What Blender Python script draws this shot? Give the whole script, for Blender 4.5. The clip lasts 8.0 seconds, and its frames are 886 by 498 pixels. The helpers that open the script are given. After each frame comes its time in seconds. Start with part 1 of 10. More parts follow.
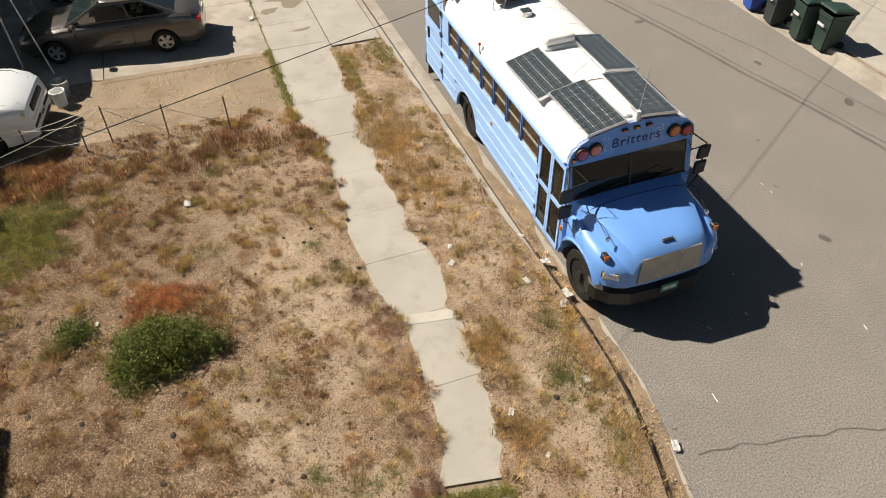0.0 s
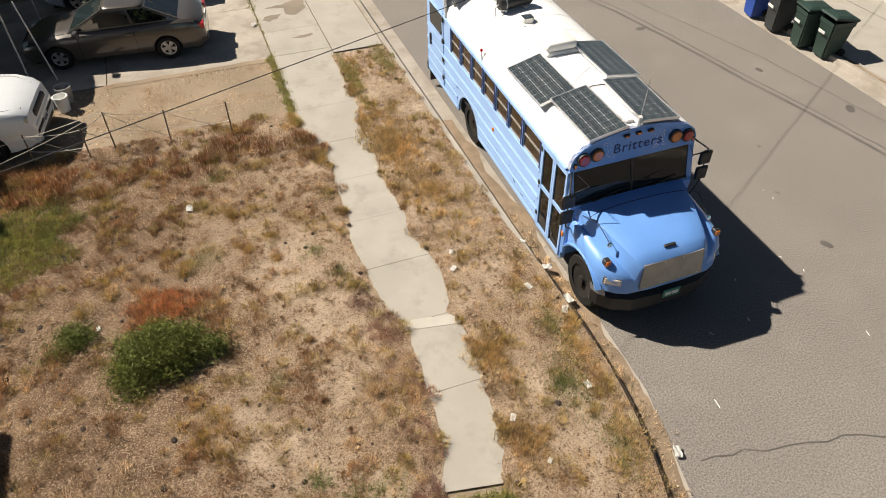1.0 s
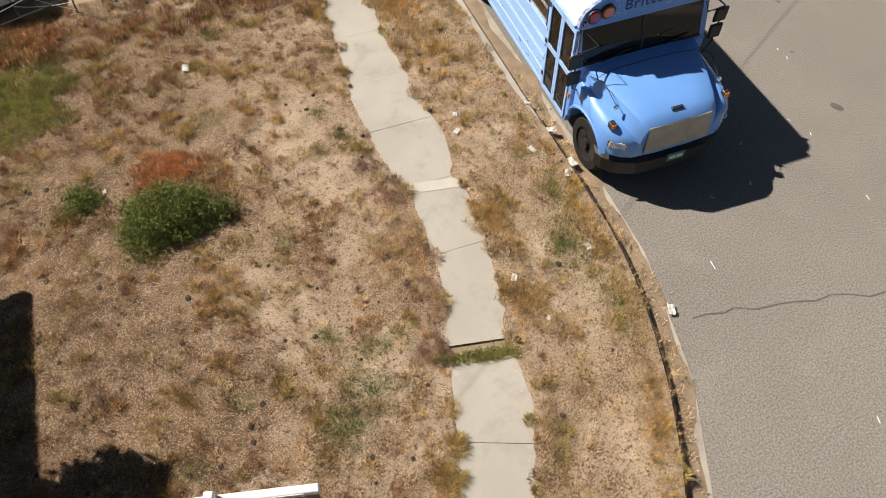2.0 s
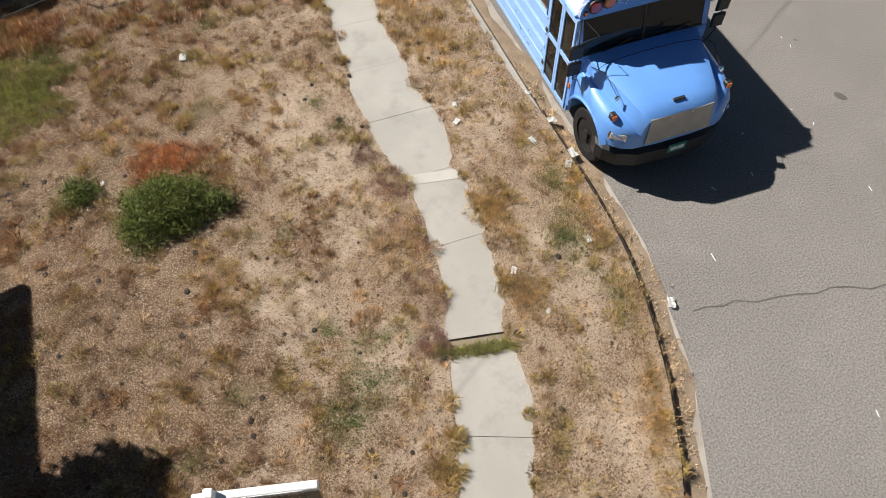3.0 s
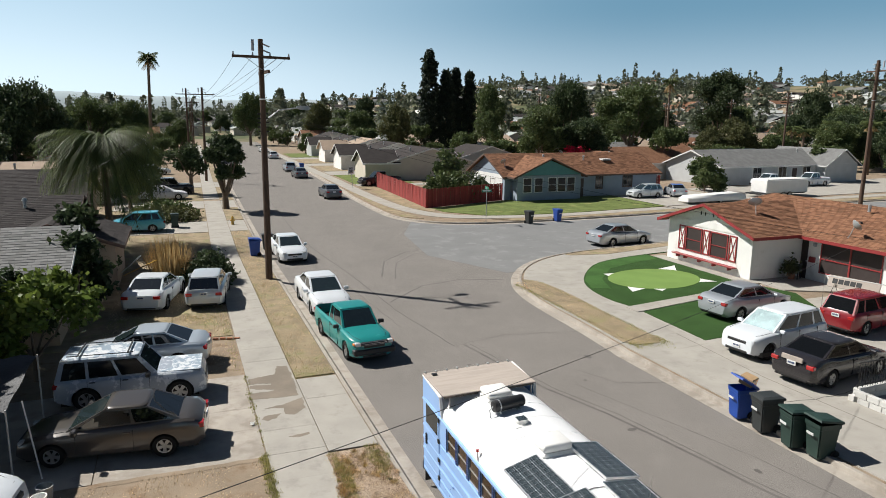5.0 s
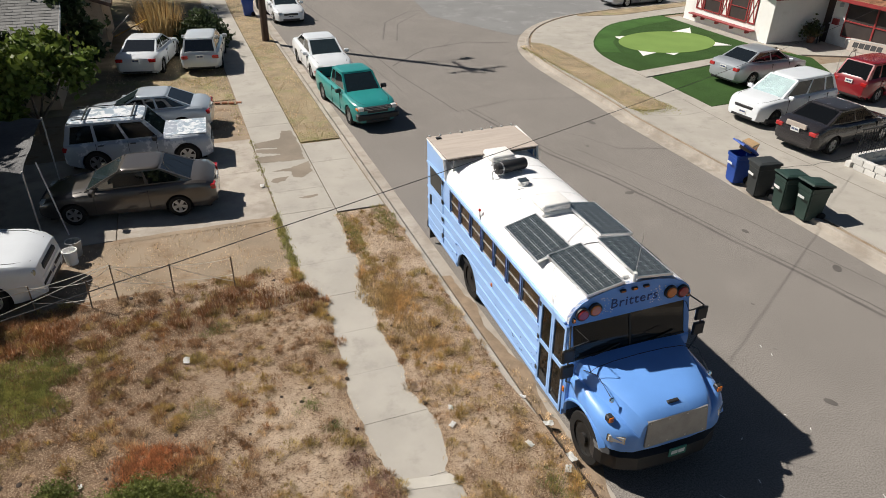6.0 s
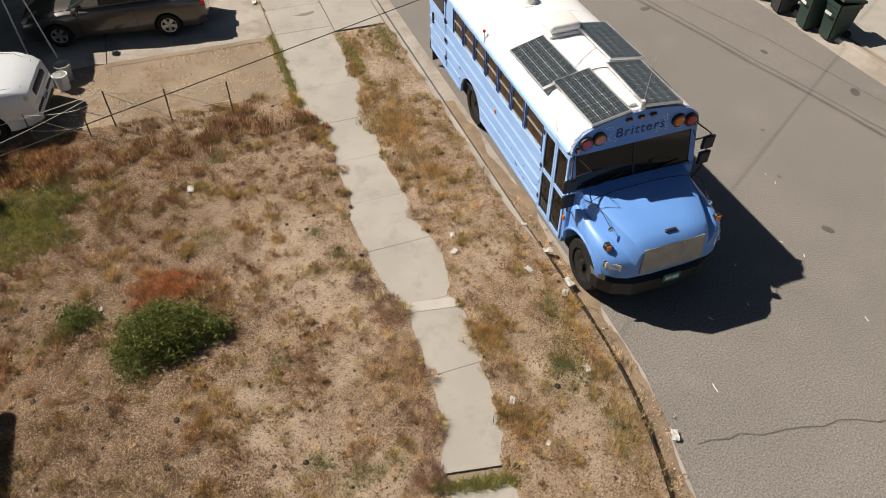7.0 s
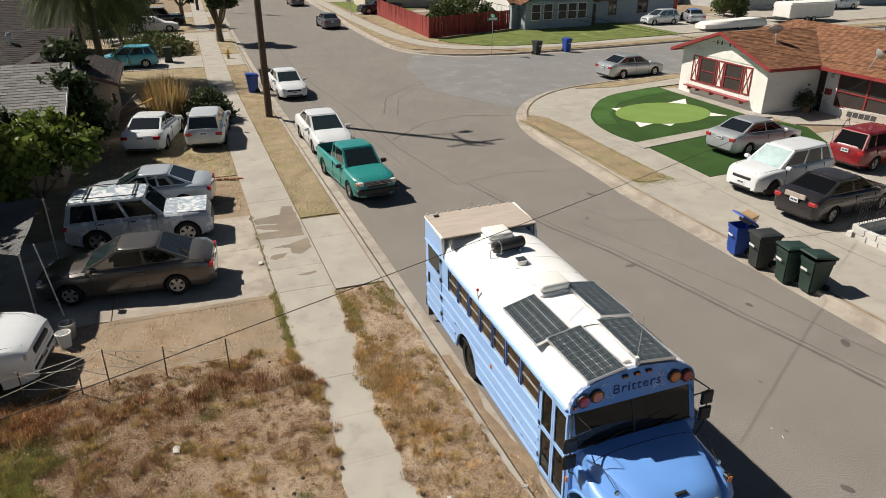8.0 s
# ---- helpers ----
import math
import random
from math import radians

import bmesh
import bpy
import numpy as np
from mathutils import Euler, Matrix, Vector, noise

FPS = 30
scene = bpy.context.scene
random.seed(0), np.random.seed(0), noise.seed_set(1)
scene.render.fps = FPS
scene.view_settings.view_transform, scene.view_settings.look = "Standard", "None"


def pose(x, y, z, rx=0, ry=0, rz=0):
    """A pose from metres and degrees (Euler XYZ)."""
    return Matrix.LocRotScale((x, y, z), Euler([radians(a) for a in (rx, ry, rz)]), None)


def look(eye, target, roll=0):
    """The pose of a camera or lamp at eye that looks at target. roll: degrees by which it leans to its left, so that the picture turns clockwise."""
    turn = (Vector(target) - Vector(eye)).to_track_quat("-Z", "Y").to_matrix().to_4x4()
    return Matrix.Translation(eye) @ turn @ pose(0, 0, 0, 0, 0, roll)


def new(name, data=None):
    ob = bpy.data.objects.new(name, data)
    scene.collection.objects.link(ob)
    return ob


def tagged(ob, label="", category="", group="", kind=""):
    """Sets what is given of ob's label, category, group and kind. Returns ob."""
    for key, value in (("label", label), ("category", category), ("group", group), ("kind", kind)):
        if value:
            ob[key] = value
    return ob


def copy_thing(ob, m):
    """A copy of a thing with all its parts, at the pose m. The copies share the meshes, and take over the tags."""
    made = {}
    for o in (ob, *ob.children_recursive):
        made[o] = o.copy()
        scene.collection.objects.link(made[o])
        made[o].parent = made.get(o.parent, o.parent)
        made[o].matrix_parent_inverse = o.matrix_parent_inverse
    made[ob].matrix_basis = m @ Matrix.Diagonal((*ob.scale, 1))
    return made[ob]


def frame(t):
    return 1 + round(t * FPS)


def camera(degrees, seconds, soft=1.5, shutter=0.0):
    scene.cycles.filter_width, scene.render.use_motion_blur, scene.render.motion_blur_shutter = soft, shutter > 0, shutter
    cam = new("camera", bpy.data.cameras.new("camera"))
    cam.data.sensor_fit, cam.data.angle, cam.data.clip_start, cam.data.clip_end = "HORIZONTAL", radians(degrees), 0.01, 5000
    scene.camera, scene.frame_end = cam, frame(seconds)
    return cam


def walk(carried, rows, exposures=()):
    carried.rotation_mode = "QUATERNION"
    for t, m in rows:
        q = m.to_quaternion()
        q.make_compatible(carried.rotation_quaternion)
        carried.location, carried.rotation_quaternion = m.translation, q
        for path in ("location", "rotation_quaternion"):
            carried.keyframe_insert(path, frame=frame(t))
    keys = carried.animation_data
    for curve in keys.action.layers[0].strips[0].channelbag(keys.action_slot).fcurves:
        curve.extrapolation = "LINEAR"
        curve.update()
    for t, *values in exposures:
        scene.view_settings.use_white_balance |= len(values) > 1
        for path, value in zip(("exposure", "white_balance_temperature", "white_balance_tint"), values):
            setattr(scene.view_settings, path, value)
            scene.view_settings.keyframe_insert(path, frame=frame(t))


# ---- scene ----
cam = camera(66.13, 8.0, soft=0.9)
PATH = [
    (0, pose(-3.206, -2.630, 8.824, 45.800, 0.0, -21.193) @ pose(0, 0, 0, 0, 0, 0.306)),
    (0.5, pose(-3.207, -2.639, 8.828, 46.108, 0.0, -21.125) @ pose(0, 0, 0, 0, 0, 0.275)),
    (1, pose(-3.224, -2.646, 8.803, 46.389, 0.0, -21.067) @ pose(0, 0, 0, 0, 0, 0.315)),
    (1.5, pose(-3.258, -2.693, 8.804, 44.942, 0.0, -20.998) @ pose(0, 0, 0, 0, 0, 0.392)),
    (1.7, pose(-3.289, -2.679, 8.827, 41.276, 0.0, -21.157) @ pose(0, 0, 0, 0, 0, 0.486)),
    (1.9, pose(-3.281, -2.665, 8.834, 37.001, 0.0, -21.124) @ pose(0, 0, 0, 0, 0, 0.455)),
    (2.1, pose(-3.273, -2.651, 8.840, 32.988, 0.0, -21.092) @ pose(0, 0, 0, 0, 0, 0.424)),
    (2.3, pose(-3.266, -2.636, 8.847, 29.858, 0.0, -21.060) @ pose(0, 0, 0, 0, 0, 0.393)),
    (2.5, pose(-3.258, -2.622, 8.854, 28.227, 0.0, -21.027) @ pose(0, 0, 0, 0, 0, 0.362)),
    (2.65, pose(-3.252, -2.611, 8.859, 28.361, 0.0, -21.003) @ pose(0, 0, 0, 0, 0, 0.339)),
    (2.8, pose(-3.247, -2.600, 8.864, 29.947, 0.0, -20.979) @ pose(0, 0, 0, 0, 0, 0.316)),
    (3, pose(-3.197, -2.535, 8.888, 33.491, 0.0, -20.900) @ pose(0, 0, 0, 0, 0, 0.229)),
    (3.5, pose(-3.139, -2.469, 8.904, 47.924, 0.0, -21.105) @ pose(0, 0, 0, 0, 0, 0.440)),
    (4, pose(-3.178, -2.542, 8.858, 63.669, 0.0, -21.211) @ pose(0, 0, 0, 0, 0, 0.634)),
    (4.2, pose(-3.241, -2.604, 8.855, 69.957, 0.0, -21.341) @ pose(0, 0, 0, 0, 0, 0.664)),
    (4.4, pose(-3.247, -2.609, 8.856, 74.642, 0.0, -21.335) @ pose(0, 0, 0, 0, 0, 0.673)),
    (4.6, pose(-3.252, -2.615, 8.857, 77.602, 0.0, -21.329) @ pose(0, 0, 0, 0, 0, 0.682)),
    (4.8, pose(-3.258, -2.620, 8.858, 78.991, 0.0, -21.324) @ pose(0, 0, 0, 0, 0, 0.691)),
    (5, pose(-3.264, -2.625, 8.859, 78.965, 0.0, -21.318) @ pose(0, 0, 0, 0, 0, 0.700)),
    (5.15, pose(-3.268, -2.629, 8.860, 78.109, 0.0, -21.313) @ pose(0, 0, 0, 0, 0, 0.707)),
    (5.3, pose(-3.272, -2.633, 8.860, 76.609, 0.0, -21.309) @ pose(0, 0, 0, 0, 0, 0.713)),
    (5.5, pose(-3.296, -2.675, 8.818, 73.835, 0.0, -21.272) @ pose(0, 0, 0, 0, 0, 0.786)),
    (6, pose(-3.334, -2.732, 8.797, 59.629, 0.0, -21.355) @ pose(0, 0, 0, 0, 0, 0.929)),
    (6.5, pose(-3.295, -2.673, 8.834, 46.282, 0.0, -21.320) @ pose(0, 0, 0, 0, 0, 0.939)),
    (7, pose(-3.208, -2.603, 8.869, 44.562, 0.0, -20.969) @ pose(0, 0, 0, 0, 0, 0.644)),
    (7.5, pose(-3.070, -2.477, 8.933, 49.750, 0.0, -20.521) @ pose(0, 0, 0, 0, 0, 0.140)),
    (8, pose(-3.100, -2.492, 8.993, 65.057, 0.0, -20.905) @ pose(0, 0, 0, 0, 0, 0.130)),
]
EXPOSURES = [(0.0, 0.64, 6850, 10), (1.5, 0.64, 6850, 11), (2.8, 0.65, 6250, 10), (3.5, 0.54, 6000, 10), (4.2, 0.48, 6000, 10), (5.3, 0.42, 6150, 9), (6.0, 0.40, 6350, 11), (6.5, 0.38, 6650, 13), (7.0, 0.40, 6700, 12), (8.0, 0.37, 6600, 10)]
walk(cam, PATH, EXPOSURES)

# ---- light ----
SUN_ELEVATION, SUN_AZIMUTH = radians(45.5), math.atan2(-0.738, 0.675)  # azimuth from +y towards +x
world = bpy.data.worlds.new("sky")
scene.world = world
world.use_nodes = True
_n = world.node_tree.nodes
sky = _n.new("ShaderNodeTexSky")
sky.sky_type, sky.sun_disc = "NISHITA", False
sky.sun_elevation, sky.sun_rotation = SUN_ELEVATION, SUN_AZIMUTH
sky.air_density, sky.dust_density, sky.ozone_density = 1.0, 0.9, 1.0
_n["Background"].inputs["Strength"].default_value = 0.022
world.node_tree.links.new(sky.outputs["Color"], _n["Background"].inputs["Color"])
sun = new("sun", bpy.data.lights.new("sun", "SUN"))
sun.data.energy, sun.data.angle, sun.data.color = 5.0, radians(0.8), (1.0, 0.93, 0.83)
sun.matrix_world = look((0, 0, 0), (math.cos(SUN_ELEVATION) * 0.738, -math.cos(SUN_ELEVATION) * 0.675, -math.sin(SUN_ELEVATION)))

# ---- materials ----
def _node(nt, kind, **values):
    n = nt.nodes.new(kind)
    for key, v in values.items():
        n.inputs[key.replace("_", " ")].default_value = v
    return n


def _mixed(nt, factor, a, b, mode="MIX"):
    """A colour mix; factor, a and b are sockets or values."""
    n = nt.nodes.new("ShaderNodeMix")
    n.data_type, n.blend_type = "RGBA", mode
    for socket, v in ((n.inputs[0], factor), (n.inputs[6], a), (n.inputs[7], b)):
        if isinstance(v, bpy.types.NodeSocket):
            nt.links.new(v, socket)
        elif isinstance(v, tuple):
            socket.default_value = (*v[:3], 1.0)
        else:
            socket.default_value = v
    return n.outputs[2]


def _ramp(nt, source, lo, hi):
    """source stretched from lo..hi to 0..1"""
    n = nt.nodes.new("ShaderNodeMapRange")
    n.interpolation_type = "SMOOTHSTEP"
    n.inputs["From Min"].default_value, n.inputs["From Max"].default_value = lo, hi
    nt.links.new(source, n.inputs["Value"])
    return n.outputs["Result"]


def _noise(nt, where, scale, detail=4.0, rough=0.55, stretch=None):
    n = _node(nt, "ShaderNodeTexNoise", Scale=scale, Detail=detail, Roughness=rough)
    if stretch:
        m = nt.nodes.new("ShaderNodeMapping")
        m.inputs["Scale"].default_value = stretch
        nt.links.new(where, m.inputs["Vector"])
        where = m.outputs["Vector"]
    nt.links.new(where, n.inputs["Vector"])
    return n.outputs["Fac"]


def mat(name, col, var=0.18, scale=2.0, fine=60.0, rough=0.6, metal=0.0, bump=0.15, coat=0.0, dist=0.01,
        second=None, second_lo=0.52, second_hi=0.68, second_scale=None, stretch=None, island=0.0, piece=0.0, spec=0.5, worldspace=False, speck=0.0):
    """A surface: its colour, broad and fine variation, an optional second colour in patches, relief."""
    m = bpy.data.materials.new(name)
    m.use_nodes = True
    nt = m.node_tree
    p = nt.nodes["Principled BSDF"]
    tc = nt.nodes.new("ShaderNodeTexCoord")
    where = tc.outputs["Object"]
    if worldspace:
        where = nt.nodes.new("ShaderNodeNewGeometry").outputs["Position"]
    broad = _noise(nt, where, scale, 5.0, 0.6, stretch)
    small = _noise(nt, where, fine, 3.0, 0.6, stretch)
    dark, light = tuple(c * (1 - var) for c in col), tuple(min(1, c * (1 + var)) for c in col)
    base = _mixed(nt, _ramp(nt, broad, 0.3, 0.7), dark, light)
    base = _mixed(nt, _ramp(nt, small, 0.25, 0.75), base, _mixed(nt, 0.5, base, light))
    if second:
        patch = _ramp(nt, _noise(nt, where, second_scale or scale * 2.3, 6.0, 0.65, stretch), second_lo, second_hi)
        base = _mixed(nt, patch, base, second)
    if island:
        g = nt.nodes.new("ShaderNodeNewGeometry")
        base = _mixed(nt, island, base, _mixed(nt, g.outputs["Random Per Island"], tuple(c * 0.35 for c in col), tuple(min(1, c * 1.7) for c in col)))
    if piece:
        g = nt.nodes.new("ShaderNodeObjectInfo")
        base = _mixed(nt, piece, base, _mixed(nt, g.outputs["Random"], tuple(c * 0.5 for c in col), tuple(min(1, c * 1.4) for c in col)))
    if speck:
        grit = _ramp(nt, _noise(nt, where, 34, 4.0, 0.85), 0.34, 0.66)
        base = _mixed(nt, grit, _mixed(nt, speck, base, (0.05, 0.045, 0.04)), _mixed(nt, speck * 0.35, base, (0.55, 0.52, 0.48)))
    nt.links.new(base, p.inputs["Base Color"])
    p.inputs["Metallic"].default_value = metal
    p.inputs["Coat Weight"].default_value = coat
    p.inputs["Coat Roughness"].default_value = 0.06
    p.inputs["Specular IOR Level"].default_value = spec
    r = nt.nodes.new("ShaderNodeMapRange")
    r.inputs["To Min"].default_value, r.inputs["To Max"].default_value = max(0.02, rough * 0.8), min(1, rough * 1.2)
    nt.links.new(small, r.inputs["Value"])
    nt.links.new(r.outputs["Result"], p.inputs["Roughness"])
    if bump:
        b = _node(nt, "ShaderNodeBump", Strength=bump, Distance=dist)
        nt.links.new(small, b.inputs["Height"])
        nt.links.new(b.outputs["Normal"], p.inputs["Normal"])
    return m


def paint(name, col, rough=0.32, metal=0.0, coat=0.6, second=None, lo=0.6, hi=0.75):
    return mat(name, col, var=0.05, scale=1.3, fine=180, rough=rough, metal=metal, bump=0.01, coat=coat, dist=0.001, second=second, second_lo=lo, second_hi=hi)


def glass(name, tint=(0.02, 0.025, 0.028), rough=0.04, alpha=1.0):
    m = bpy.data.materials.new(name)
    m.use_nodes = True
    p = m.node_tree.nodes["Principled BSDF"]
    p.inputs["Base Color"].default_value = (*tint, 1)
    p.inputs["Roughness"].default_value = rough
    p.inputs["IOR"].default_value = 1.5
    p.inputs["Transmission Weight"].default_value = 0.15
    p.inputs["Specular IOR Level"].default_value = 0.35
    p.inputs["Alpha"].default_value = alpha
    return m


def leafy(name, col, var=0.5, rough=0.55, clump=0.0):
    """Foliage: each leaf its own tone, with light shining through."""
    m = bpy.data.materials.new(name)
    m.use_nodes = True
    nt = m.node_tree
    p = nt.nodes["Principled BSDF"]
    g = nt.nodes.new("ShaderNodeNewGeometry")
    base = _mixed(nt, g.outputs["Random Per Island"], tuple(c * (1 - var) for c in col), tuple(min(1, c * (1 + var)) for c in col))
    base = _mixed(nt, _ramp(nt, _noise(nt, g.outputs["Position"], 0.9), 0.35, 0.65), base, _mixed(nt, 0.5, base, (col[0] * 1.5, col[1] * 1.25, col[2])))
    if clump:
        base = _mixed(nt, _ramp(nt, _noise(nt, g.outputs["Position"], 7.0, 3.0, 0.7), 0.44, 0.56), _mixed(nt, clump, base, tuple(c * 0.25 for c in col)), base)
    nt.links.new(base, p.inputs["Base Color"])
    p.inputs["Roughness"].default_value = rough
    p.inputs["Specular IOR Level"].default_value = 0.25
    t = nt.nodes.new("ShaderNodeBsdfTranslucent")
    nt.links.new(base, t.inputs["Color"])
    mix = nt.nodes.new("ShaderNodeMixShader")
    mix.inputs[0].default_value = 0.3
    nt.links.new(p.outputs[0], mix.inputs[1])
    nt.links.new(t.outputs[0], mix.inputs[2])
    nt.links.new(mix.outputs[0], nt.nodes["Material Output"].inputs["Surface"])
    return m


def sky_haze():
    """The glow of hazy sky near the horizon, brighter on the sun's side."""
    m = bpy.data.materials.new("sky_haze")
    m.use_nodes = True
    nt = m.node_tree
    nt.nodes.remove(nt.nodes["Principled BSDF"])
    sep = nt.nodes.new("ShaderNodeSeparateXYZ")
    nt.links.new(nt.nodes.new("ShaderNodeNewGeometry").outputs["Position"], sep.inputs[0])
    up = _ramp(nt, sep.outputs["Z"], 40, 620)
    across = nt.nodes.new("ShaderNodeVectorMath")
    across.operation = "DOT_PRODUCT"
    nt.links.new(nt.nodes.new("ShaderNodeNewGeometry").outputs["Position"], across.inputs[0])
    across.inputs[1].default_value = (-0.738, 0.675, 0.0)
    side = _ramp(nt, across.outputs["Value"], 300, 3600)
    near = _mixed(nt, up, (0.66, 0.76, 0.79), (0.44, 0.57, 0.65))
    away = _mixed(nt, up, (0.36, 0.46, 0.52), (0.13, 0.245, 0.33))
    em = nt.nodes.new("ShaderNodeEmission")
    nt.links.new(_mixed(nt, side, away, near), em.inputs["Color"])
    nt.links.new(em.outputs[0], nt.nodes["Material Output"].inputs["Surface"])
    return m


def lot_soil():
    """Sun-dried yard: tan soil, straw thatch, dark clods and dusty bare spots."""
    m = bpy.data.materials.new("dry_yard_soil")
    m.use_nodes = True
    nt = m.node_tree
    p = nt.nodes["Principled BSDF"]
    where = nt.nodes.new("ShaderNodeNewGeometry").outputs["Position"]
    a, b = _noise(nt, where, 0.55, 6, 0.7), _noise(nt, where, 3.2, 6, 0.7)
    c, d = _noise(nt, where, 12, 5, 0.75), _noise(nt, where, 42, 4, 0.8)
    e = _noise(nt, where, 85, 3, 0.8)
    base = _mixed(nt, _ramp(nt, b, 0.35, 0.65), (0.25, 0.165, 0.105), (0.42, 0.31, 0.215))
    base = _mixed(nt, _ramp(nt, a, 0.44, 0.64), base, (0.56, 0.44, 0.33))
    sep = nt.nodes.new("ShaderNodeSeparateXYZ")
    nt.links.new(where, sep.inputs[0])
    shift = nt.nodes.new("ShaderNodeMath")
    shift.operation = "MULTIPLY_ADD"
    shift.inputs[1].default_value = 4.5
    nt.links.new(a, shift.inputs[0])
    nt.links.new(sep.outputs["X"], shift.inputs[2])
    base = _mixed(nt, _ramp(nt, shift.outputs[0], -0.2, -3.2), base, _mixed(nt, _ramp(nt, b, 0.35, 0.62), (0.135, 0.085, 0.052), (0.26, 0.175, 0.115)))
    base = _mixed(nt, _ramp(nt, c, 0.54, 0.62), base, (0.15, 0.092, 0.055))
    base = _mixed(nt, _ramp(nt, d, 0.53, 0.60), base, (0.57, 0.44, 0.31))
    base = _mixed(nt, _ramp(nt, d, 0.46, 0.38), base, (0.085, 0.052, 0.03))
    base = _mixed(nt, _ramp(nt, e, 0.60, 0.66), base, (0.58, 0.46, 0.33))
    nt.links.new(base, p.inputs["Base Color"])
    p.inputs["Roughness"].default_value = 0.95
    p.inputs["Specular IOR Level"].default_value = 0.1
    bump = _node(nt, "ShaderNodeBump", Strength=0.8, Distance=0.05)
    add = nt.nodes.new("ShaderNodeMath")
    add.operation = "ADD"
    nt.links.new(c, add.inputs[0])
    nt.links.new(d, add.inputs[1])
    nt.links.new(add.outputs[0], bump.inputs["Height"])
    nt.links.new(bump.outputs["Normal"], p.inputs["Normal"])
    return m


ASPHALT = mat("asphalt", (0.212, 0.193, 0.174), var=0.11, scale=0.35, fine=70, rough=0.9, bump=0.3, dist=0.006, second=(0.26, 0.238, 0.215), second_scale=0.9, second_lo=0.5, second_hi=0.75, worldspace=True, spec=0.2, speck=0.62)
ASPHALT_GREY = mat("asphalt_grey", (0.20, 0.20, 0.197), var=0.08, scale=0.4, fine=55, rough=0.9, bump=0.4, dist=0.01, second=(0.25, 0.25, 0.245), second_scale=0.7, worldspace=True, spec=0.2)
TAR = mat("tar", (0.095, 0.086, 0.078), var=0.2, scale=3, fine=40, rough=0.8, bump=0.2)
# colours the painted wire shadows and the tyre marks at the junction
SHADOW_AND_TYRE = mat("wire_shadow_and_tyre_track", (0.112, 0.101, 0.093), var=0.25, scale=1.5, fine=30, rough=0.9, bump=0.2)
CONCRETE = mat("concrete", (0.355, 0.332, 0.292), var=0.10, scale=0.8, fine=90, rough=0.85, bump=0.25, dist=0.004, second=(0.30, 0.28, 0.245), second_scale=1.7, second_lo=0.5, second_hi=0.72, worldspace=True, spec=0.3)
CONCRETE_WORN = mat("weathered_concrete", (0.36, 0.325, 0.28), var=0.16, scale=1.0, fine=60, rough=0.9, bump=0.35, dist=0.006, second=(0.285, 0.25, 0.21), second_scale=1.2, second_lo=0.46, second_hi=0.66, worldspace=True, spec=0.2)
CONCRETE_WET = mat("damp_concrete", (0.20, 0.165, 0.125), var=0.2, scale=0.9, fine=60, rough=0.7, bump=0.2, worldspace=True)
CONCRETE_PALE = mat("pale_ground_concrete", (0.44, 0.415, 0.365), var=0.1, scale=2.0, fine=90, rough=0.85, bump=0.25, dist=0.004, worldspace=True, spec=0.3)
JOINT = mat("joint_dirt", (0.16, 0.14, 0.115), rough=0.95)
SOIL = lot_soil()
DIRT = mat("packed_dirt", (0.265, 0.21, 0.152), var=0.25, scale=0.9, fine=28, rough=0.95, bump=0.5, dist=0.02, second=(0.20, 0.14, 0.09), second_scale=1.8, second_lo=0.46, second_hi=0.7, worldspace=True, spec=0.1)
DRYGRASS = mat("dry_lawn", (0.275, 0.22, 0.145), var=0.32, scale=1.2, fine=35, rough=0.95, bump=0.6, dist=0.03, second=(0.25, 0.235, 0.12), second_scale=0.8, second_lo=0.5, second_hi=0.68, worldspace=True, spec=0.1)
LAWN = mat("lawn", (0.125, 0.155, 0.05), var=0.3, scale=0.9, fine=40, rough=0.9, bump=0.6, dist=0.03, second=(0.30, 0.27, 0.12), second_scale=0.6, second_lo=0.55, second_hi=0.75, worldspace=True, spec=0.1)
TURF = mat("artificial_turf", (0.036, 0.075, 0.021), var=0.2, scale=0.8, fine=120, rough=0.9, bump=0.5, dist=0.02, worldspace=True, spec=0.1)
# lighter copy of the turf green, for the shading of its nap
TURF_MID = mat("nap_shading_turf", (0.052, 0.112, 0.03), var=0.2, scale=0.8, fine=120, rough=0.9, bump=0.4, dist=0.01, worldspace=True, spec=0.1)
TURF_LIGHT = mat("putting_green_turf", (0.165, 0.255, 0.07), var=0.08, scale=0.8, fine=140, rough=0.9, bump=0.25, dist=0.005, worldspace=True, spec=0.1)
WHITE_STONE = mat("white_gravel", (0.72, 0.71, 0.68), var=0.1, fine=80, rough=0.8, bump=0.5)
HILL = mat("dry_hillside", (0.23, 0.19, 0.12), var=0.25, scale=0.02, fine=0.35, rough=0.95, bump=0.0, second=(0.10, 0.115, 0.06), second_scale=0.03, second_lo=0.42, second_hi=0.56, worldspace=True, spec=0.1)
# aerial haze is put into the ridge's pale blue-grey base colour
RIDGE = mat("haze_tinted_ridge", (0.33, 0.375, 0.39), var=0.06, scale=0.004, fine=0.05, rough=1.0, bump=0.0, worldspace=True, spec=0.0)

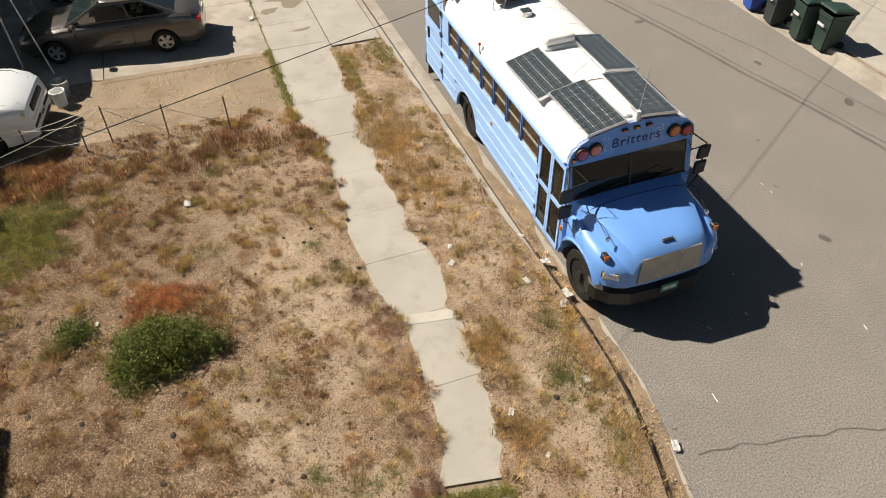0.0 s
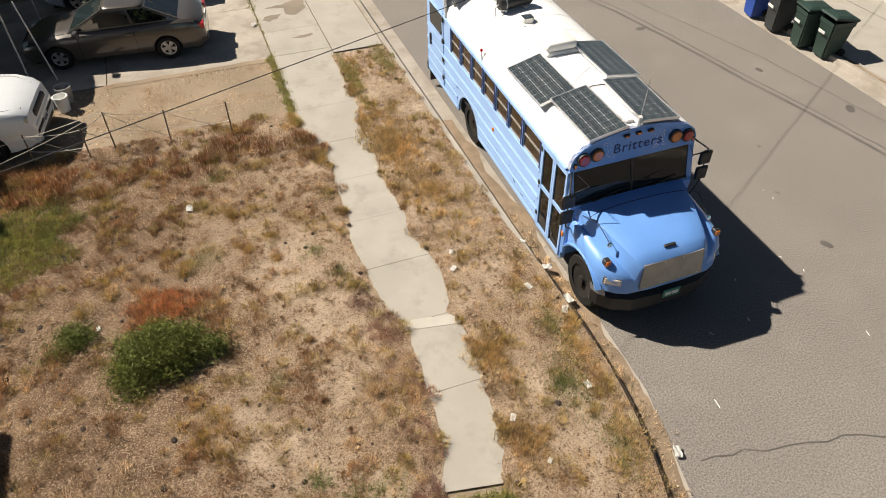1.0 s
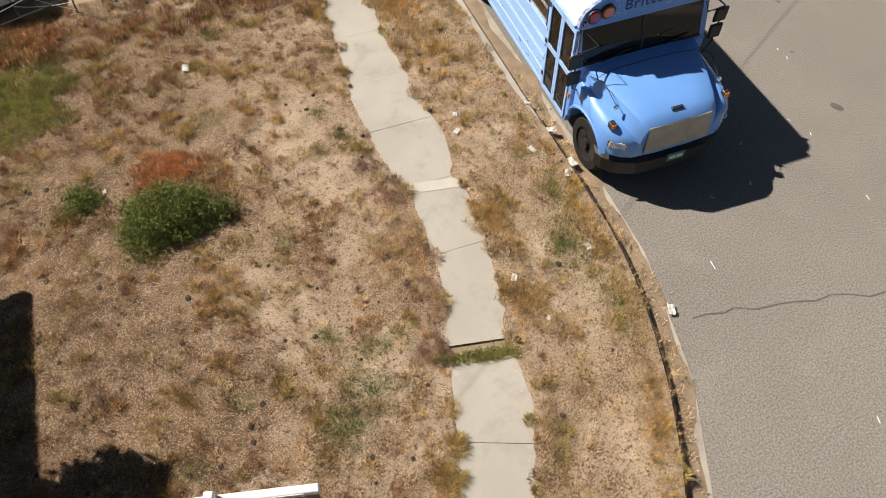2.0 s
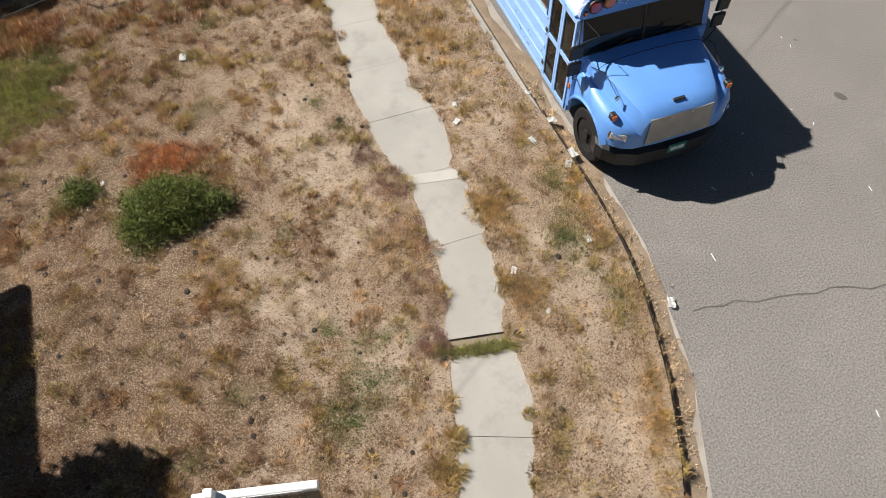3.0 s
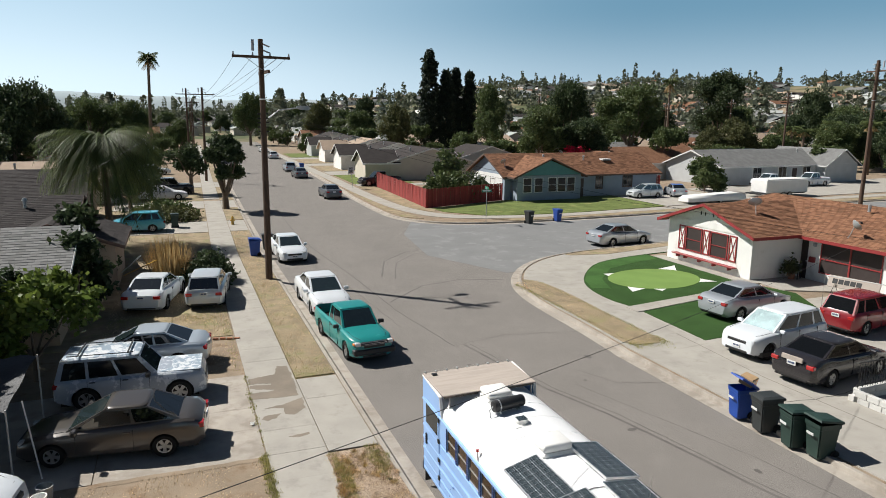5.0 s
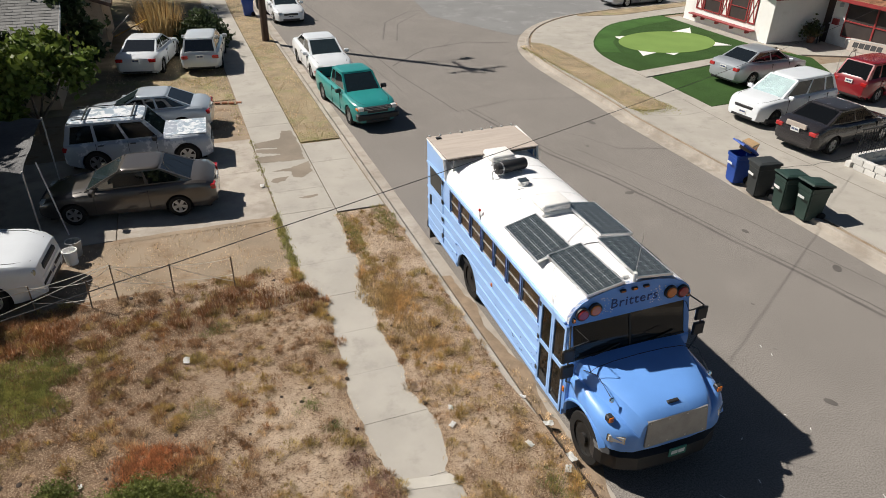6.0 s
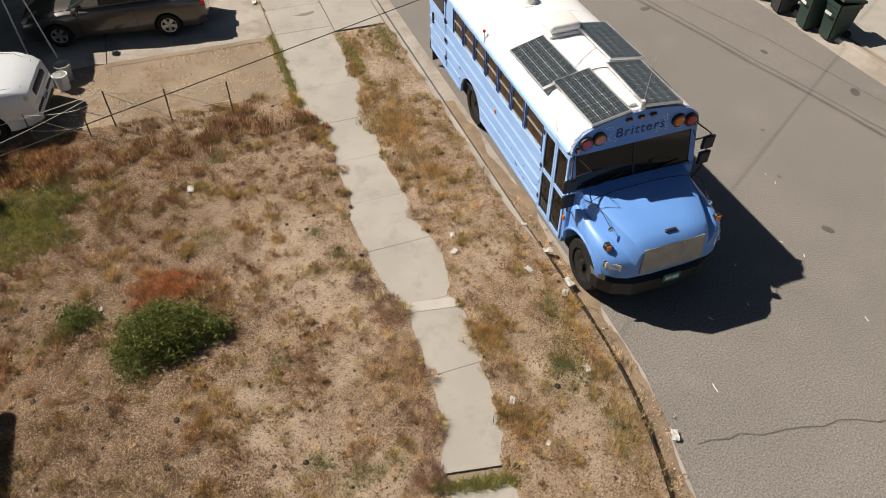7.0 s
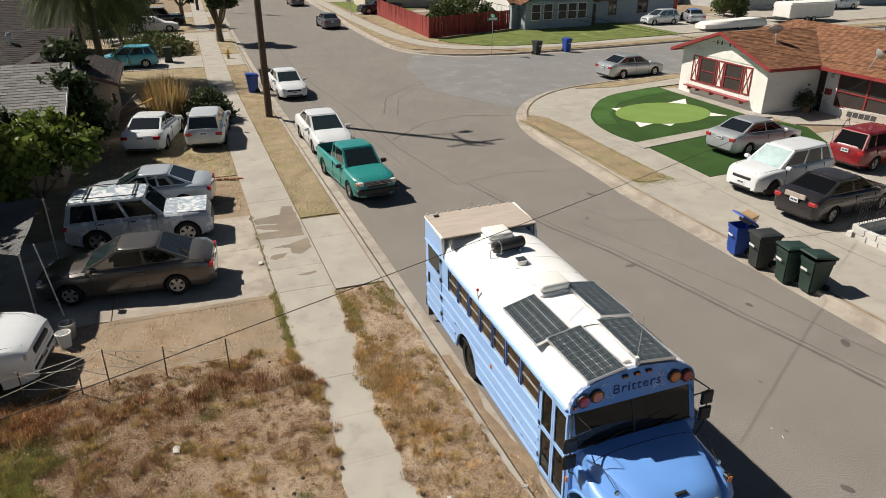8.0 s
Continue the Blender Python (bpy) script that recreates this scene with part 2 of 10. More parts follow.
BUS_BLUE = paint("bus_blue_paint", (0.135, 0.315, 0.72), rough=0.42, coat=0.25, second=(0.165, 0.35, 0.74))
BUS_WHITE = mat("white_roof_coating", (0.80, 0.80, 0.80), var=0.04, scale=1.6, fine=50, rough=0.6, bump=0.08, dist=0.004, second=(0.68, 0.64, 0.57), second_scale=1.1, second_lo=0.60, second_hi=0.80)
BUS_SIDE = paint("faded_bus_side_paint", (0.29, 0.47, 0.80), rough=0.45, coat=0.2, second=(0.33, 0.51, 0.82))
BLACK = mat("black_plastic", (0.018, 0.018, 0.019), var=0.2, rough=0.5, bump=0.05)
RUBBER = mat("tyre_rubber", (0.016, 0.0155, 0.015), var=0.25, fine=70, rough=0.8, bump=0.3, spec=0.2)
DARK = mat("dark_interior", (0.012, 0.012, 0.013), rough=0.9, bump=0.0)
STEEL = mat("brushed_steel", (0.55, 0.54, 0.52), var=0.12, scale=3, fine=60, rough=0.35, metal=0.9, bump=0.05)
ALU = mat("aluminium", (0.75, 0.75, 0.75), var=0.06, rough=0.35, metal=0.85, bump=0.02)
CHROME = mat("chrome", (0.8, 0.8, 0.8), var=0.03, rough=0.12, metal=1.0, bump=0.0)
GREYMETAL = mat("galvanised_metal", (0.42, 0.43, 0.43), var=0.12, rough=0.5, metal=0.6, bump=0.05)
GLASS = glass("car_glass", (0.010, 0.013, 0.014), 0.02)
GLASS_SKY = glass("pale_car_glass", (0.022, 0.034, 0.036), 0.02)
for pane in (GLASS, GLASS_SKY):
    pane.node_tree.nodes["Principled BSDF"].inputs["Specular IOR Level"].default_value = 0.9
    pane.node_tree.nodes["Principled BSDF"].inputs["IOR"].default_value = 1.7
GLASS_DARK = glass("tinted_glass", (0.006, 0.007, 0.008))
GLASS_DARK.node_tree.nodes["Principled BSDF"].inputs["Specular IOR Level"].default_value = 0.15
RED_LENS = paint("red_lens", (0.38, 0.012, 0.012), rough=0.15)
AMBER_LENS = paint("amber_lens", (0.62, 0.16, 0.015), rough=0.15)
CLEAR_LENS = paint("clear_lens", (0.62, 0.63, 0.62), rough=0.12, coat=1.0)
WHITE_PAINT = mat("white_paint", (0.78, 0.77, 0.74), var=0.04, scale=1.2, fine=60, rough=0.55, bump=0.05)
PLATE = mat("plate_white", (0.7, 0.7, 0.68), rough=0.4, bump=0.0)
PLATE_BAR = mat("plate_bar", (0.06, 0.08, 0.16), rough=0.5, bump=0.0)
POLE_WOOD = mat("creosoted_wood", (0.085, 0.052, 0.034), var=0.3, scale=3, fine=30, rough=0.9, bump=0.4, stretch=(6, 6, 0.4))
BARK = mat("bark", (0.14, 0.105, 0.075), var=0.3, scale=4, fine=30, rough=0.95, bump=0.6, stretch=(3, 3, 0.6))

# ---- builders ----
def part(name, data, material, parent=None, label="", smooth=False):
    """A bmesh or a mesh as ONE object, alone or under a thing."""
    if isinstance(data, bmesh.types.BMesh):
        me = bpy.data.meshes.new(name)
        bmesh.ops.recalc_face_normals(data, faces=data.faces)
        data.to_mesh(me)
        data.free()
    else:
        me = data
    if smooth:
        me.shade_smooth()
        me.set_sharp_from_angle(angle=radians(38))
    for m in material if isinstance(material, (list, tuple)) else [material]:
        if m.name not in me.materials:
            me.materials.append(m)
    ob = new(name, me)
    if parent:
        ob.parent = parent
    if label:
        ob["label"] = label
    return ob


def thing(name, m, label, category, group=""):
    """An empty at a thing's base."""
    return tagged(_placed(new(name), m), label, category, group)


def _placed(ob, m):
    ob.empty_display_size = 0.1
    ob.matrix_basis = m
    return ob


def raw(name, verts, faces):
    me = bpy.data.meshes.new(name)
    me.from_pydata([tuple(v) for v in verts], [], faces)
    me.update()
    return me


def box(x0, x1, y0, y1, z0, z1, bevel=0.0, bm=None, segments=1, tf=None):
    """A box, with bevelled edges, added to bm."""
    bm = bm or bmesh.new()
    vs = [bm.verts.new((x, y, z)) for z in (z0, z1) for x, y in ((x0, y0), (x1, y0), (x1, y1), (x0, y1))]
    fs = [bm.faces.new([vs[i] for i in q]) for q in ((3, 2, 1, 0), (4, 5, 6, 7), (0, 1, 5, 4), (1, 2, 6, 5), (2, 3, 7, 6), (3, 0, 4, 7))]
    if bevel:
        r = bmesh.ops.bevel(bm, geom=list({e for f in fs for e in f.edges}), offset=bevel, segments=segments, affect="EDGES", profile=0.5)
        vs = list({v for f in r["faces"] for v in f.verts} | {v for v in vs if v.is_valid})
    if tf:
        bmesh.ops.transform(bm, matrix=tf, verts=[v for v in vs if v.is_valid])
    return bm


def cyl(r, h, bm=None, seg=16, r2=None, tf=None, bevel=0.0):
    """A cylinder or cone from z=0 to h."""
    bm = bm or bmesh.new()
    res = bmesh.ops.create_cone(bm, cap_ends=True, segments=seg, radius1=r, radius2=r if r2 is None else r2, depth=h, matrix=Matrix.Translation((0, 0, h / 2)))
    vs = res["verts"]
    if bevel:
        es = [e for e in {e for v in vs for e in v.link_edges} if len(e.link_faces) == 2 and any(len(f.verts) > 4 for f in e.link_faces)]
        out = bmesh.ops.bevel(bm, geom=es, offset=bevel, segments=2, affect="EDGES", profile=0.5)
        vs = list({v for v in vs if v.is_valid} | set(out["verts"]))
    if tf:
        bmesh.ops.transform(bm, matrix=tf, verts=vs)
    return bm


def prism(poly, z0, z1, bm=None):
    """A flat polygon raised from z0 to z1."""
    bm = bm or bmesh.new()
    lo, hi = [bm.verts.new((x, y, z0)) for x, y in poly], [bm.verts.new((x, y, z1)) for x, y in poly]
    n = len(poly)
    bm.faces.new(lo[::-1])
    bm.faces.new(hi)
    for i in range(n):
        bm.faces.new((lo[i], lo[(i + 1) % n], hi[(i + 1) % n], hi[i]))
    return bm


def loft(rings, bm=None, caps=True, closed=True):
    """A skin over rings of equally many points."""
    bm = bm or bmesh.new()
    vs = [[bm.verts.new(p) for p in r] for r in rings]
    n = len(rings[0])
    for a, b in zip(vs, vs[1:]):
        for i in range(n if closed else n - 1):
            bm.faces.new((a[i], a[(i + 1) % n], b[(i + 1) % n], b[i]))
    if caps:
        bm.faces.new(vs[0][::-1])
        bm.faces.new(vs[-1])
    return bm


def tube(points, r, bm=None, sides=6, r2=None):
    """A rod along points, tapering to r2."""
    pts = [Vector(p) for p in points]
    rings = []
    for i, p in enumerate(pts):
        way = (pts[min(i + 1, len(pts) - 1)] - pts[max(i - 1, 0)]).normalized()
        a = way.orthogonal().normalized() if abs(way.z) > 0.9 else way.cross((0, 0, 1)).normalized()
        b = way.cross(a)
        rr = r + ((r2 - r) * i / (len(pts) - 1) if r2 is not None else 0)
        rings.append([p + rr * (math.cos(t) * a + math.sin(t) * b) for t in (2 * math.pi * k / sides for k in range(sides))])
    return loft(rings, bm)


def ribbon(points, width, z, bm=None):
    """A flat strip along (x, y) points."""
    bm = bm or bmesh.new()
    pts = [Vector((*p, 0)) for p in points]
    left, right = [], []
    for i, p in enumerate(pts):
        way = (pts[min(i + 1, len(pts) - 1)] - pts[max(i - 1, 0)]).normalized()
        side = Vector((-way.y, way.x, 0)) * width / 2
        left.append(bm.verts.new((*(p + side).xy, z)))
        right.append(bm.verts.new((*(p - side).xy, z)))
    for i in range(len(pts) - 1):
        bm.faces.new((left[i], right[i], right[i + 1], left[i + 1]))
    return bm


def pts_between(points, step):
    """Points along a polyline, no further apart than step."""
    out = [points[0]]
    for a, b in zip(points, points[1:]):
        n = max(1, math.ceil(math.dist(a, b) / step))
        out += [tuple(p + (q - p) * k / n for p, q in zip(a, b)) for k in range(1, n + 1)]
    return out


def smooth_line(points, rounds=2):
    """A polyline with its corners cut."""
    for _ in range(rounds):
        cut = [points[0]]
        for a, b in zip(points, points[1:]):
            cut += [tuple(0.75 * p + 0.25 * q for p, q in zip(a, b)), tuple(0.25 * p + 0.75 * q for p, q in zip(a, b))]
        points = cut + [points[-1]]
    return points


def bars(bm, x0, x1, z0, z1, rows, rng, y=0.0, depth=0.004, words=(2, 4)):
    """Unreadable writing: plain bars in rows, in the plane y."""
    for k in range(rows):
        top = z1 - (z1 - z0) * (k + 0.15) / rows
        low = z1 - (z1 - z0) * (k + 0.75) / rows
        n = rng.randint(*words)
        cuts = [x0 + (x1 - x0) * i / n for i in range(n + 1)]
        for a, b in zip(cuts, cuts[1:]):
            box(a + 0.06 * (x1 - x0) / n, b - 0.06 * (x1 - x0) / n, y - depth, y, low, top, bm=bm)
    return bm

# ---- ground, street, pavements ----
def bend(y):
    """How far the street swings sideways along its length."""
    if y < 3:
        d = min(3 - y, 9)
        return -0.055 * d * d - (0.99 * (3 - y - 9) if 3 - y > 9 else 0)
    return 0.02 * max(0.0, y - 42)


KERB_L, KERB_R, WALK_R, WALK_L = 1.40, 12.45, 0.0, -1.52


def along(x, y0, y1, step=1.5):
    n = max(1, math.ceil(abs(y1 - y0) / step))
    return [(x + bend(y0 + (y1 - y0) * k / n), y0 + (y1 - y0) * k / n) for k in range(n + 1)]


def hill(x, y):
    """Height of the far land."""
    d = math.hypot(x + 3, y + 3)
    az = math.degrees(math.atan2(x + 3, y + 3))
    rise = 7 + 33 * min(1, max(0, (az - 2) / 34))
    s = min(1, max(0, (d - 190) / 560))
    s = s * s * (3 - 2 * s)
    bumps = 7 * noise.noise((x * 0.006, y * 0.006, 0.3)) + 3 * noise.noise((x * 0.02, y * 0.02, 2.0))
    mound = 7 * math.exp(-(((az - 26) / 5) ** 2)) * min(1, max(0, (d - 380) / 200))
    return s * (rise + bumps) + mound - (s > 0) * 0.0


def land():
    """One sheet to the horizon, low under the streets, rising to the hills."""
    radii = [0, 20, 60, 110, 150, 180, 215, 250, 290, 335, 385, 440, 500, 570, 650, 750, 900, 1150, 1500, 2000, 2700, 3400]
    n = 120
    verts, faces = [(0, 0, -0.25)], []
    for r in radii[1:]:
        for k in range(n):
            a = 2 * math.pi * k / n
            x, y = r * math.sin(a), r * math.cos(a)
            h = hill(x, y) if r > 150 else 0
            if r > 900:
                h *= max(0.3, 1 - (r - 900) / 1500)
            verts.append((x, y, h - 0.25))
    for k in range(n):
        faces.append((0, 1 + (k + 1) % n, 1 + k))
    for i in range(len(radii) - 2):
        for k in range(n):
            a, b = 1 + i * n + k, 1 + i * n + (k + 1) % n
            faces.append((a, b, b + n, a + n))
    me = raw("ground", verts, faces)
    me.shade_smooth()
    tagged(part("ground", me, HILL), "dry brown and green land rising to far hills", "ground", kind="structure")
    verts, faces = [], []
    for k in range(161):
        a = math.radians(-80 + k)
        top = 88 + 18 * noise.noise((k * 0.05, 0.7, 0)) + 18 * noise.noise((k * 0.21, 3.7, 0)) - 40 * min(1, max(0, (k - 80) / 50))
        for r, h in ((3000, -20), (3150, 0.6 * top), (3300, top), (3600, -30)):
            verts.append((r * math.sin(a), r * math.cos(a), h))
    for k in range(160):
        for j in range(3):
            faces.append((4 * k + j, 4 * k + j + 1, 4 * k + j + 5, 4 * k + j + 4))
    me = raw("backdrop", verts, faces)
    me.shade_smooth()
    tagged(part("backdrop", me, RIDGE), "ridge on the horizon with haze painted into its blue-grey", "hills", kind="structure")
    verts, faces = [], []
    for k in range(97):
        a = 2 * math.pi * k / 96
        for h in (-60, 150, 330, 560, 800):
            verts.append((3900 * math.sin(a), 3900 * math.cos(a), h))
    for k in range(96):
        for j in range(4):
            faces.append((5 * k + j, 5 * k + 5 + j, 5 * k + 6 + j, 5 * k + 1 + j))
    me = raw("sky_haze", verts, faces)
    me.shade_smooth()
    tagged(part("sky_haze", me, sky_haze()), "pale hazy sky low over the horizon", "sky", kind="structure")


land()

# the street's own surface, then the blocks of land that stand a kerb higher
tagged(part("road", prism([(-40, -60), (170, -60), (170, 270), (-40, 270)], -0.2, 0.0), ASPHALT), "sun-bleached brown-grey asphalt street with seams and cracks", "road", kind="structure")
CORNER_S = smooth_line([(12.5, 18.2), (12.7, 21), (12.78, 24.4), (12.95, 26.4), (13.35, 28.2), (14.05, 29.9), (15.3, 31.85), (17.0, 33.6), (19.0, 34.8), (20.5, 35.3), (24.5, 36.1), (30.2, 36.8), (34, 37.1)], 1)
CORNER_N = smooth_line([(34, 49.2), (24, 48.6), (17.6, 49.4), (14.6, 53.0), (14.3, 59), (14.6, 70)], 3)
EDGE_S = along(KERB_R, -60, 18, 2.5) + CORNER_S + [(60, 38.2), (165, 41)]
EDGE_N = [(165, 53), (60, 51), (42, 50)] + CORNER_N + [(15.0, 76), (17.2, 130), (20, 200), (22.5, 265)]
EDGE_L = along(KERB_L, -60, 265, 2.5)
grey = part("cross_street", prism([(14.2, 31.8), *[p for p in CORNER_S if p[1] > 32], (60, 38.2), (165, 41), (165, 53), (60, 51), (42, 50), *[p for p in CORNER_N if p[1] < 53], (12.5, 46), (11.5, 38)], -0.05, 0.006), ASPHALT_GREY)
tagged(grey, "grey asphalt of the side street", "road", kind="structure")
tagged(part("block_west", prism(EDGE_L + [(-160, 265), (-160, -60)], -0.2, 0.115), DIRT), "bare dirt lots under the houses", "ground", kind="structure")
tagged(part("block_south", prism(EDGE_S + [(165, -60)], -0.2, 0.115), DIRT), "bare ground of the corner lot", "ground", kind="structure")
tagged(part("block_north", prism(EDGE_N + [(165, 265)], -0.2, 0.115), DIRT), "bare ground of the far lots", "ground", kind="structure")


def kerb(name, line, side, label):
    """A concrete kerb with its gutter; side +1: the road lies to the right of the line's way."""
    profile = [(-0.15, -0.1), (-0.15, 0.15), (-0.02, 0.15), (0.0, 0.135), (0.03, 0.012), (0.42, 0.006), (0.42, -0.1)]
    pts = [Vector((*p, 0)) for p in line]
    rings = []
    for i, p in enumerate(pts):
        way = (pts[min(i + 1, len(pts) - 1)] - pts[max(i - 1, 0)]).normalized()
        out = Vector((way.y, -way.x, 0)) * side
        rings.append([p + out * (u + 0.15) + Vector((0, 0, v)) for u, v in profile])
    tagged(part(name, loft(rings), CONCRETE_WORN), label, "kerb", kind="structure")


kerb("kerb_west", along(KERB_L, -40, 200, 2), 1, "weathered concrete kerb and gutter with dirt in it")
kerb("kerb_south", along(KERB_R, -40, 18, 2) + CORNER_S + [(60, 38.2), (120, 39.7)], -1, "weathered concrete kerb curving round the corner")
kerb("kerb_north", [(120, 52), (60, 51), (42, 50)] + CORNER_N + [(15.0, 76), (17.2, 130), (20, 200)], -1, "weathered concrete kerb round the far corner")


def slabs(name, spans, x0, x1, label, z=0.152, material=None):
    """A pavement of single slabs over a dark bed; spans: the joints along y."""
    def joint(s):
        g, w = (x0(s + 0.3) - x0(s - 0.3)) / 0.6, x1(s) - x0(s)
        return (x0(s + g * w / 2), s + g * w / 2), (x1(s - g * w / 2), s - g * w / 2)

    ends = [joint(s) for s in spans]
    bed = part(name, prism([(p[0] + 0.01, p[1]) for p, _ in ends] + [(q[0] - 0.01, q[1]) for _, q in ends[::-1]], 0.02, z - 0.012), JOINT)
    tagged(bed, label, "pavement", kind="structure")
    for a, b in zip(spans, spans[1:]):
        a, b = a + 0.0035, b - 0.0035
        (q0, q1), (q3, q2) = joint(a), joint(b)
        q = [q0, q1, q2, q3]
        dz = random.uniform(-0.003, 0.004)
        part("slab", prism(q, 0.03, z + dz), material or CONCRETE, bed)
    return bed


JOINTS = [-8.4, -7.0, -5.6, -4.2, -2.8, -1.4, -0.2, 1.0]
JOINTS_N = [1.26, 2.93, 4.36, 5.8, 7.14, 8.48, 9.9, 11.4, 12.8] + [14.2 + 1.43 * k for k in range(40)]
slabs("pavement_near", JOINTS, lambda y: WALK_L + bend(y), lambda y: WALK_R + bend(y), "pale concrete pavement slabs beside the dry verge")
slabs("pavement_west", JOINTS_N, lambda y: WALK_L + bend(y), lambda y: WALK_R + bend(y), "pale concrete pavement slabs with dirt along both edges")
tagged(part("pavement_patch", prism([(-1.40, 4.475), (-0.22, 4.265), (-0.27, 4.06), (-1.46, 4.27)], 0.1, 0.1585), CONCRETE_PALE), "pale ground-down strip of concrete at a joint", "pavement", kind="structure")
far_bed = tagged(part("pavement_far", prism(along(WALK_L, 71.4, 200, 5) + along(WALK_R, 200, 71.4, 5), 0.02, 0.15), CONCRETE), "concrete pavement running on up the street", "pavement", kind="structure")

# driveways on the near side
slabs("driveway_apron", [13.9, 15.7, 17.5, 19.2], lambda y: 0.03, lambda y: 1.36, "concrete driveway apron between pavement and kerb", 0.148)
for k, (a, b) in enumerate(((50.6, 56.0), (64.5, 70.0), (84, 90))):
    tagged(part(f"apron_{k + 1}", prism([(0.04 + bend(a), a), (1.36 + bend(a), a), (1.36 + bend(b), b), (0.04 + bend(b), b)], 0.02, 0.147), CONCRETE), "concrete driveway apron", "pavement", kind="structure")
    tagged(part(f"driveway_{k + 1}", prism([(-9, a), (-1.56 + bend(a), a), (-1.56 + bend(b), b), (-9, b)], 0.02, 0.146), CONCRETE), "pale concrete driveway", "driveway", kind="structure")
tagged(part("dirt_drive", prism([(-12, 11.2), (-1.57, 11.2), (-1.57, 14.04), (-5.6, 14.04), (-5.6, 14.16), (-12, 14.16)], 0.02, 0.142), DIRT), "packed dirt drive beside the concrete pad", "driveway", kind="structure")
slabs("driveway_yard", [14.1, 15.9, 17.4, 19.0, 20.2], lambda y: -5.6, lambda y: -1.56, "concrete parking pad with stained joints", 0.145, CONCRETE_WORN)
tagged(part("driveway_shaded", prism([(-12, 14.2), (-5.63, 14.2), (-5.63, 20.2), (-12, 20.2)], 0.02, 0.14), CONCRETE_WORN), "stained concrete parking pad in the shade", "driveway", kind="structure")
wet = bmesh.new()
for poly in ([(-1.46, 19.72), (-0.6, 19.88), (-0.43, 20.61), (-0.07, 20.58), (-0.06, 19.22), (-0.11, 17.85), (-0.88, 17.88), (-1.53, 17.96), (-1.54, 18.45), (-0.8, 18.43), (-0.78, 18.54), (-1.5, 18.85), (-1.5, 19.11), (-0.81, 19.0), (-0.8, 19.12), (-1.48, 19.25)],
             [(-1.26, 17.16), (-0.61, 17.31), (-0.03, 17.65), (-0.09, 16.82), (-0.47, 16.44), (-0.72, 16.6), (-0.71, 17.04)],
             [(-1.43, 16.43), (-1.27, 16.65), (-0.82, 16.67), (-0.97, 16.4), (-1.26, 16.3)],
             [(-0.85, 15.09), (-0.25, 15.19), (-0.3, 15.06), (-0.55, 14.98)]):
    line = pts_between(poly + [poly[0]], 0.07)[:-1]
    line = [(x + 0.05 * noise.noise((x * 6, y * 6, 1.0)) + 0.02 * noise.noise((x * 22, y * 22, 4.0)), y + 0.05 * noise.noise((x * 6, y * 6, 9.0)) + 0.02 * noise.noise((x * 22, y * 22, 2.0))) for x, y in line]
    prism(line, 0.154, 0.1582, wet)
tagged(part("damp_patch", wet, CONCRETE_WET), "dark damp patches on the pavement", "stain", kind="structure")

# the right-hand lots: drive, pavement, turf, verge
drive = prism([(12.62, 6.2), (12.62, 18.4), (15.6, 19.4), (24.5, 21.4), (29.5, 21.4), (29.5, 4.0), (14.5, 5.5)], 0.02, 0.146)
tagged(part("driveway_corner", drive, CONCRETE), "wide pale concrete driveway with cracks", "driveway", kind="structure")
TURF_EDGE = smooth_line([(27.0, 33.5), (24.9, 33.3), (21.9, 32.6), (20.1, 31.8), (18.3, 30.0), (16.97, 28.2), (16.27, 26.5), (16.03, 24.4), (16.32, 23.05)], 1)
tagged(part("pavement_corner", prism([(12.66, 18.0)] + [(x + 0.14, y) for x, y in CORNER_S if y < 33] + [(x + 0.05, y - 0.16) for x, y in CORNER_S if y >= 33] + [(90, 39.0), (90, 36.6), (34, 34.6)] + TURF_EDGE + [(16.3, 21.0), (16.1, 17.6), (14.4, 17.4)], 0.02, 0.15), CONCRETE), "pale concrete pavement curving round the corner", "pavement", kind="structure")
tagged(part("verge_corner", prism(smooth_line([(14.0, 29.5), (13.3, 27.5), (13.1, 25.5), (13.05, 22.7), (12.88, 19.9), (12.8, 18.4), (14.6, 18.2), (14.35, 20.1), (14.5, 22.2), (14.75, 24.9), (14.8, 27.6), (14.4, 29.1)], 1), 0.02, 0.17), DRYGRASS), "dry straw-coloured grass verge with some green", "verge", kind="structure")
tagged(part("verge_side_street", prism([(19.9, 34.9), (20.0, 34.5), (22.6, 34.1), (28.6, 35.3), (90, 37.6), (90, 38.9), (34, 36.8), (29.5, 36.4), (26.6, 36.0), (22.1, 35.4)], 0.02, 0.17), DRYGRASS), "dry grass verge along the side street", "verge", kind="structure")
tagged(part("turf", prism(TURF_EDGE + [(21.2, 23.9), (25.0, 25.6), (25.0, 33.2)], 0.02, 0.165), TURF), "dark green artificial turf lawn", "lawn", kind="structure")
tagged(part("turf_drive", prism([(16.31, 22.1), (16.1, 17.9), (17.6, 18.0), (24.4, 19.5), (26.0, 22.4), (25.2, 24.6), (20.9, 23.0)], 0.02, 0.165), TURF), "dark green artificial turf beside the path", "lawn", kind="structure")


def disc(cx, cy, rx, ry, turn, n=48):
    c, s = math.cos(turn), math.sin(turn)
    return [(cx + rx * math.cos(a) * c - ry * math.sin(a) * s, cy + rx * math.cos(a) * s + ry * math.sin(a) * c) for a in (2 * math.pi * k / n for k in range(n))]


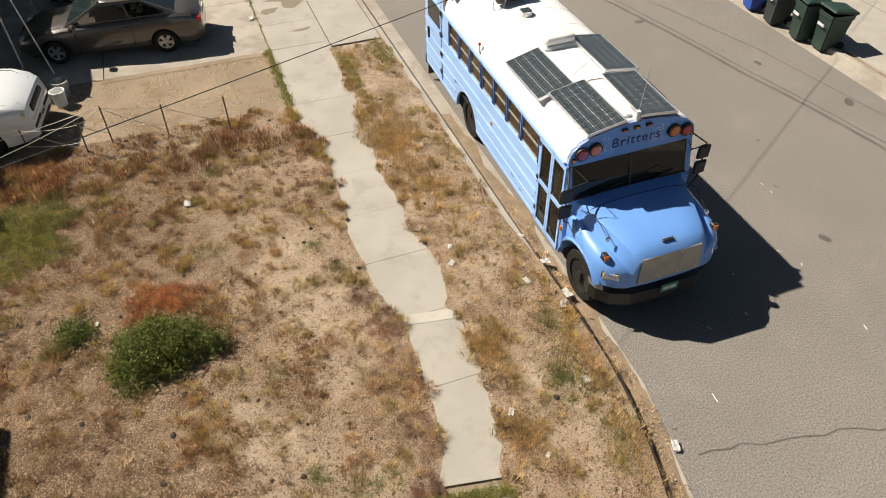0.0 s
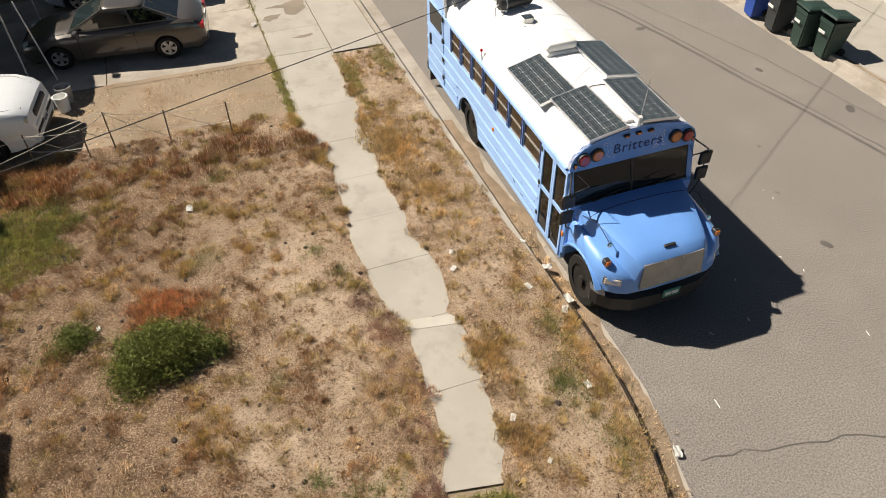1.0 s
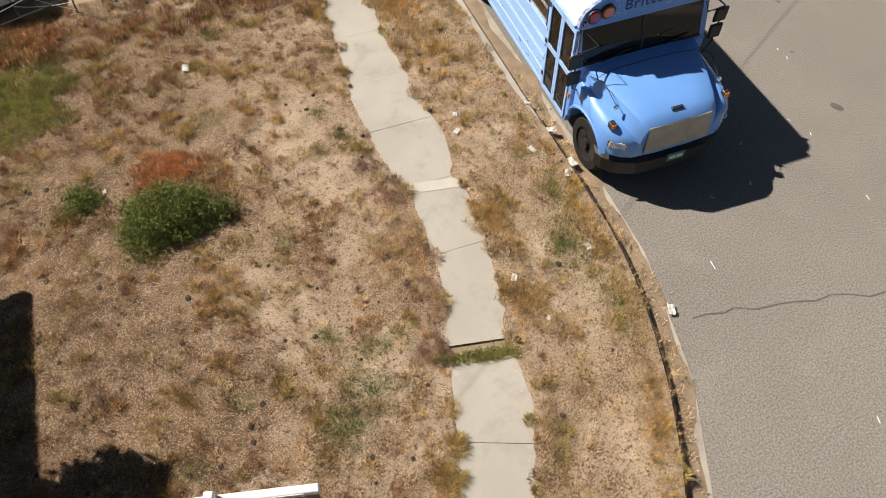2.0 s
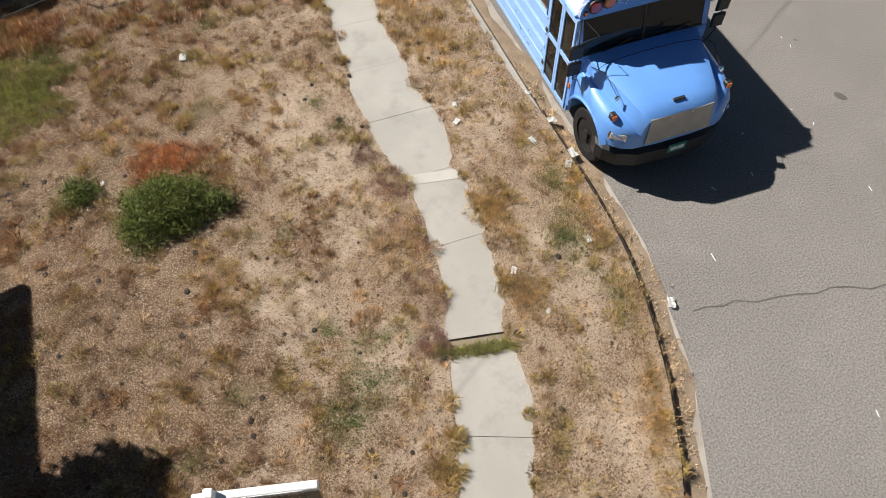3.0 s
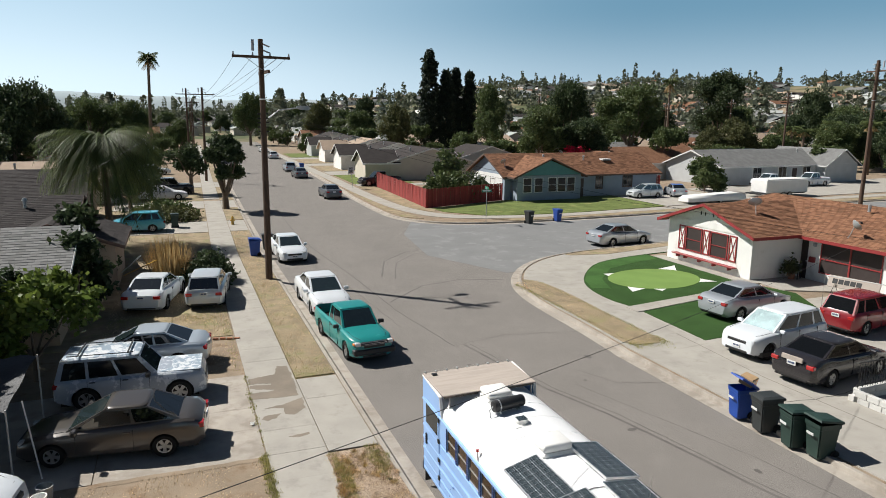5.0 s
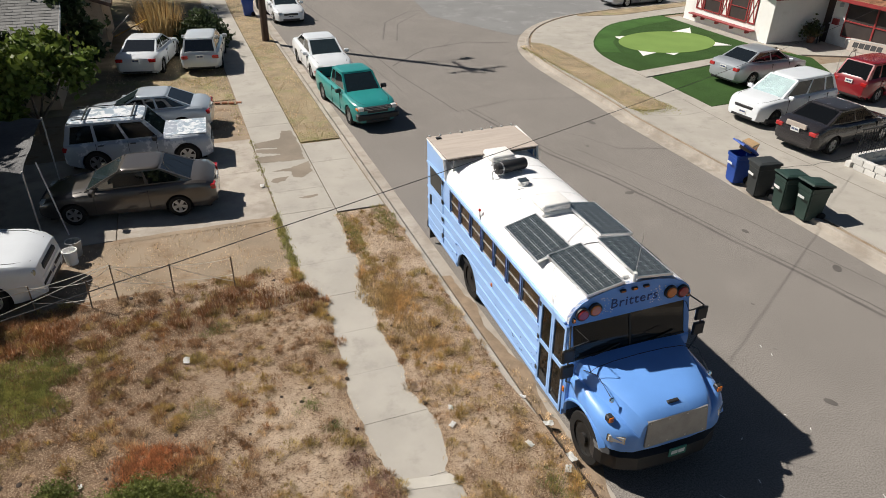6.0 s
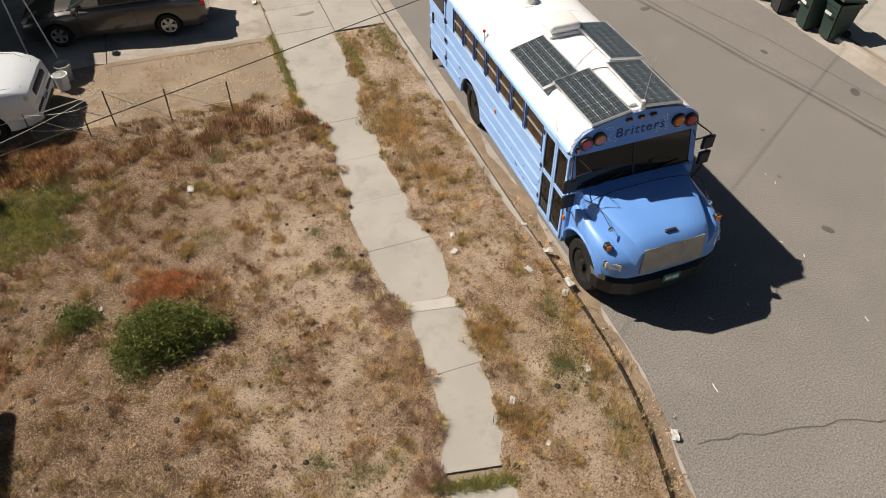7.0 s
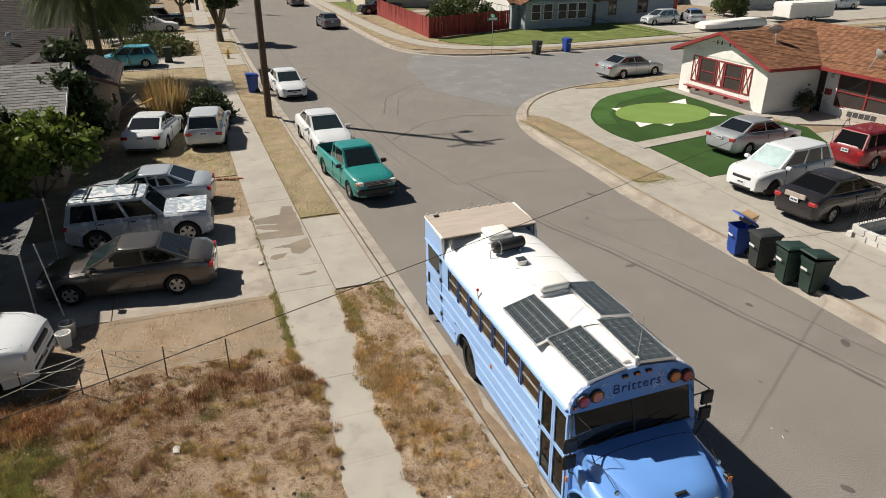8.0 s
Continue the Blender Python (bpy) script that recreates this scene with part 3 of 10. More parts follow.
# the turf's paler nap shading, painted as a band of its own
tagged(part("turf_band", prism([(17.1, 28.2), (18.4, 30.0), (20.2, 31.7), (22.0, 32.5), (24.9, 33.1), (24.9, 31.9), (22.4, 31.2), (20.2, 30.3), (18.2, 28.2), (17.4, 26.2), (16.5, 26.6)], 0.1, 0.170), TURF_MID), "turf band round the putting green, nap shading painted mid-green", "lawn", kind="structure")
tagged(part("turf_star", prism([(18.07, 25.29), (19.41, 25.76), (19.66, 24.95), (21.01, 25.8), (22.35, 26.01), (23.88, 25.67), (23.28, 26.98), (23.19, 28.07), (24.46, 29.8), (22.35, 29.12), (21.51, 29.37), (20.34, 29.12), (18.99, 29.22), (18.91, 27.74), (18.66, 26.73)], 0.1, 0.174), WHITE_STONE), "white stones at the points round the putting green", "gravel", kind="structure")
tagged(part("putting_green", prism(disc(21.05, 27.4, 2.85, 2.15, 0.22), 0.1, 0.179), TURF_LIGHT), "light green round putting green of short turf", "lawn", kind="structure")
for name, poly in (("path_to_house", [(16.0, 22.12), (16.0, 23.0), (21.2, 23.85), (25.0, 25.5), (25.3, 24.7), (20.9, 23.04)]), ("terrace", [(25.0, 24.6), (25.0, 32.6), (25.9, 32.6), (25.9, 24.6)]), ("entry_path", [(25.9, 23.0), (29.2, 21.4), (29.2, 25.8), (25.9, 25.4)])):
    tagged(part(name, prism(poly, 0.1, 0.183), CONCRETE), "pale concrete path to the white house", "path", kind="structure")

# the far corner: verge, pavement, lawns
far_in = [(19.4, 200), (17.9, 130), (17.4, 90), (17.0, 76), *smooth_line([(16.9, 70), (17.1, 60), (18.6, 54.6), (22.4, 52.0), (30, 51.6), (36, 52.4)], 3), (60, 54.6), (120, 58)]
far_out = [(18.0, 200), (16.4, 130), (15.9, 90), (15.5, 76), *smooth_line([(15.4, 70), (15.6, 59.6), (17.4, 52.6), (22.0, 50.5), (30, 50.2), (36, 50.9)], 3), (60, 53.0), (120, 56)]
tagged(part("pavement_north", prism(far_in + far_out[::-1], 0.02, 0.151), CONCRETE), "pale concrete pavement round the far corner", "pavement", kind="structure")
tagged(part("verge_north", prism([(15.3, 76), (14.6, 59), (15.0, 53.6), (16.4, 52.4), (15.5, 59.6), (15.4, 75)], 0.02, 0.16), DRYGRASS), "dry brown verge along the street", "verge", kind="structure")
tagged(part("verge_north_side", prism([(22, 50.4), (24, 48.9), (34, 49.4), (60, 51.3), (100, 52.5), (100, 54.6), (60, 52.9), (36, 50.8), (30, 50.1)], 0.02, 0.16), DRYGRASS), "dry straw verge along the side street", "verge", kind="structure")
tagged(part("lawn_blue_house", prism([(19.6, 55.8), (22.6, 52.3), (30, 51.8), (46, 53.8), (46, 64), (30, 62.5), (19.3, 58.4)], 0.02, 0.165), LAWN), "patchy green lawn before the blue house", "lawn", kind="structure")
tagged(part("yard_by_fence", prism([(17.3, 60), (18.7, 56), (19.4, 57.5), (19.6, 80), (17.6, 80)], 0.02, 0.16), DRYGRASS), "dry brown strip beside the red fence", "verge", kind="structure")
for k, (a, b, m) in enumerate(((83, 97, LAWN), (104, 116, DRYGRASS), (122, 134, DRYGRASS), (140, 155, LAWN))):
    tagged(part(f"front_lawn_{k + 1}", prism([(17.9 + 0.016 * (a - 80), a), (26, a), (26, b), (17.9 + 0.016 * (b - 80), b)], 0.02, 0.165), m), "front lawn up the street", "lawn", kind="structure")
for k, (a, b) in enumerate(((80.5, 82.8), (97.3, 103.7), (116.3, 121.7), (134.3, 139.7))):
    tagged(part(f"front_drive_{k + 1}", prism([(17.7, a), (30, a), (30, b), (17.9, b)], 0.02, 0.15), CONCRETE), "pale concrete drive", "driveway", kind="structure")
tagged(part("drive_blue_house", prism([(43, 53.4), (56, 54.8), (56, 66), (43, 64.5)], 0.02, 0.168), CONCRETE), "concrete drive beside the blue house", "driveway", kind="structure")
tagged(part("drive_grey_house", prism([(56.5, 55.5), (100, 58.5), (100, 72), (57, 67)], 0.02, 0.168), CONCRETE), "wide concrete forecourt", "driveway", kind="structure")

# verges and yards on the left of the street
for k, (a, b) in enumerate(((19.35, 50.4), (56.2, 64.3), (70.2, 83.8), (90.2, 130))):
    line = along(0.03, a, b, 3) + along(1.37, b, a, 3)
    tagged(part(f"verge_{k + 1}", prism(line, 0.02, 0.158), DRYGRASS), "dry trampled verge between pavement and kerb", "verge", kind="structure")
for k, (a, b, m) in enumerate(((24.8, 50.4, DRYGRASS), (56.3, 64.2, DRYGRASS), (70.3, 83.7, DRYGRASS))):
    tagged(part(f"front_yard_{k + 1}", prism([(-14, a), *along(-1.57, a, b, 5), (-14, b)], 0.02, 0.14), m), "dry front yard with bare patches", "yard", kind="structure")


# cracks, seams, tyre marks and painted wire shadows on the asphalt
def crack(points, width, material, seed, name, label, wobble=0.06, z=0.0045):
    rng = random.Random(seed)
    pts = pts_between(points, 0.35)
    pts = [(x + rng.uniform(-wobble, wobble), y + rng.uniform(-wobble, wobble)) for x, y in pts]
    tagged(part(name, ribbon(pts, width, z), material), label, "crack", kind="structure")


crack([(6.6, 100), (4.75, 48), (5.0, 41), (5.5, 34.5), (5.8, 26.5), (6.45, 21)], 0.05, TAR, 1, "seam", "dark tar seam along the street", 0.02)
# the next three strips paint overhead-wire shadows onto the road
crack([(6.9, 21), (7.75, 16), (8.55, 13.6), (9.1, 11.2), (9.5, 9.1), (10.0, 7.0), (10.35, 5.1), (10.6, 2), (10.0, -5)], 0.10, SHADOW_AND_TYRE, 2, "seam", "long dark line along the street, a painted overhead-wire shadow", 0.015)
crack([(7.15, 21), (8.0, 16), (8.8, 13.6), (9.32, 11.2), (9.72, 9.1), (10.2, 7.0), (10.55, 5.1), (10.8, 2)], 0.045, SHADOW_AND_TYRE, 12, "seam", "long dark line along the street, a painted overhead-wire shadow", 0.015)
crack([(8.9, 16), (9.88, 12.74), (10.67, 10.1), (11.36, 6.3), (11.7, 3)], 0.035, SHADOW_AND_TYRE, 13, "seam", "faint line along the street, a painted overhead-wire shadow", 0.015)
crack([(2.0, 0.62), (2.43, 0.59), (3.24, 0.39), (3.86, 0.27), (4.95, -0.02), (7.5, -0.2), (9.5, 0.3)], 0.022, TAR, 3, "crack", "thin crack across the asphalt")
crack([(6.0, 28), (8.5, 30.5), (11, 31.2), (13.2, 30.4)], 0.09, TAR, 4, "crack", "sealed crack across the junction", 0.05)
crack([(7.0, 33), (8.3, 37), (10.5, 39.5), (13.0, 40.2)], 0.09, SHADOW_AND_TYRE, 5, "crack", "curved tyre mark at the junction", 0.02)
crack([(7.6, 32.5), (8.9, 36.4), (10.9, 38.8), (13.4, 39.5)], 0.06, SHADOW_AND_TYRE, 15, "crack", "curved tyre mark at the junction", 0.02)
crack([(3.2, 44.5), (4.0, 37), (4.9, 30), (5.2, 24)], 0.035, TAR, 6, "crack", "thin crack along the street")
crack([(6.4, 21.0), (9.0, 21.6), (12.2, 21.0)], 0.03, TAR, 7, "crack", "thin crack across the street")
crack([(9.2, 18.0), (10.4, 15.6), (12.4, 14.9), (16.5, 15.3)], 0.03, TAR, 8, "crack", "crack running into the drive", z=0.0045)
crack([(12.7, 12.4), (16, 12.0), (20, 12.6)], 0.03, TAR, 9, "crack", "crack across the concrete drive", z=0.1505)
crack([(15.6, 19.0), (15.2, 14.0), (15.4, 8.0)], 0.03, JOINT, 10, "crack", "joint along the concrete drive", 0.0, 0.1505)
spots = bmesh.new()
for x, y, r in ((6.95, 3.54, 0.13), (7.15, 5.13, 0.05), (7.9, 6.6, 0.05), (8.6, 12.5, 0.16), (9.4, 16.2, 0.10), (10.2, 9.4, 0.12), (11.0, 7.1, 0.18), (6.2, 18.9, 0.08), (10.8, 18.2, 0.2)):
    prism(disc(x, y, r, r * 0.6, r * 40, 12), 0.001, 0.0042, spots)
tagged(part("oil_spot", spots, TAR), "dark oil spots on the asphalt", "stain", kind="structure")
marks = bmesh.new()
rng = random.Random(77)
for k in range(26):
    x, y, a = rng.uniform(2.6, 7.0), rng.uniform(-2.5, 8), rng.gauss(0.3, 0.5)
    ribbon([(x, y), (x + 0.05 * math.sin(a), y + rng.uniform(0.06, 0.16) * math.cos(a))], 0.014, 0.0047, marks)
tagged(part("chalk_mark", marks, WHITE_PAINT), "small pale scuffs on the asphalt", "mark", kind="structure")

# ---- the blue bus ----
def carved(ob, cutters, at_once=False):
    """Cuts closed meshes out of ob for good; at_once: they stand apart and are cut together."""
    bpy.context.view_layer.update()
    if at_once:
        whole = bmesh.new()
        for bm in cutters:
            me = bpy.data.meshes.new("cutter")
            bm.to_mesh(me)
            bm.free()
            whole.from_mesh(me)
            bpy.data.meshes.remove(me)
        cutters = [whole]
    for bm in cutters:
        me = bpy.data.meshes.new("cutter")
        bmesh.ops.recalc_face_normals(bm, faces=bm.faces)
        bm.to_mesh(me)
        bm.free()
        tool = new("cutter", me)
        tool.matrix_world = ob.matrix_world
        md = ob.modifiers.new("cut", "BOOLEAN")
        md.operation, md.object, md.solver = "DIFFERENCE", tool, "EXACT"
        bpy.context.view_layer.update()
        cut = bpy.data.meshes.new_from_object(ob.evaluated_get(bpy.context.evaluated_depsgraph_get()))
        ob.modifiers.clear()
        old, ob.data = ob.data, cut
        bpy.data.meshes.remove(old)
        bpy.data.objects.remove(tool)
    return ob


def letters(name, text, size, extrude, material, parent, m, label=""):
    """Raised letters in the built-in font."""
    cu = bpy.data.curves.new(name, "FONT")
    cu.space_character = 1.12
    cu.body, cu.size, cu.extrude, cu.align_x, cu.resolution_u = text, size, extrude, "CENTER", 3
    tmp = new("letters", cu)
    bpy.context.view_layer.update()
    me = bpy.data.meshes.new_from_object(tmp.evaluated_get(bpy.context.evaluated_depsgraph_get()))
    bpy.data.objects.remove(tmp)
    me.transform(m)
    return part(name, me, material, parent, label)


def wheel_parts(parent, x, y, z, r, width, rim_mat, side, spokes=5, hub=0.0, rim=0.64):
    """A tyre with its rim as parts; the axle lies along local x; side +1: the outside faces +x."""
    turn = Matrix.Translation((x, y, z)) @ Matrix.Rotation(radians(90), 4, "Y")
    prof = [(rim * r, -width / 2), (0.93 * r, -width / 2), (r, -width / 2 + 0.12 * r), (r, width / 2 - 0.12 * r), (0.93 * r, width / 2), (rim * r, width / 2)]
    seg = 28
    rings = [[turn @ Vector((rr * math.cos(a), rr * math.sin(a), h)) for rr, h in prof] for a in (2 * math.pi * k / seg for k in range(seg))]
    bm = loft(rings + [rings[0]], caps=False)
    bmesh.ops.remove_doubles(bm, verts=bm.verts, dist=1e-5)
    tyre = part("tyre", bm, RUBBER, parent, smooth=True)
    out = side * (width / 2 - 0.03)
    bm = cyl(rim * r * 1.005, 0.02, seg=24, tf=turn @ Matrix.Translation((0, 0, out - side * 0.05)))
    part("rim_back", bm, DARK, tyre)
    bm = bmesh.new()
    for k in range(spokes):
        spin = turn @ Matrix.Rotation(2 * math.pi * k / spokes, 4, "Z")
        w0, w1 = 0.10 * r, 0.17 * r
        lo, hi = sorted((out - side * 0.035, out))
        pts = [(0.10 * r, -w0), (rim * r * 0.97, -w1), (rim * r * 0.97, w1), (0.10 * r, w0)]
        vs0, vs1 = [bm.verts.new(spin @ Vector((*p, lo))) for p in pts], [bm.verts.new(spin @ Vector((*p, hi))) for p in pts]
        bm.faces.new(vs0), bm.faces.new(vs1)
        for i in range(4):
            bm.faces.new((vs0[i], vs0[(i + 1) % 4], vs1[(i + 1) % 4], vs1[i]))
    cyl(0.2 * r, 0.05, bm, 14, tf=turn @ Matrix.Translation((0, 0, min(out, out - side * 0.05) + (hub if side > 0 else -hub))))
    rings = []
    for k in range(25):
        a = 2 * math.pi * k / 24
        rings.append([turn @ Vector((rr * math.cos(a), rr * math.sin(a), out + side * h)) for rr, h in ((rim * r * 0.86, -0.03), (rim * r * 0.88, 0.0), (rim * r, 0.005), (rim * r, -0.04))])
    loft(rings, bm, caps=False)
    part("rim", bm, rim_mat, tyre)
    return tyre


def bus():
    b = thing("bus", pose(2.98, 7.15, 0, 0, 0, -1.2), "sky-blue converted school bus with white roof and solar panels", "bus")
    W, F, R, SK, SILL, TOP, RAIL = 1.17, -2.44, 4.50, 0.50, 1.72, 2.25, 2.34
    roofline = [(1.15, 2.34), (1.14, 2.45), (1.08, 2.58), (0.94, 2.70), (0.71, 2.795), (0.42, 2.86), (0.14, 2.885)]
    arch = roofline + [(-x, z) for x, z in roofline[::-1]]

    # side walls, with their window openings
    win = [(-1.52, -0.84)] + [(-0.75 + 0.622 * k, -0.75 + 0.622 * k + 0.535) for k in range(6)]
    for side in (-1, 1):
        xo, xi = side * W, side * (W - 0.05)
        bm = bmesh.new()
        x0, x1 = min(xo, xi), max(xo, xi)
        y_first = -1.60 if side < 0 else F + 0.02
        box(x0, x1, y_first, R, TOP, RAIL, bm=bm)
        ys = [y_first] + [y for w in win for y in w] + [R]
        for a, c in zip(ys[::2], ys[1::2]):
            box(x0, x1, a, c, SILL, TOP, bm=bm)
        part("window_band", bm, BUS_SIDE, b)
        wall = part("side_wall", box(x0, x1, y_first, R, SK, SILL), BUS_SIDE, b, "sky-blue painted steel side")
        carved(wall, [cyl(0.585, 0.6, seg=28, tf=Matrix.Translation((side * 1.1, 1.88, 0.5)) @ Matrix.Rotation(radians(90), 4, "Y") @ Matrix.Translation((0, 0, -0.3)))])
        for z, h, t in ((0.80, 0.05, 0.022), (1.06, 0.06, 0.025), (1.13, 0.03, 0.014), (1.34, 0.06, 0.025), (1.41, 0.03, 0.014), (1.66, 0.05, 0.022), (0.55, 0.05, 0.015)):
            for a, c in ((y_first, 1.27), (2.49, R)) if z < 1.08 else ((y_first, R),):
                part("rub_rail", box(min(xo, xo + side * t), max(xo, xo + side * t), a, c, z, z + h, 0.008), BUS_SIDE, wall)
        rail = box(min(xo - side * 0.02, xo + side * 0.03), max(xo - side * 0.02, xo + side * 0.03), F, R, RAIL - 0.012, RAIL + 0.018, 0.005)
        part("drip_rail", rail, BUS_SIDE, wall)
        for a, c in win:
            w = part("window", box(side * (W - 0.03) - 0.006, side * (W - 0.03) + 0.006, a + 0.01, c - 0.01, SILL + 0.01, TOP - 0.01), BUS_GLASS, b, "brown tinted split window")
            bm = bmesh.new()
            xm = side * (W - 0.022)
            box(xm - 0.012, xm + 0.012, a + 0.012, c - 0.012, 1.985, 2.012, bm=bm)
            box(xm - 0.012, xm + 0.012, a + 0.012, c - 0.012, SILL + 0.012, SILL + 0.032, bm=bm)
            part("sash", bm, ALU, w)
            xm = side * (W + 0.004)
            for y in (a - 0.012, c + 0.012):
                part("window_seal", box(xm - 0.006, xm + 0.006, y - 0.012, y + 0.012, SILL - 0.01, TOP + 0.01), BUS_NAVY, w)
        bm = bmesh.new()
        rng = random.Random(5)
        for k in range(24):
            y = rng.choice((rng.uniform(-1.5, 0.3), rng.uniform(2.6, 3.6)))
            z = rng.uniform(0.62, 1.0)
            s = rng.uniform(0.008, 0.028)
            box(min(xo, xo + side * 0.003), max(xo, xo + side * 0.003), y, y + s * rng.uniform(0.5, 2.5), z, z + s, bm=bm)
        tagged(part("paint_spatter", bm, BUS_NAVY, wall, "dark blue painted stars and spatter"), kind="stuff")

    # rear, floor and inner lining
    rear = [(x, R, z) for x, z in arch] + [(-W, R, SK), (W, R, SK)]
    part("rear_wall", loft([rear, [(x, y + 0.05, z) for x, y, z in rear]]), BUS_BLUE, b)
    part("rear_bumper", box(-W, W, R + 0.05, R + 0.17, 0.42, 0.66, 0.03), BLACK, b)
    part("floor_deck", box(-W + 0.06, W - 0.06, -2.55, R - 0.02, 0.82, 0.90), DARK, b)
    part("partition", box(-W + 0.06, W - 0.06, -1.58, -1.54, 0.9, 2.4), BUS_CURTAIN, b, "brown cloth curtain behind the driver")
    part("chassis", box(-0.5, 0.5, -3.8, R - 0.1, 0.40, 0.80, 0.02), DARK, b)
    side_door = part("emergency_door", box(-W - 0.016, -W, 3.38, 4.34, 0.62, 2.40, 0.01), BUS_SIDE, b, "blue emergency door with a tall dark window")
    part("door_window", box(-W - 0.022, -W - 0.014, 3.46, 4.24, 1.84, 2.31), GLASS_DARK, side_door)
    for z in (0.8, 1.25, 1.7, 2.2):
        part("hinge", box(-W - 0.04, -W - 0.014, 3.33, 3.42, z, z + 0.1, 0.006), BLACK, side_door)
    part("door_handle", box(-W - 0.05, -W - 0.014, 4.18, 4.25, 1.30, 1.56, 0.008), BLACK, side_door)
    part("mud_flap", box(-W + 0.02, -0.55, R - 0.02, R + 0.02, 0.18, 0.50), BLACK, b)
    part("mud_flap", box(0.55, W - 0.02, R - 0.02, R + 0.02, 0.18, 0.50), BLACK, b)

    # roof: a white skin with a blue lip at its front
    def skin(y0, y1, n, lift=0.0):
        rings = []
        for k in range(n + 1):
            y = y0 + (y1 - y0) * k / n
            rings.append([(x * (1 + lift), y, z + lift) for x, z in arch] + [(x * 0.97, y, z - 0.035) for x, z in arch[::-1]])
        return loft(rings)
    part("roof", skin(F + 0.14, R + 0.03, 12), BUS_WHITE, b, "white coated roof with grubby patches", smooth=True)
    part("roof_lip", skin(F - 0.055, F + 0.135, 1), BUS_WHITE, b, smooth=True)
    bm = bmesh.new()
    for y in [F + 0.5 + 0.71 * k for k in range(7)]:
        loft([[(x * 1.002, yy, z + 0.004) for x, z in arch] + [(x, yy, z - 0.01) for x, z in arch[::-1]] for yy in (y, y + 0.03)], bm)
    part("roof_seam", bm, BUS_WHITE, b)

    # front end: header, windscreen, cowl
    y = F - 0.06
    head = [(x, z) for x, z in arch] + [(-1.13, 2.29), (1.13, 2.29)]
    header = part("header_panel", loft([[(x, y, z) for x, z in head], [(x, y + 0.08, z) for x, z in head]]), BUS_BLUE, b, "blue front panel with painted stars and name")
    letters("name_lettering", "Britters", 0.255, 0.004, BUS_NAVY, header, Matrix.Translation((0.03, y - 0.004, 2.475)) @ Matrix.Rotation(radians(90), 4, "X"), "dark blue hand-painted word")
    bm = bmesh.new()
    rng = random.Random(3)
    for k in range(70):
        x = rng.choice((-1, 1)) * rng.uniform(0.30, 0.62)
        z = rng.uniform(2.40, 2.72)
        cyl(rng.uniform(0.005, 0.011), 0.006, bm, 6, tf=Matrix.Translation((x, y - 0.001, z)) @ Matrix.Rotation(radians(90), 4, "X"))
    tagged(part("painted_star", bm, WHITE_PAINT, header, "small white painted stars"), kind="stuff")
    for x, m, r in ((-0.935, RED_LENS, 0.095), (-0.71, AMBER_LENS, 0.095), (0.71, AMBER_LENS, 0.095), (0.945, RED_LENS, 0.095)):
        z = 2.55 if abs(x) < 0.9 else 2.51
        lamp = part("warning_lamp", cyl(r + 0.022, 0.05, seg=20, tf=Matrix.Translation((x, y, z)) @ Matrix.Rotation(radians(90), 4, "X")), BLACK, b)
        part("lens", cyl(r, 0.075, seg=20, bevel=0.02, tf=Matrix.Translation((x, y, z)) @ Matrix.Rotation(radians(90), 4, "X")), m, lamp, "round lens")
    for x in (-0.23, -0.015, 0.20):
        lamp = part("marker_lamp", box(x - 0.055, x + 0.055, y - 0.05, y, 2.765, 2.815, 0.012), BLACK, b)
        part("lens", box(x - 0.035, x + 0.035, y - 0.058, y - 0.045, 2.775, 2.805, 0.004), AMBER_LENS, lamp)
    for x in (-1.07, 1.07):
        lamp = part("marker_lamp", box(x - 0.03, x + 0.03, y - 0.04, y + 0.02, 2.37, 2.45, 0.01), BLACK, b)
        part("lens", box(x - 0.02, x + 0.02, y - 0.05, y - 0.03, 2.38, 2.44, 0.005), AMBER_LENS, lamp)
    for x0, x1 in ((-1.06, -0.02), (0.02, 1.06)):
        part("windscreen", loft([[(x0, y - 0.11, 1.70), (x1, y - 0.11, 1.70), (x1, y + 0.04, 2.31), (x0, y + 0.04, 2.31)], [(x0, y - 0.10, 1.70), (x1, y - 0.10, 1.70), (x1, y + 0.05, 2.31), (x0, y + 0.05, 2.31)]]), GLASS_CLEAR, b, "dark windscreen pane")
    for x in (-1.11, 0.0, 1.11):
        w = 0.05 if x else 0.02
        bm = loft([[(x - w, y - 0.125, 1.68), (x + w, y - 0.125, 1.68), (x + w, y + 0.03, 2.32), (x - w, y + 0.03, 2.32)], [(x - w, y - 0.07, 1.68), (x + w, y - 0.07, 1.68), (x + w, y + 0.09, 2.32), (x - w, y + 0.09, 2.32)]])
        part("windscreen_pillar", bm, BUS_BLUE if x else BLACK, b)
    part("windscreen_seal", box(-1.08, 1.08, y - 0.13, y - 0.08, 1.665, 1.71, 0.01), BLACK, b)
    part("cowl", box(-W, W, -2.66, F + 0.04, 0.62, 1.675, 0.03), BUS_BLUE, b)
    for x0, x1 in ((-0.75, -0.2), (0.25, 0.85)):
        part("wiper", tube([(x0, y - 0.15, 1.69), ((x0 + x1) / 2, y - 0.13, 1.73), (x1, y - 0.11, 1.79)], 0.010), BLACK, b)
    # quarter windows beside the driver
    part("driver_window", box(W - 0.036, W - 0.024, F + 0.06, F + 0.92, 1.76, 2.22), GLASS_CLEAR, b)

    # entry door with four glazed leaves
    d0, d1 = -2.52, -1.63
    bm = bmesh.new()
    mid = (d0 + d1) / 2
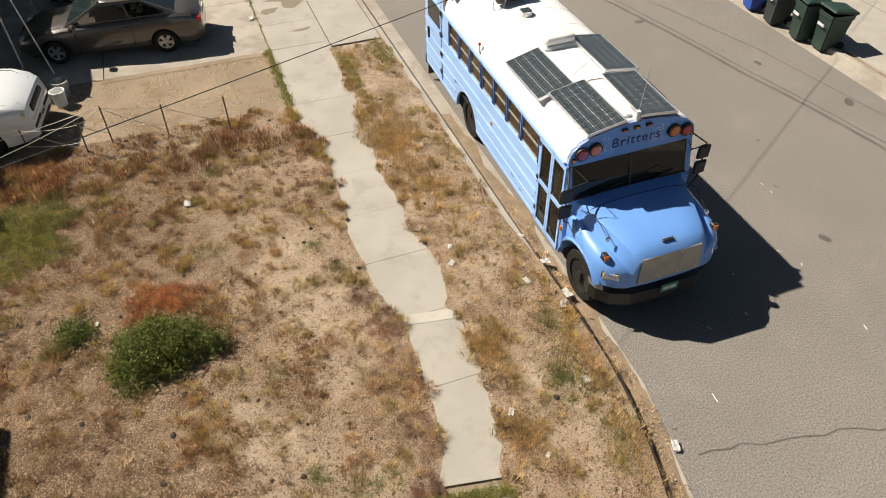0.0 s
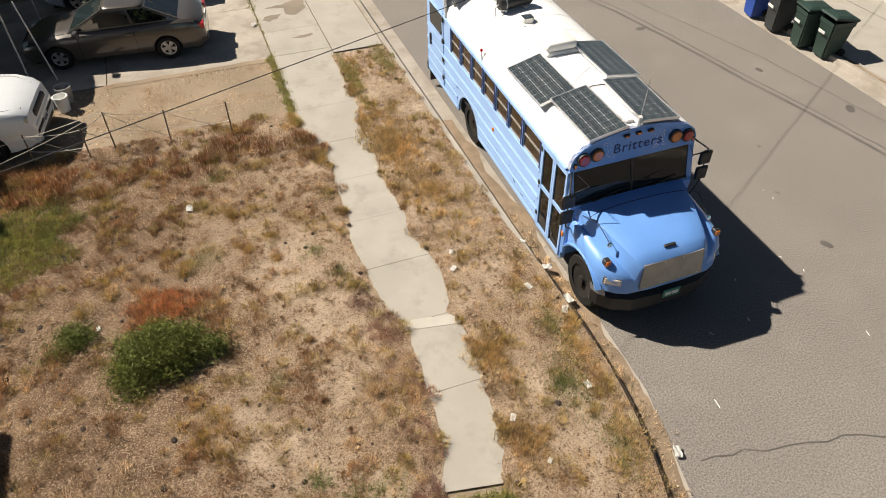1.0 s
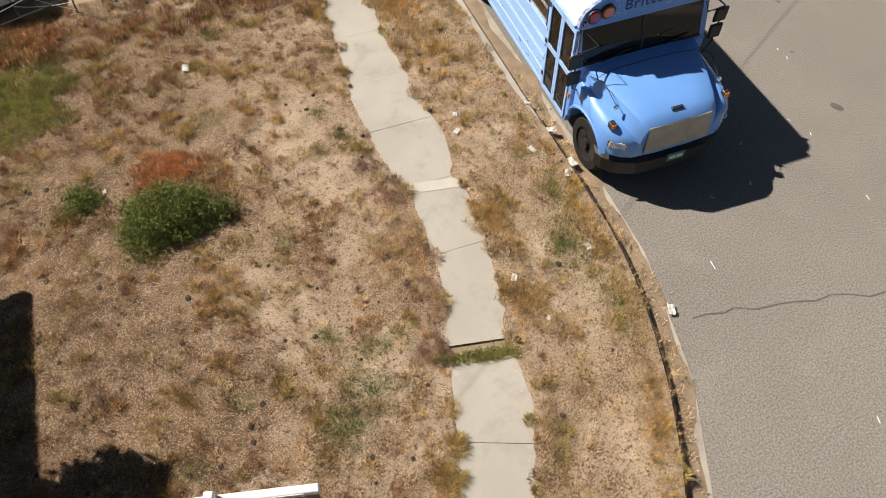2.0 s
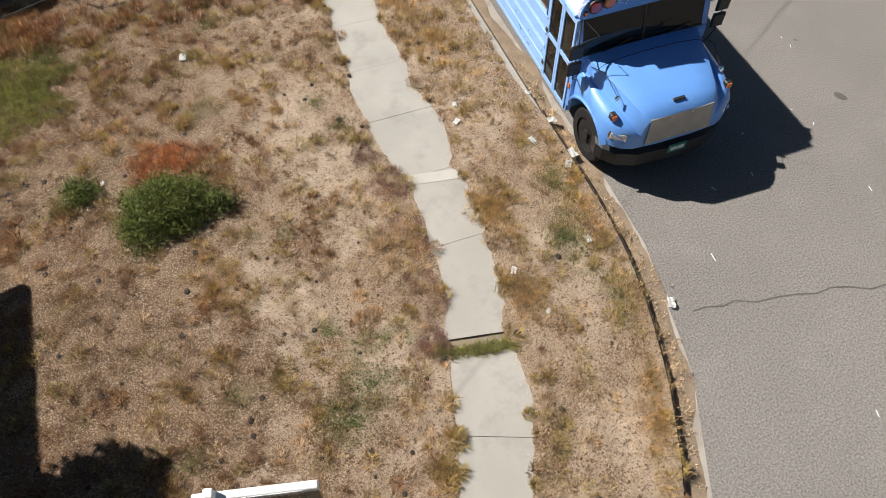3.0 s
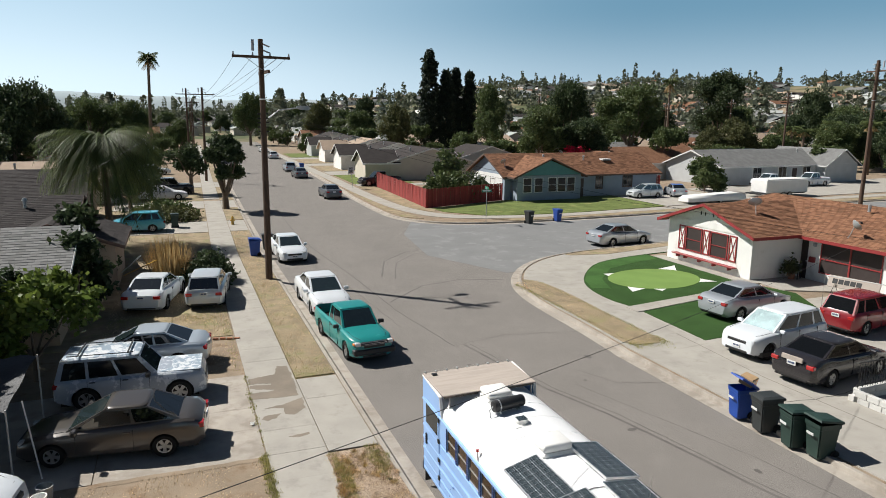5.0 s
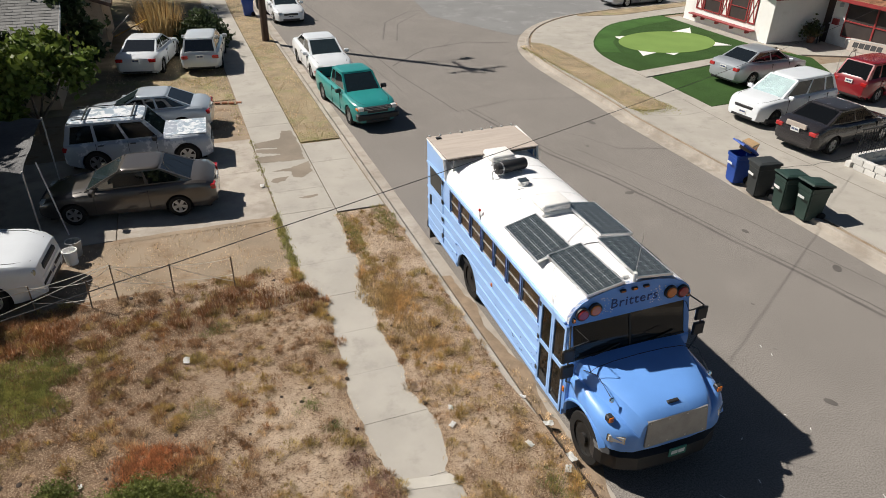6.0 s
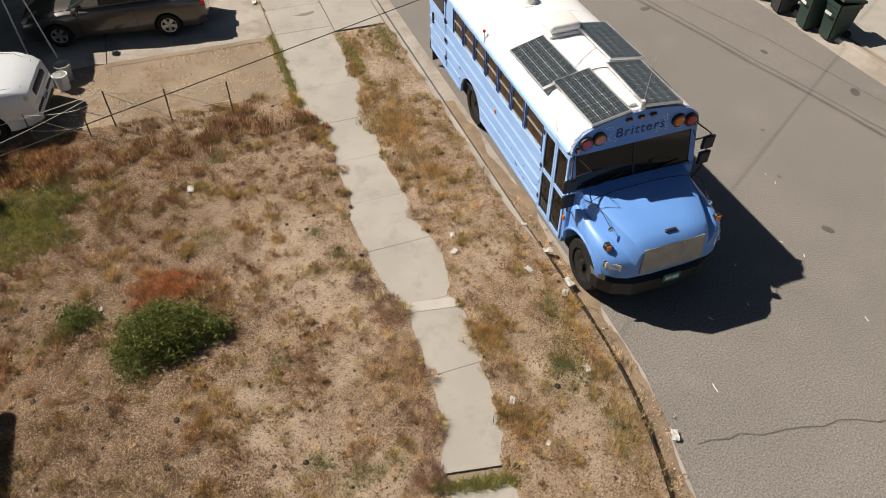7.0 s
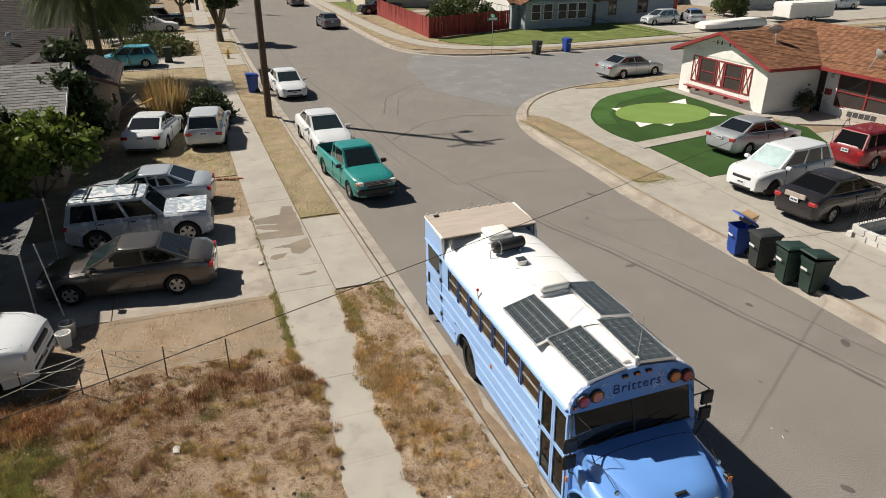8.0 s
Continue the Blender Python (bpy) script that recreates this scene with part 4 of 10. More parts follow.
    for a in (d0, mid - 0.05, mid + 0.01, d1 - 0.05):
        box(-W - 0.02, -W + 0.03, a, a + 0.05, 0.50, 2.31, bm=bm)
    for z in (0.50, 1.40, 2.23):
        box(-W - 0.018, -W + 0.028, d0, d1, z, z + 0.08, bm=bm)
    door = part("entry_door", bm, BUS_SIDE, b, "two-leaf blue entry door with tall glass panes")
    for a, c in ((d0 + 0.05, mid - 0.05), (mid + 0.06, d1 - 0.05)):
        for z0, z1 in ((0.58, 1.40), (1.48, 2.23)):
            part("door_pane", box(-W, -W + 0.008, a, c, z0, z1), GLASS_CLEAR, door)
    for a in (d0 + 0.12, mid + 0.10):
        rings = []
        for k in range(9):
            yy = a + 0.2 * k / 8
            xx = -W + 0.09 + 0.02 * (k % 2)
            rings.append([(xx, yy, 0.62), (xx, yy, 2.20), (xx + 0.004, yy, 2.20), (xx + 0.004, yy, 0.62)])
        part("door_curtain", loft(rings), CURTAIN, door, "pale cloth curtain")
    for z in (0.75, 1.45, 2.15):
        part("door_hinge", box(-W - 0.035, -W - 0.015, d1 - 0.02, d1 + 0.04, z, z + 0.08, 0.005), BLACK, door)
    part("step_well", box(-W + 0.05, -W + 0.75, d0, d1, 0.48, 0.80), DARK, b)
    part("side_marker", box(-W - 0.02, -W + 0.01, -2.60, -2.545, 1.02, 1.12, 0.008), AMBER_LENS, b)
    part("side_marker", box(-W - 0.02, -W + 0.01, 0.45, 0.51, 1.2, 1.28, 0.008), AMBER_LENS, b)

    # tilt hood with its fenders
    stations = ((-2.64, 1.02, 1.69, 1.46, 1.12), (-2.90, 0.95, 1.675, 1.43, 1.14), (-3.25, 0.86, 1.64, 1.40, 1.15), (-3.52, 0.78, 1.60, 1.37, 1.14),
                (-3.70, 0.73, 1.565, 1.33, 1.10), (-3.84, 0.68, 1.525, 1.27, 1.02), (-3.94, 0.64, 1.475, 1.20, 0.90), (-4.01, 0.60, 1.40, 1.12, 0.74))
    rings = []
    for yy, wh, zt, zf, we in stations:
        g = we - wh
        low = 0.66 if yy > -3.66 else 0.86
        half = [(0, zt + 0.03), (wh * 0.5, zt + 0.025), (wh * 0.86, zt), (wh * 0.965, zt - 0.035), (wh + 0.015, zt - 0.13), (wh + 0.24 * g + 0.01, zf + 0.005), (wh + 0.5 * g, zf + 0.012), (wh + 0.82 * g, zf - 0.035), (we, zf - 0.13), (we, low), (0.3, low - 0.05)]
        rings.append([(x, yy, z) for x, z in half] + [(-x, yy, z) for x, z in half[:0:-1]])
    hood = part("hood", loft(rings), BUS_BLUE, b, "sloping blue hood with flared fenders", smooth=False)
    cut = [cyl(0.64, 0.64, seg=30, tf=Matrix.Translation((s * 0.92, -3.20, 0.50)) @ Matrix.Rotation(radians(90), 4, "Y") @ Matrix.Translation((0, 0, -0.32))) for s in (-1, 1)]
    carved(hood, cut, True)
    hood.data.shade_smooth()
    hood.data.set_sharp_from_angle(angle=radians(34))
    for s in (-1, 1):
        rings = []
        for k in range(17):
            a = radians(-2 + 150 * k / 16)
            c, sn = math.cos(a), math.sin(a)
            rings.append([(s * xx, -3.20 + rr * c, 0.50 + rr * sn) for xx, rr in ((1.07, 0.63), (1.165, 0.635), (1.17, 0.665), (1.08, 0.70))])
        part("fender_flare", loft(rings), BUS_BLUE, hood, smooth=True)
        part("wheel_well", cyl(0.62, 0.5, seg=20, tf=Matrix.Translation((s * 0.45 - 0.25, -3.20, 0.52)) @ Matrix.Rotation(radians(90), 4, "Y")), DARK, b)
        lamp = part("headlamp", box(-0.15, 0.15, -0.05, 0.06, -0.085, 0.085, 0.02), BLACK, hood)
        lamp.matrix_basis = pose(s * 0.93, -3.83, 1.08, -6, 0, s * 38)
        part("lens", box(-0.12, 0.12, -0.066, -0.04, -0.06, 0.06, 0.01), CLEAR_LENS, lamp, "rectangular clear lens")
        part("bezel", box(-0.135, 0.135, -0.058, -0.045, -0.073, 0.073, 0.006), CHROME, lamp)
        lamp = part("turn_signal", box(s * 1.00 - 0.05, s * 1.00 + 0.05, -3.73, -3.62, 1.30, 1.42, 0.015), BLACK, hood)
        part("lens", box(s * 1.00 - 0.042, s * 1.00 + 0.042, -3.745, -3.72, 1.315, 1.41, 0.008), AMBER_LENS, lamp)
    grille = part("grille", loft([[(-0.56, -4.025, 0.93), (0.58, -4.025, 0.93), (0.54, -3.985, 1.42), (-0.54, -3.985, 1.42)], [(-0.56, -4.06, 0.93), (0.58, -4.06, 0.93), (0.54, -4.02, 1.42), (-0.54, -4.02, 1.42)]]), GRILLE_MESH, b, "perforated steel grille plate")
    for x in (-0.49, -0.16, 0.17, 0.50):
        for z in (0.97, 1.38):
            part("bolt", cyl(0.014, 0.012, seg=8, tf=Matrix.Translation((x, -4.052 + 0.08 * (z - 0.93), z)) @ Matrix.Rotation(radians(90), 4, "X")), STEEL, grille)
    part("hood_scoop", box(-0.12, 0.08, -3.88, -3.825, 1.535, 1.575, 0.008), BLACK, hood, "small black vent")
    part("hood_seam", tube([(-0.95, -2.92, 1.62), (-0.80, -2.90, 1.680), (-0.48, -2.88, 1.703), (0.0, -2.87, 1.709), (0.48, -2.88, 1.703), (0.80, -2.90, 1.680), (0.95, -2.92, 1.62)], 0.006), BLACK, hood)
    line = [(-1.13, -3.60), (-1.08, -3.74), (-0.92, -3.92), (-0.62, -4.06), (0.0, -4.10), (0.62, -4.06), (0.92, -3.92), (1.08, -3.74), (1.13, -3.60)]
    rings = [[(x * k2, yy * k2 + 0.02, z) for k2, z in ((0.96, 0.40), (1.0, 0.44), (1.0, 0.70), (0.97, 0.76), (0.92, 0.72), (0.92, 0.42))] for x, yy in line]
    part("bumper", loft(rings), BLACK, b, "black steel front bumper")
    plate = part("number_plate", box(-0.10, 0.22, -4.105, -4.085, 0.60, 0.77, 0.004), PLATE_GREEN, b, "green and white number plate")
    part("plate_bar", bars(bmesh.new(), -0.07, 0.19, 0.62, 0.74, 1, random.Random(2), y=-4.105, words=(2, 2)), PLATE, plate)

    # mirrors on their brackets
    for s in (-1, 1):
        bm = bmesh.new()
        mx, my, up = (-1.26, -2.74, 0.0) if s < 0 else (1.34, -2.62, 0.10)
        tube([(s * 1.10, F - 0.05, 2.30 + up), (mx, my - 0.03, 2.12 + up), (mx, my - 0.03, 1.42 + up), (s * 1.12, -2.70, 1.28)], 0.014, bm)
        tube([(s * 1.10, F - 0.05, 2.02), (mx, my - 0.03, 2.06 + up)], 0.010, bm)
        tube([(s * 1.05, F - 0.10, 2.28), (s * 0.98, my - 0.12, 2.24), (mx, my - 0.03, 2.10 + up)], 0.008, bm)
        arm = part("mirror_bracket", bm, BLACK, b)
        for z0, z1 in ((1.80 + up, 2.07 + up), (1.48 + up, 1.75 + up)):
            mirror = part("mirror", box(mx - 0.12, mx + 0.12, my - 0.05, my + 0.01, z0, z1, 0.025), BLACK, b, "black side mirror")
            part("mirror_glass", box(mx - 0.10, mx + 0.10, my + 0.008, my + 0.016, z0 + 0.02, z1 - 0.02), CHROME, mirror)
        part("cross_mirror_arm", tube([(s * 0.98, -2.8, 1.60), (s * 0.94, -3.15, 1.76), (s * 0.90, -3.50, 1.60)], 0.006), BLACK, arm)
        part("cross_mirror", cyl(0.045, 0.04, seg=16, bevel=0.02, tf=Matrix.Translation((s * 0.90, -3.52, 1.56)) @ Matrix.Rotation(radians(60), 4, "X")), CHROME, arm)

    # wheels
    for s in (-1, 1):
        wheel_parts(b, s * 0.955, -3.20, 0.47, 0.47, 0.27, RIM_DARK, s, 10, 0.05)
        wheel_parts(b, s * 0.93, 1.88, 0.48, 0.48, 0.27, RIM_DARK, s, 10, -0.02)
        wheel_parts(b, s * 0.62, 1.88, 0.48, 0.48, 0.26, RIM_DARK, -s, 5)

    # solar panels, each tilted to the curve of the roof
    cell = bmesh.new()
    c = 0.062
    f = [cell.verts.new((x, yy, z)) for z in (0, 0.003) for x, yy in ((-c, -c + 0.012), (-c + 0.012, -c), (c - 0.012, -c), (c, -c + 0.012), (c, c - 0.012), (c - 0.012, c), (-c + 0.012, c), (-c, c - 0.012))]
    cell.faces.new(f[8:])
    for i in range(8):
        cell.faces.new((f[i], f[(i + 1) % 8], f[8 + (i + 1) % 8], f[8 + i]))
    cell_mesh = bpy.data.meshes.new("cell")
    cell.to_mesh(cell_mesh)
    cell.free()
    cell_mesh.materials.append(SOLAR_CELL)
    pw, pl = 0.64, 1.29
    for x, yy, z, lean, yaw in ((-0.565, -1.86, 2.893, -9, 1.2), (-0.775, -0.545, 2.835, -14, 1.0), (0.54, -0.42, 2.90, 9, 0.0), (0.385, -1.84, 2.925, 6, -1.5)):
        m = pose(x, yy, z, 0, lean, yaw)
        panel = part("solar_panel", box(-pw / 2, pw / 2, -pl / 2, pl / 2, 0, 0.012), SOLAR_BACK, b, "black monocrystalline solar panel in a silver rim")
        panel.matrix_basis = m
        bm = bmesh.new()
        for a0, a1, b0, b1 in ((-pw / 2 - 0.018, -pw / 2, -pl / 2 - 0.018, pl / 2 + 0.018), (pw / 2, pw / 2 + 0.018, -pl / 2 - 0.018, pl / 2 + 0.018), (-pw / 2, pw / 2, -pl / 2 - 0.018, -pl / 2), (-pw / 2, pw / 2, pl / 2, pl / 2 + 0.018)):
            box(a0, a1, b0, b1, -0.02, 0.022, bm=bm)
        part("rim_profile", bm, ALU, panel)
        for i in range(4):
            for j in range(9):
                ob = new("cell", cell_mesh)
                ob.parent = panel
                ob.matrix_basis = Matrix.Translation((-pw / 2 + pw * (i + 0.5) / 4, -pl / 2 + pl * (j + 0.5) / 9, 0.0125)) @ Matrix.Diagonal((pw / 4 / 0.13, pl / 9 / 0.13, 1, 1))
        bm = bmesh.new()
        for i in range(8):
            xx = -pw / 2 + pw * (i + 0.5) / 8
            box(xx - 0.0008, xx + 0.0008, -pl / 2 + 0.01, pl / 2 - 0.01, 0.0155, 0.0168, bm=bm)
        tagged(part("busbar", bm, GREYMETAL, panel), kind="stuff")
        bm = bmesh.new()
        for xx in (-pw / 2 + 0.05, pw / 2 - 0.05):
            for y2 in (-pl / 2 + 0.1, pl / 2 - 0.1):
                box(xx - 0.02, xx + 0.02, y2 - 0.02, y2 + 0.02, -0.16, -0.0, bm=bm)
        part("panel_foot", bm, ALU, panel)

    # other things bolted to the roof
    vent = part("roof_hatch", box(-0.32, 0.32, -0.30, 0.30, 2.84, 2.94, 0.03), VENT_WHITE, b, "white moulded roof vent")
    part("lid", box(-0.30, 0.30, -0.27, 0.27, 2.93, 3.09, 0.06, segments=3), VENT_WHITE, vent, smooth=True)
    vent.location = (-0.06, 0.30, 0)
    vent2 = part("roof_hatch", box(-0.32, 0.32, -0.30, 0.30, 2.84, 2.93, 0.03), VENT_WHITE, b, "white moulded roof vent")
    part("lid", box(-0.29, 0.29, -0.27, 0.27, 2.92, 3.06, 0.06, segments=3), VENT_WHITE, vent2, smooth=True)
    vent2.location = (-0.04, 2.82, 0)
    bm = cyl(0.125, 0.74, seg=24, bevel=0.04, tf=Matrix.Translation((-0.47, 2.02, 3.03)) @ Matrix.Rotation(radians(8), 4, "Z") @ Matrix.Rotation(radians(90), 4, "Y"))
    roll = part("roof_tank", bm, BLACK, b, "black cylinder water heater lying on the roof", smooth=True)
    for x in (-0.32, 0.10):
        part("tank_bracket", box(x - 0.02, x + 0.02, 1.94, 2.16, 2.83, 2.93), GREYMETAL, roll)
    part("tank_valve", tube([(-0.47, 2.02, 3.03), (-0.56, 1.98, 2.99), (-0.56, 1.94, 2.84)], 0.014), GREYMETAL, roll)
    part("tank_band", cyl(0.129, 0.03, seg=24, tf=Matrix.Translation((-0.36, 2.035, 3.03)) @ Matrix.Rotation(radians(8), 4, "Z") @ Matrix.Rotation(radians(90), 4, "Y")), GREYMETAL, roll)
    fan = part("vent_fan", cyl(0.13, 0.10, seg=20, bevel=0.02, tf=Matrix.Translation((-0.11, 1.44, 2.875))), VENT_WHITE, b, "round solar roof fan", smooth=True)
    part("fan_flange", box(-0.31, 0.09, 1.25, 1.63, 2.868, 2.888, 0.004), VENT_WHITE, fan)
    part("fan_cell", box(-0.21, -0.01, 1.35, 1.53, 2.974, 2.986, 0.003), SOLAR_CELL, fan)
    # raised sides at the back carry a plywood deck
    for side in (-1, 1):
        x0, x1 = sorted((side * W, side * (W - 0.04)))
        riser = part("deck_side", loft([[(x, yy, z) for yy, z in ((3.22, 2.30), (R, 2.30), (R, 2.885), (3.34, 2.80))] for x in (x0, x1)]), BUS_SIDE, b, "blue upright panel under the deck")
        part("edge_strip", loft([[(x, yy, z) for yy, z in ((3.20, 2.30), (3.22, 2.30), (3.34, 2.80), (R + 0.01, 2.885), (R + 0.01, 2.905), (3.32, 2.82))] for x in (x0 - 0.012, x1 + 0.012)]), WHITE_PAINT, riser, "white painted edge")
    deck = part("roof_deck", box(-1.20, 1.04, 3.02, 4.42, 2.945, 2.97, 0.005), PLYWOOD, b, "bare plywood deck over the rear of the roof")
    for yy in (3.06, 4.34):
        part("deck_beam", box(-1.16, 1.00, yy, yy + 0.045, 2.885, 2.945), RACK_DARK, deck)
    for x in (-1.02, -0.35, 0.35, 0.95):
        for yy in (3.08, 4.36):
            part("deck_post", cyl(0.018, 0.50, seg=8, tf=Matrix.Translation((x, yy, 2.45))), GREYMETAL, deck)
    rng = random.Random(9)
    for k in range(9):
        part("deck_clamp", box(-1.15 + 0.265 * k, -1.11 + 0.265 * k, 4.39, 4.45, 2.965, 2.99 + rng.uniform(0, 0.02), 0.004), GREYMETAL, deck)
    part("deck_box", box(-1.03, -0.91, 4.18, 4.28, 2.97, 3.005, 0.006), BLACK, deck)
    mast = part("antenna", tube([(0.0, F - 0.02, 2.87), (0.0, F - 0.02, 3.05)], 0.035, sides=12), VENT_WHITE, b, "white antenna base with a thin whip")
    part("whip", tube([(0.0, F - 0.02, 3.05), (0.03, F - 0.04, 3.78)], 0.004, sides=4), STEEL, mast)
    part("rear_antenna", tube([(-1.15, 1.20, 2.36), (-1.16, 1.20, 2.58)], 0.012, sides=8), ALU, b)
    part("antenna_tip", cyl(0.028, 0.05, seg=10, bevel=0.008, tf=Matrix.Translation((-1.16, 1.20, 2.57))), RED_LENS, b)
    part("cable", tube([(-0.3, -1.21, 2.89), (-0.1, -1.17, 2.90), (0.1, -1.20, 2.90), (0.35, -1.16, 2.90)], 0.008, sides=5), BLACK, b)
    part("cable", tube([(0.66, -1.1, 2.83), (0.84, -1.05, 2.77), (0.94, -1.3, 2.73), (0.92, -1.9, 2.74)], 0.008, sides=5), BLACK, b)
    part("light_bar", box(-0.16, -0.02, -2.36, -2.08, 2.885, 2.94, 0.02), VENT_WHITE, b)
    # the body leans to the kerb on its springs
    lean = Matrix.Translation((0, 0, 0.5)) @ Matrix.Rotation(radians(-1.5), 4, "Y") @ Matrix.Translation((0, 0, -0.5))
    for ob in b.children:
        if not ob.name.startswith("tyre"):
            ob.matrix_basis = lean @ ob.matrix_basis
    return b


BUS_GLASS = glass("brown_bus_glass", (0.05, 0.036, 0.024), 0.08)
GLASS_CLEAR = glass("bus_windscreen", (0.012, 0.013, 0.013), 0.03)
GLASS_CLEAR.node_tree.nodes["Principled BSDF"].inputs["Transmission Weight"].default_value = 0.5
GLASS_CLEAR.node_tree.nodes["Principled BSDF"].inputs["Specular IOR Level"].default_value = 0.2
BUS_NAVY = paint("navy_paint", (0.02, 0.04, 0.16), rough=0.5, coat=0.1)
BUS_CURTAIN = mat("brown_cloth", (0.10, 0.07, 0.045), rough=0.9)
CURTAIN = mat("pale_cloth", (0.48, 0.42, 0.33), rough=0.9)
GRILLE_MESH = mat("perforated_steel", (0.34, 0.33, 0.31), var=0.15, scale=4, fine=160, rough=0.45, metal=0.6, bump=0.6, dist=0.004)
PLATE_GREEN = paint("plate_green", (0.05, 0.22, 0.16), rough=0.4)
RIM_DARK = mat("dirty_steel_rim", (0.024, 0.023, 0.022), var=0.5, rough=0.5, metal=0.2, bump=0.1, spec=0.3)
SOLAR_CELL = mat("silicon_cell", (0.034, 0.046, 0.052), var=0.2, rough=0.28, bump=0.0, coat=0.8)
SOLAR_BACK = mat("panel_backsheet", (0.50, 0.51, 0.53), rough=0.3, coat=0.6, bump=0.0)
VENT_WHITE = mat("white_moulding", (0.74, 0.73, 0.70), var=0.06, rough=0.45, bump=0.03)
PLYWOOD = mat("plywood", (0.40, 0.345, 0.297), var=0.10, scale=1.5, fine=25, rough=0.8, bump=0.12, stretch=(1, 8, 1))
RACK_DARK = mat("dark_timber", (0.07, 0.06, 0.05), var=0.2, rough=0.8)
bus()

# ---- vehicles ----
def patch(c, u0, u1, v0, v1, thick, out=0.0, bm=None):
    """A thin plate on the four-cornered face c (bottom a, bottom b, top b, top a), between u and v of 0..1."""
    bm = bm or bmesh.new()
    a, b, d, e = (Vector(p) for p in c)
    n = (b - a).cross(e - a).normalized()
    at = lambda u, v: (a.lerp(b, u)).lerp(e.lerp(d, u), v)
    q = [at(u0, v0), at(u1, v0), at(u1, v1), at(u0, v1)]
    return loft([[p + n * out for p in q], [p + n * (out + thick) for p in q]], bm)


STYLES = {
    # body line: (share of length from the rear, height as a share of the car's), glasshouse: rear base, rear top, front top, front base; panes
    "sedan": dict(line=[(0, 0.44), (0.012, 0.60), (0.05, 0.69), (0.10, 0.715), (0.20, 0.715), (0.30, 0.665), (0.66, 0.635), (0.74, 0.64), (0.88, 0.585), (0.955, 0.51), (0.99, 0.44), (1, 0.36)], cab=(0.135, 0.29, 0.545, 0.735), doors=(0.53,)),
    "coupe": dict(line=[(0, 0.44), (0.012, 0.60), (0.05, 0.69), (0.10, 0.71), (0.20, 0.70), (0.30, 0.665), (0.66, 0.63), (0.74, 0.63), (0.88, 0.57), (0.955, 0.50), (0.99, 0.43), (1, 0.36)], cab=(0.13, 0.31, 0.53, 0.735), doors=(0.42,)),
    "hatch": dict(line=[(0, 0.42), (0.012, 0.56), (0.03, 0.64), (0.10, 0.66), (0.30, 0.645), (0.66, 0.62), (0.76, 0.62), (0.88, 0.565), (0.955, 0.50), (0.99, 0.43), (1, 0.36)], cab=(0.02, 0.115, 0.54, 0.765), doors=(0.26, 0.60)),
    "suv": dict(line=[(0, 0.42), (0.01, 0.55), (0.03, 0.63), (0.10, 0.645), (0.30, 0.635), (0.66, 0.62), (0.75, 0.62), (0.90, 0.585), (0.96, 0.55), (0.99, 0.50), (1, 0.40)], cab=(0.02, 0.10, 0.56, 0.745), doors=(0.24, 0.58)),
    "boxy": dict(line=[(0, 0.40), (0.006, 0.55), (0.02, 0.60), (0.10, 0.60), (0.30, 0.60), (0.62, 0.60), (0.68, 0.615), (0.90, 0.60), (0.965, 0.585), (0.992, 0.50), (1, 0.36)], cab=(0.012, 0.06, 0.56, 0.675), doors=(0.32, 0.64)),
    "pickup": dict(line=[(0, 0.36), (0.004, 0.60), (0.02, 0.615), (0.10, 0.615), (0.30, 0.615), (0.62, 0.60), (0.70, 0.62), (0.90, 0.585), (0.965, 0.55), (0.992, 0.48), (1, 0.36)], cab=(0.375, 0.395, 0.60, 0.715), doors=(0.33,)),
}


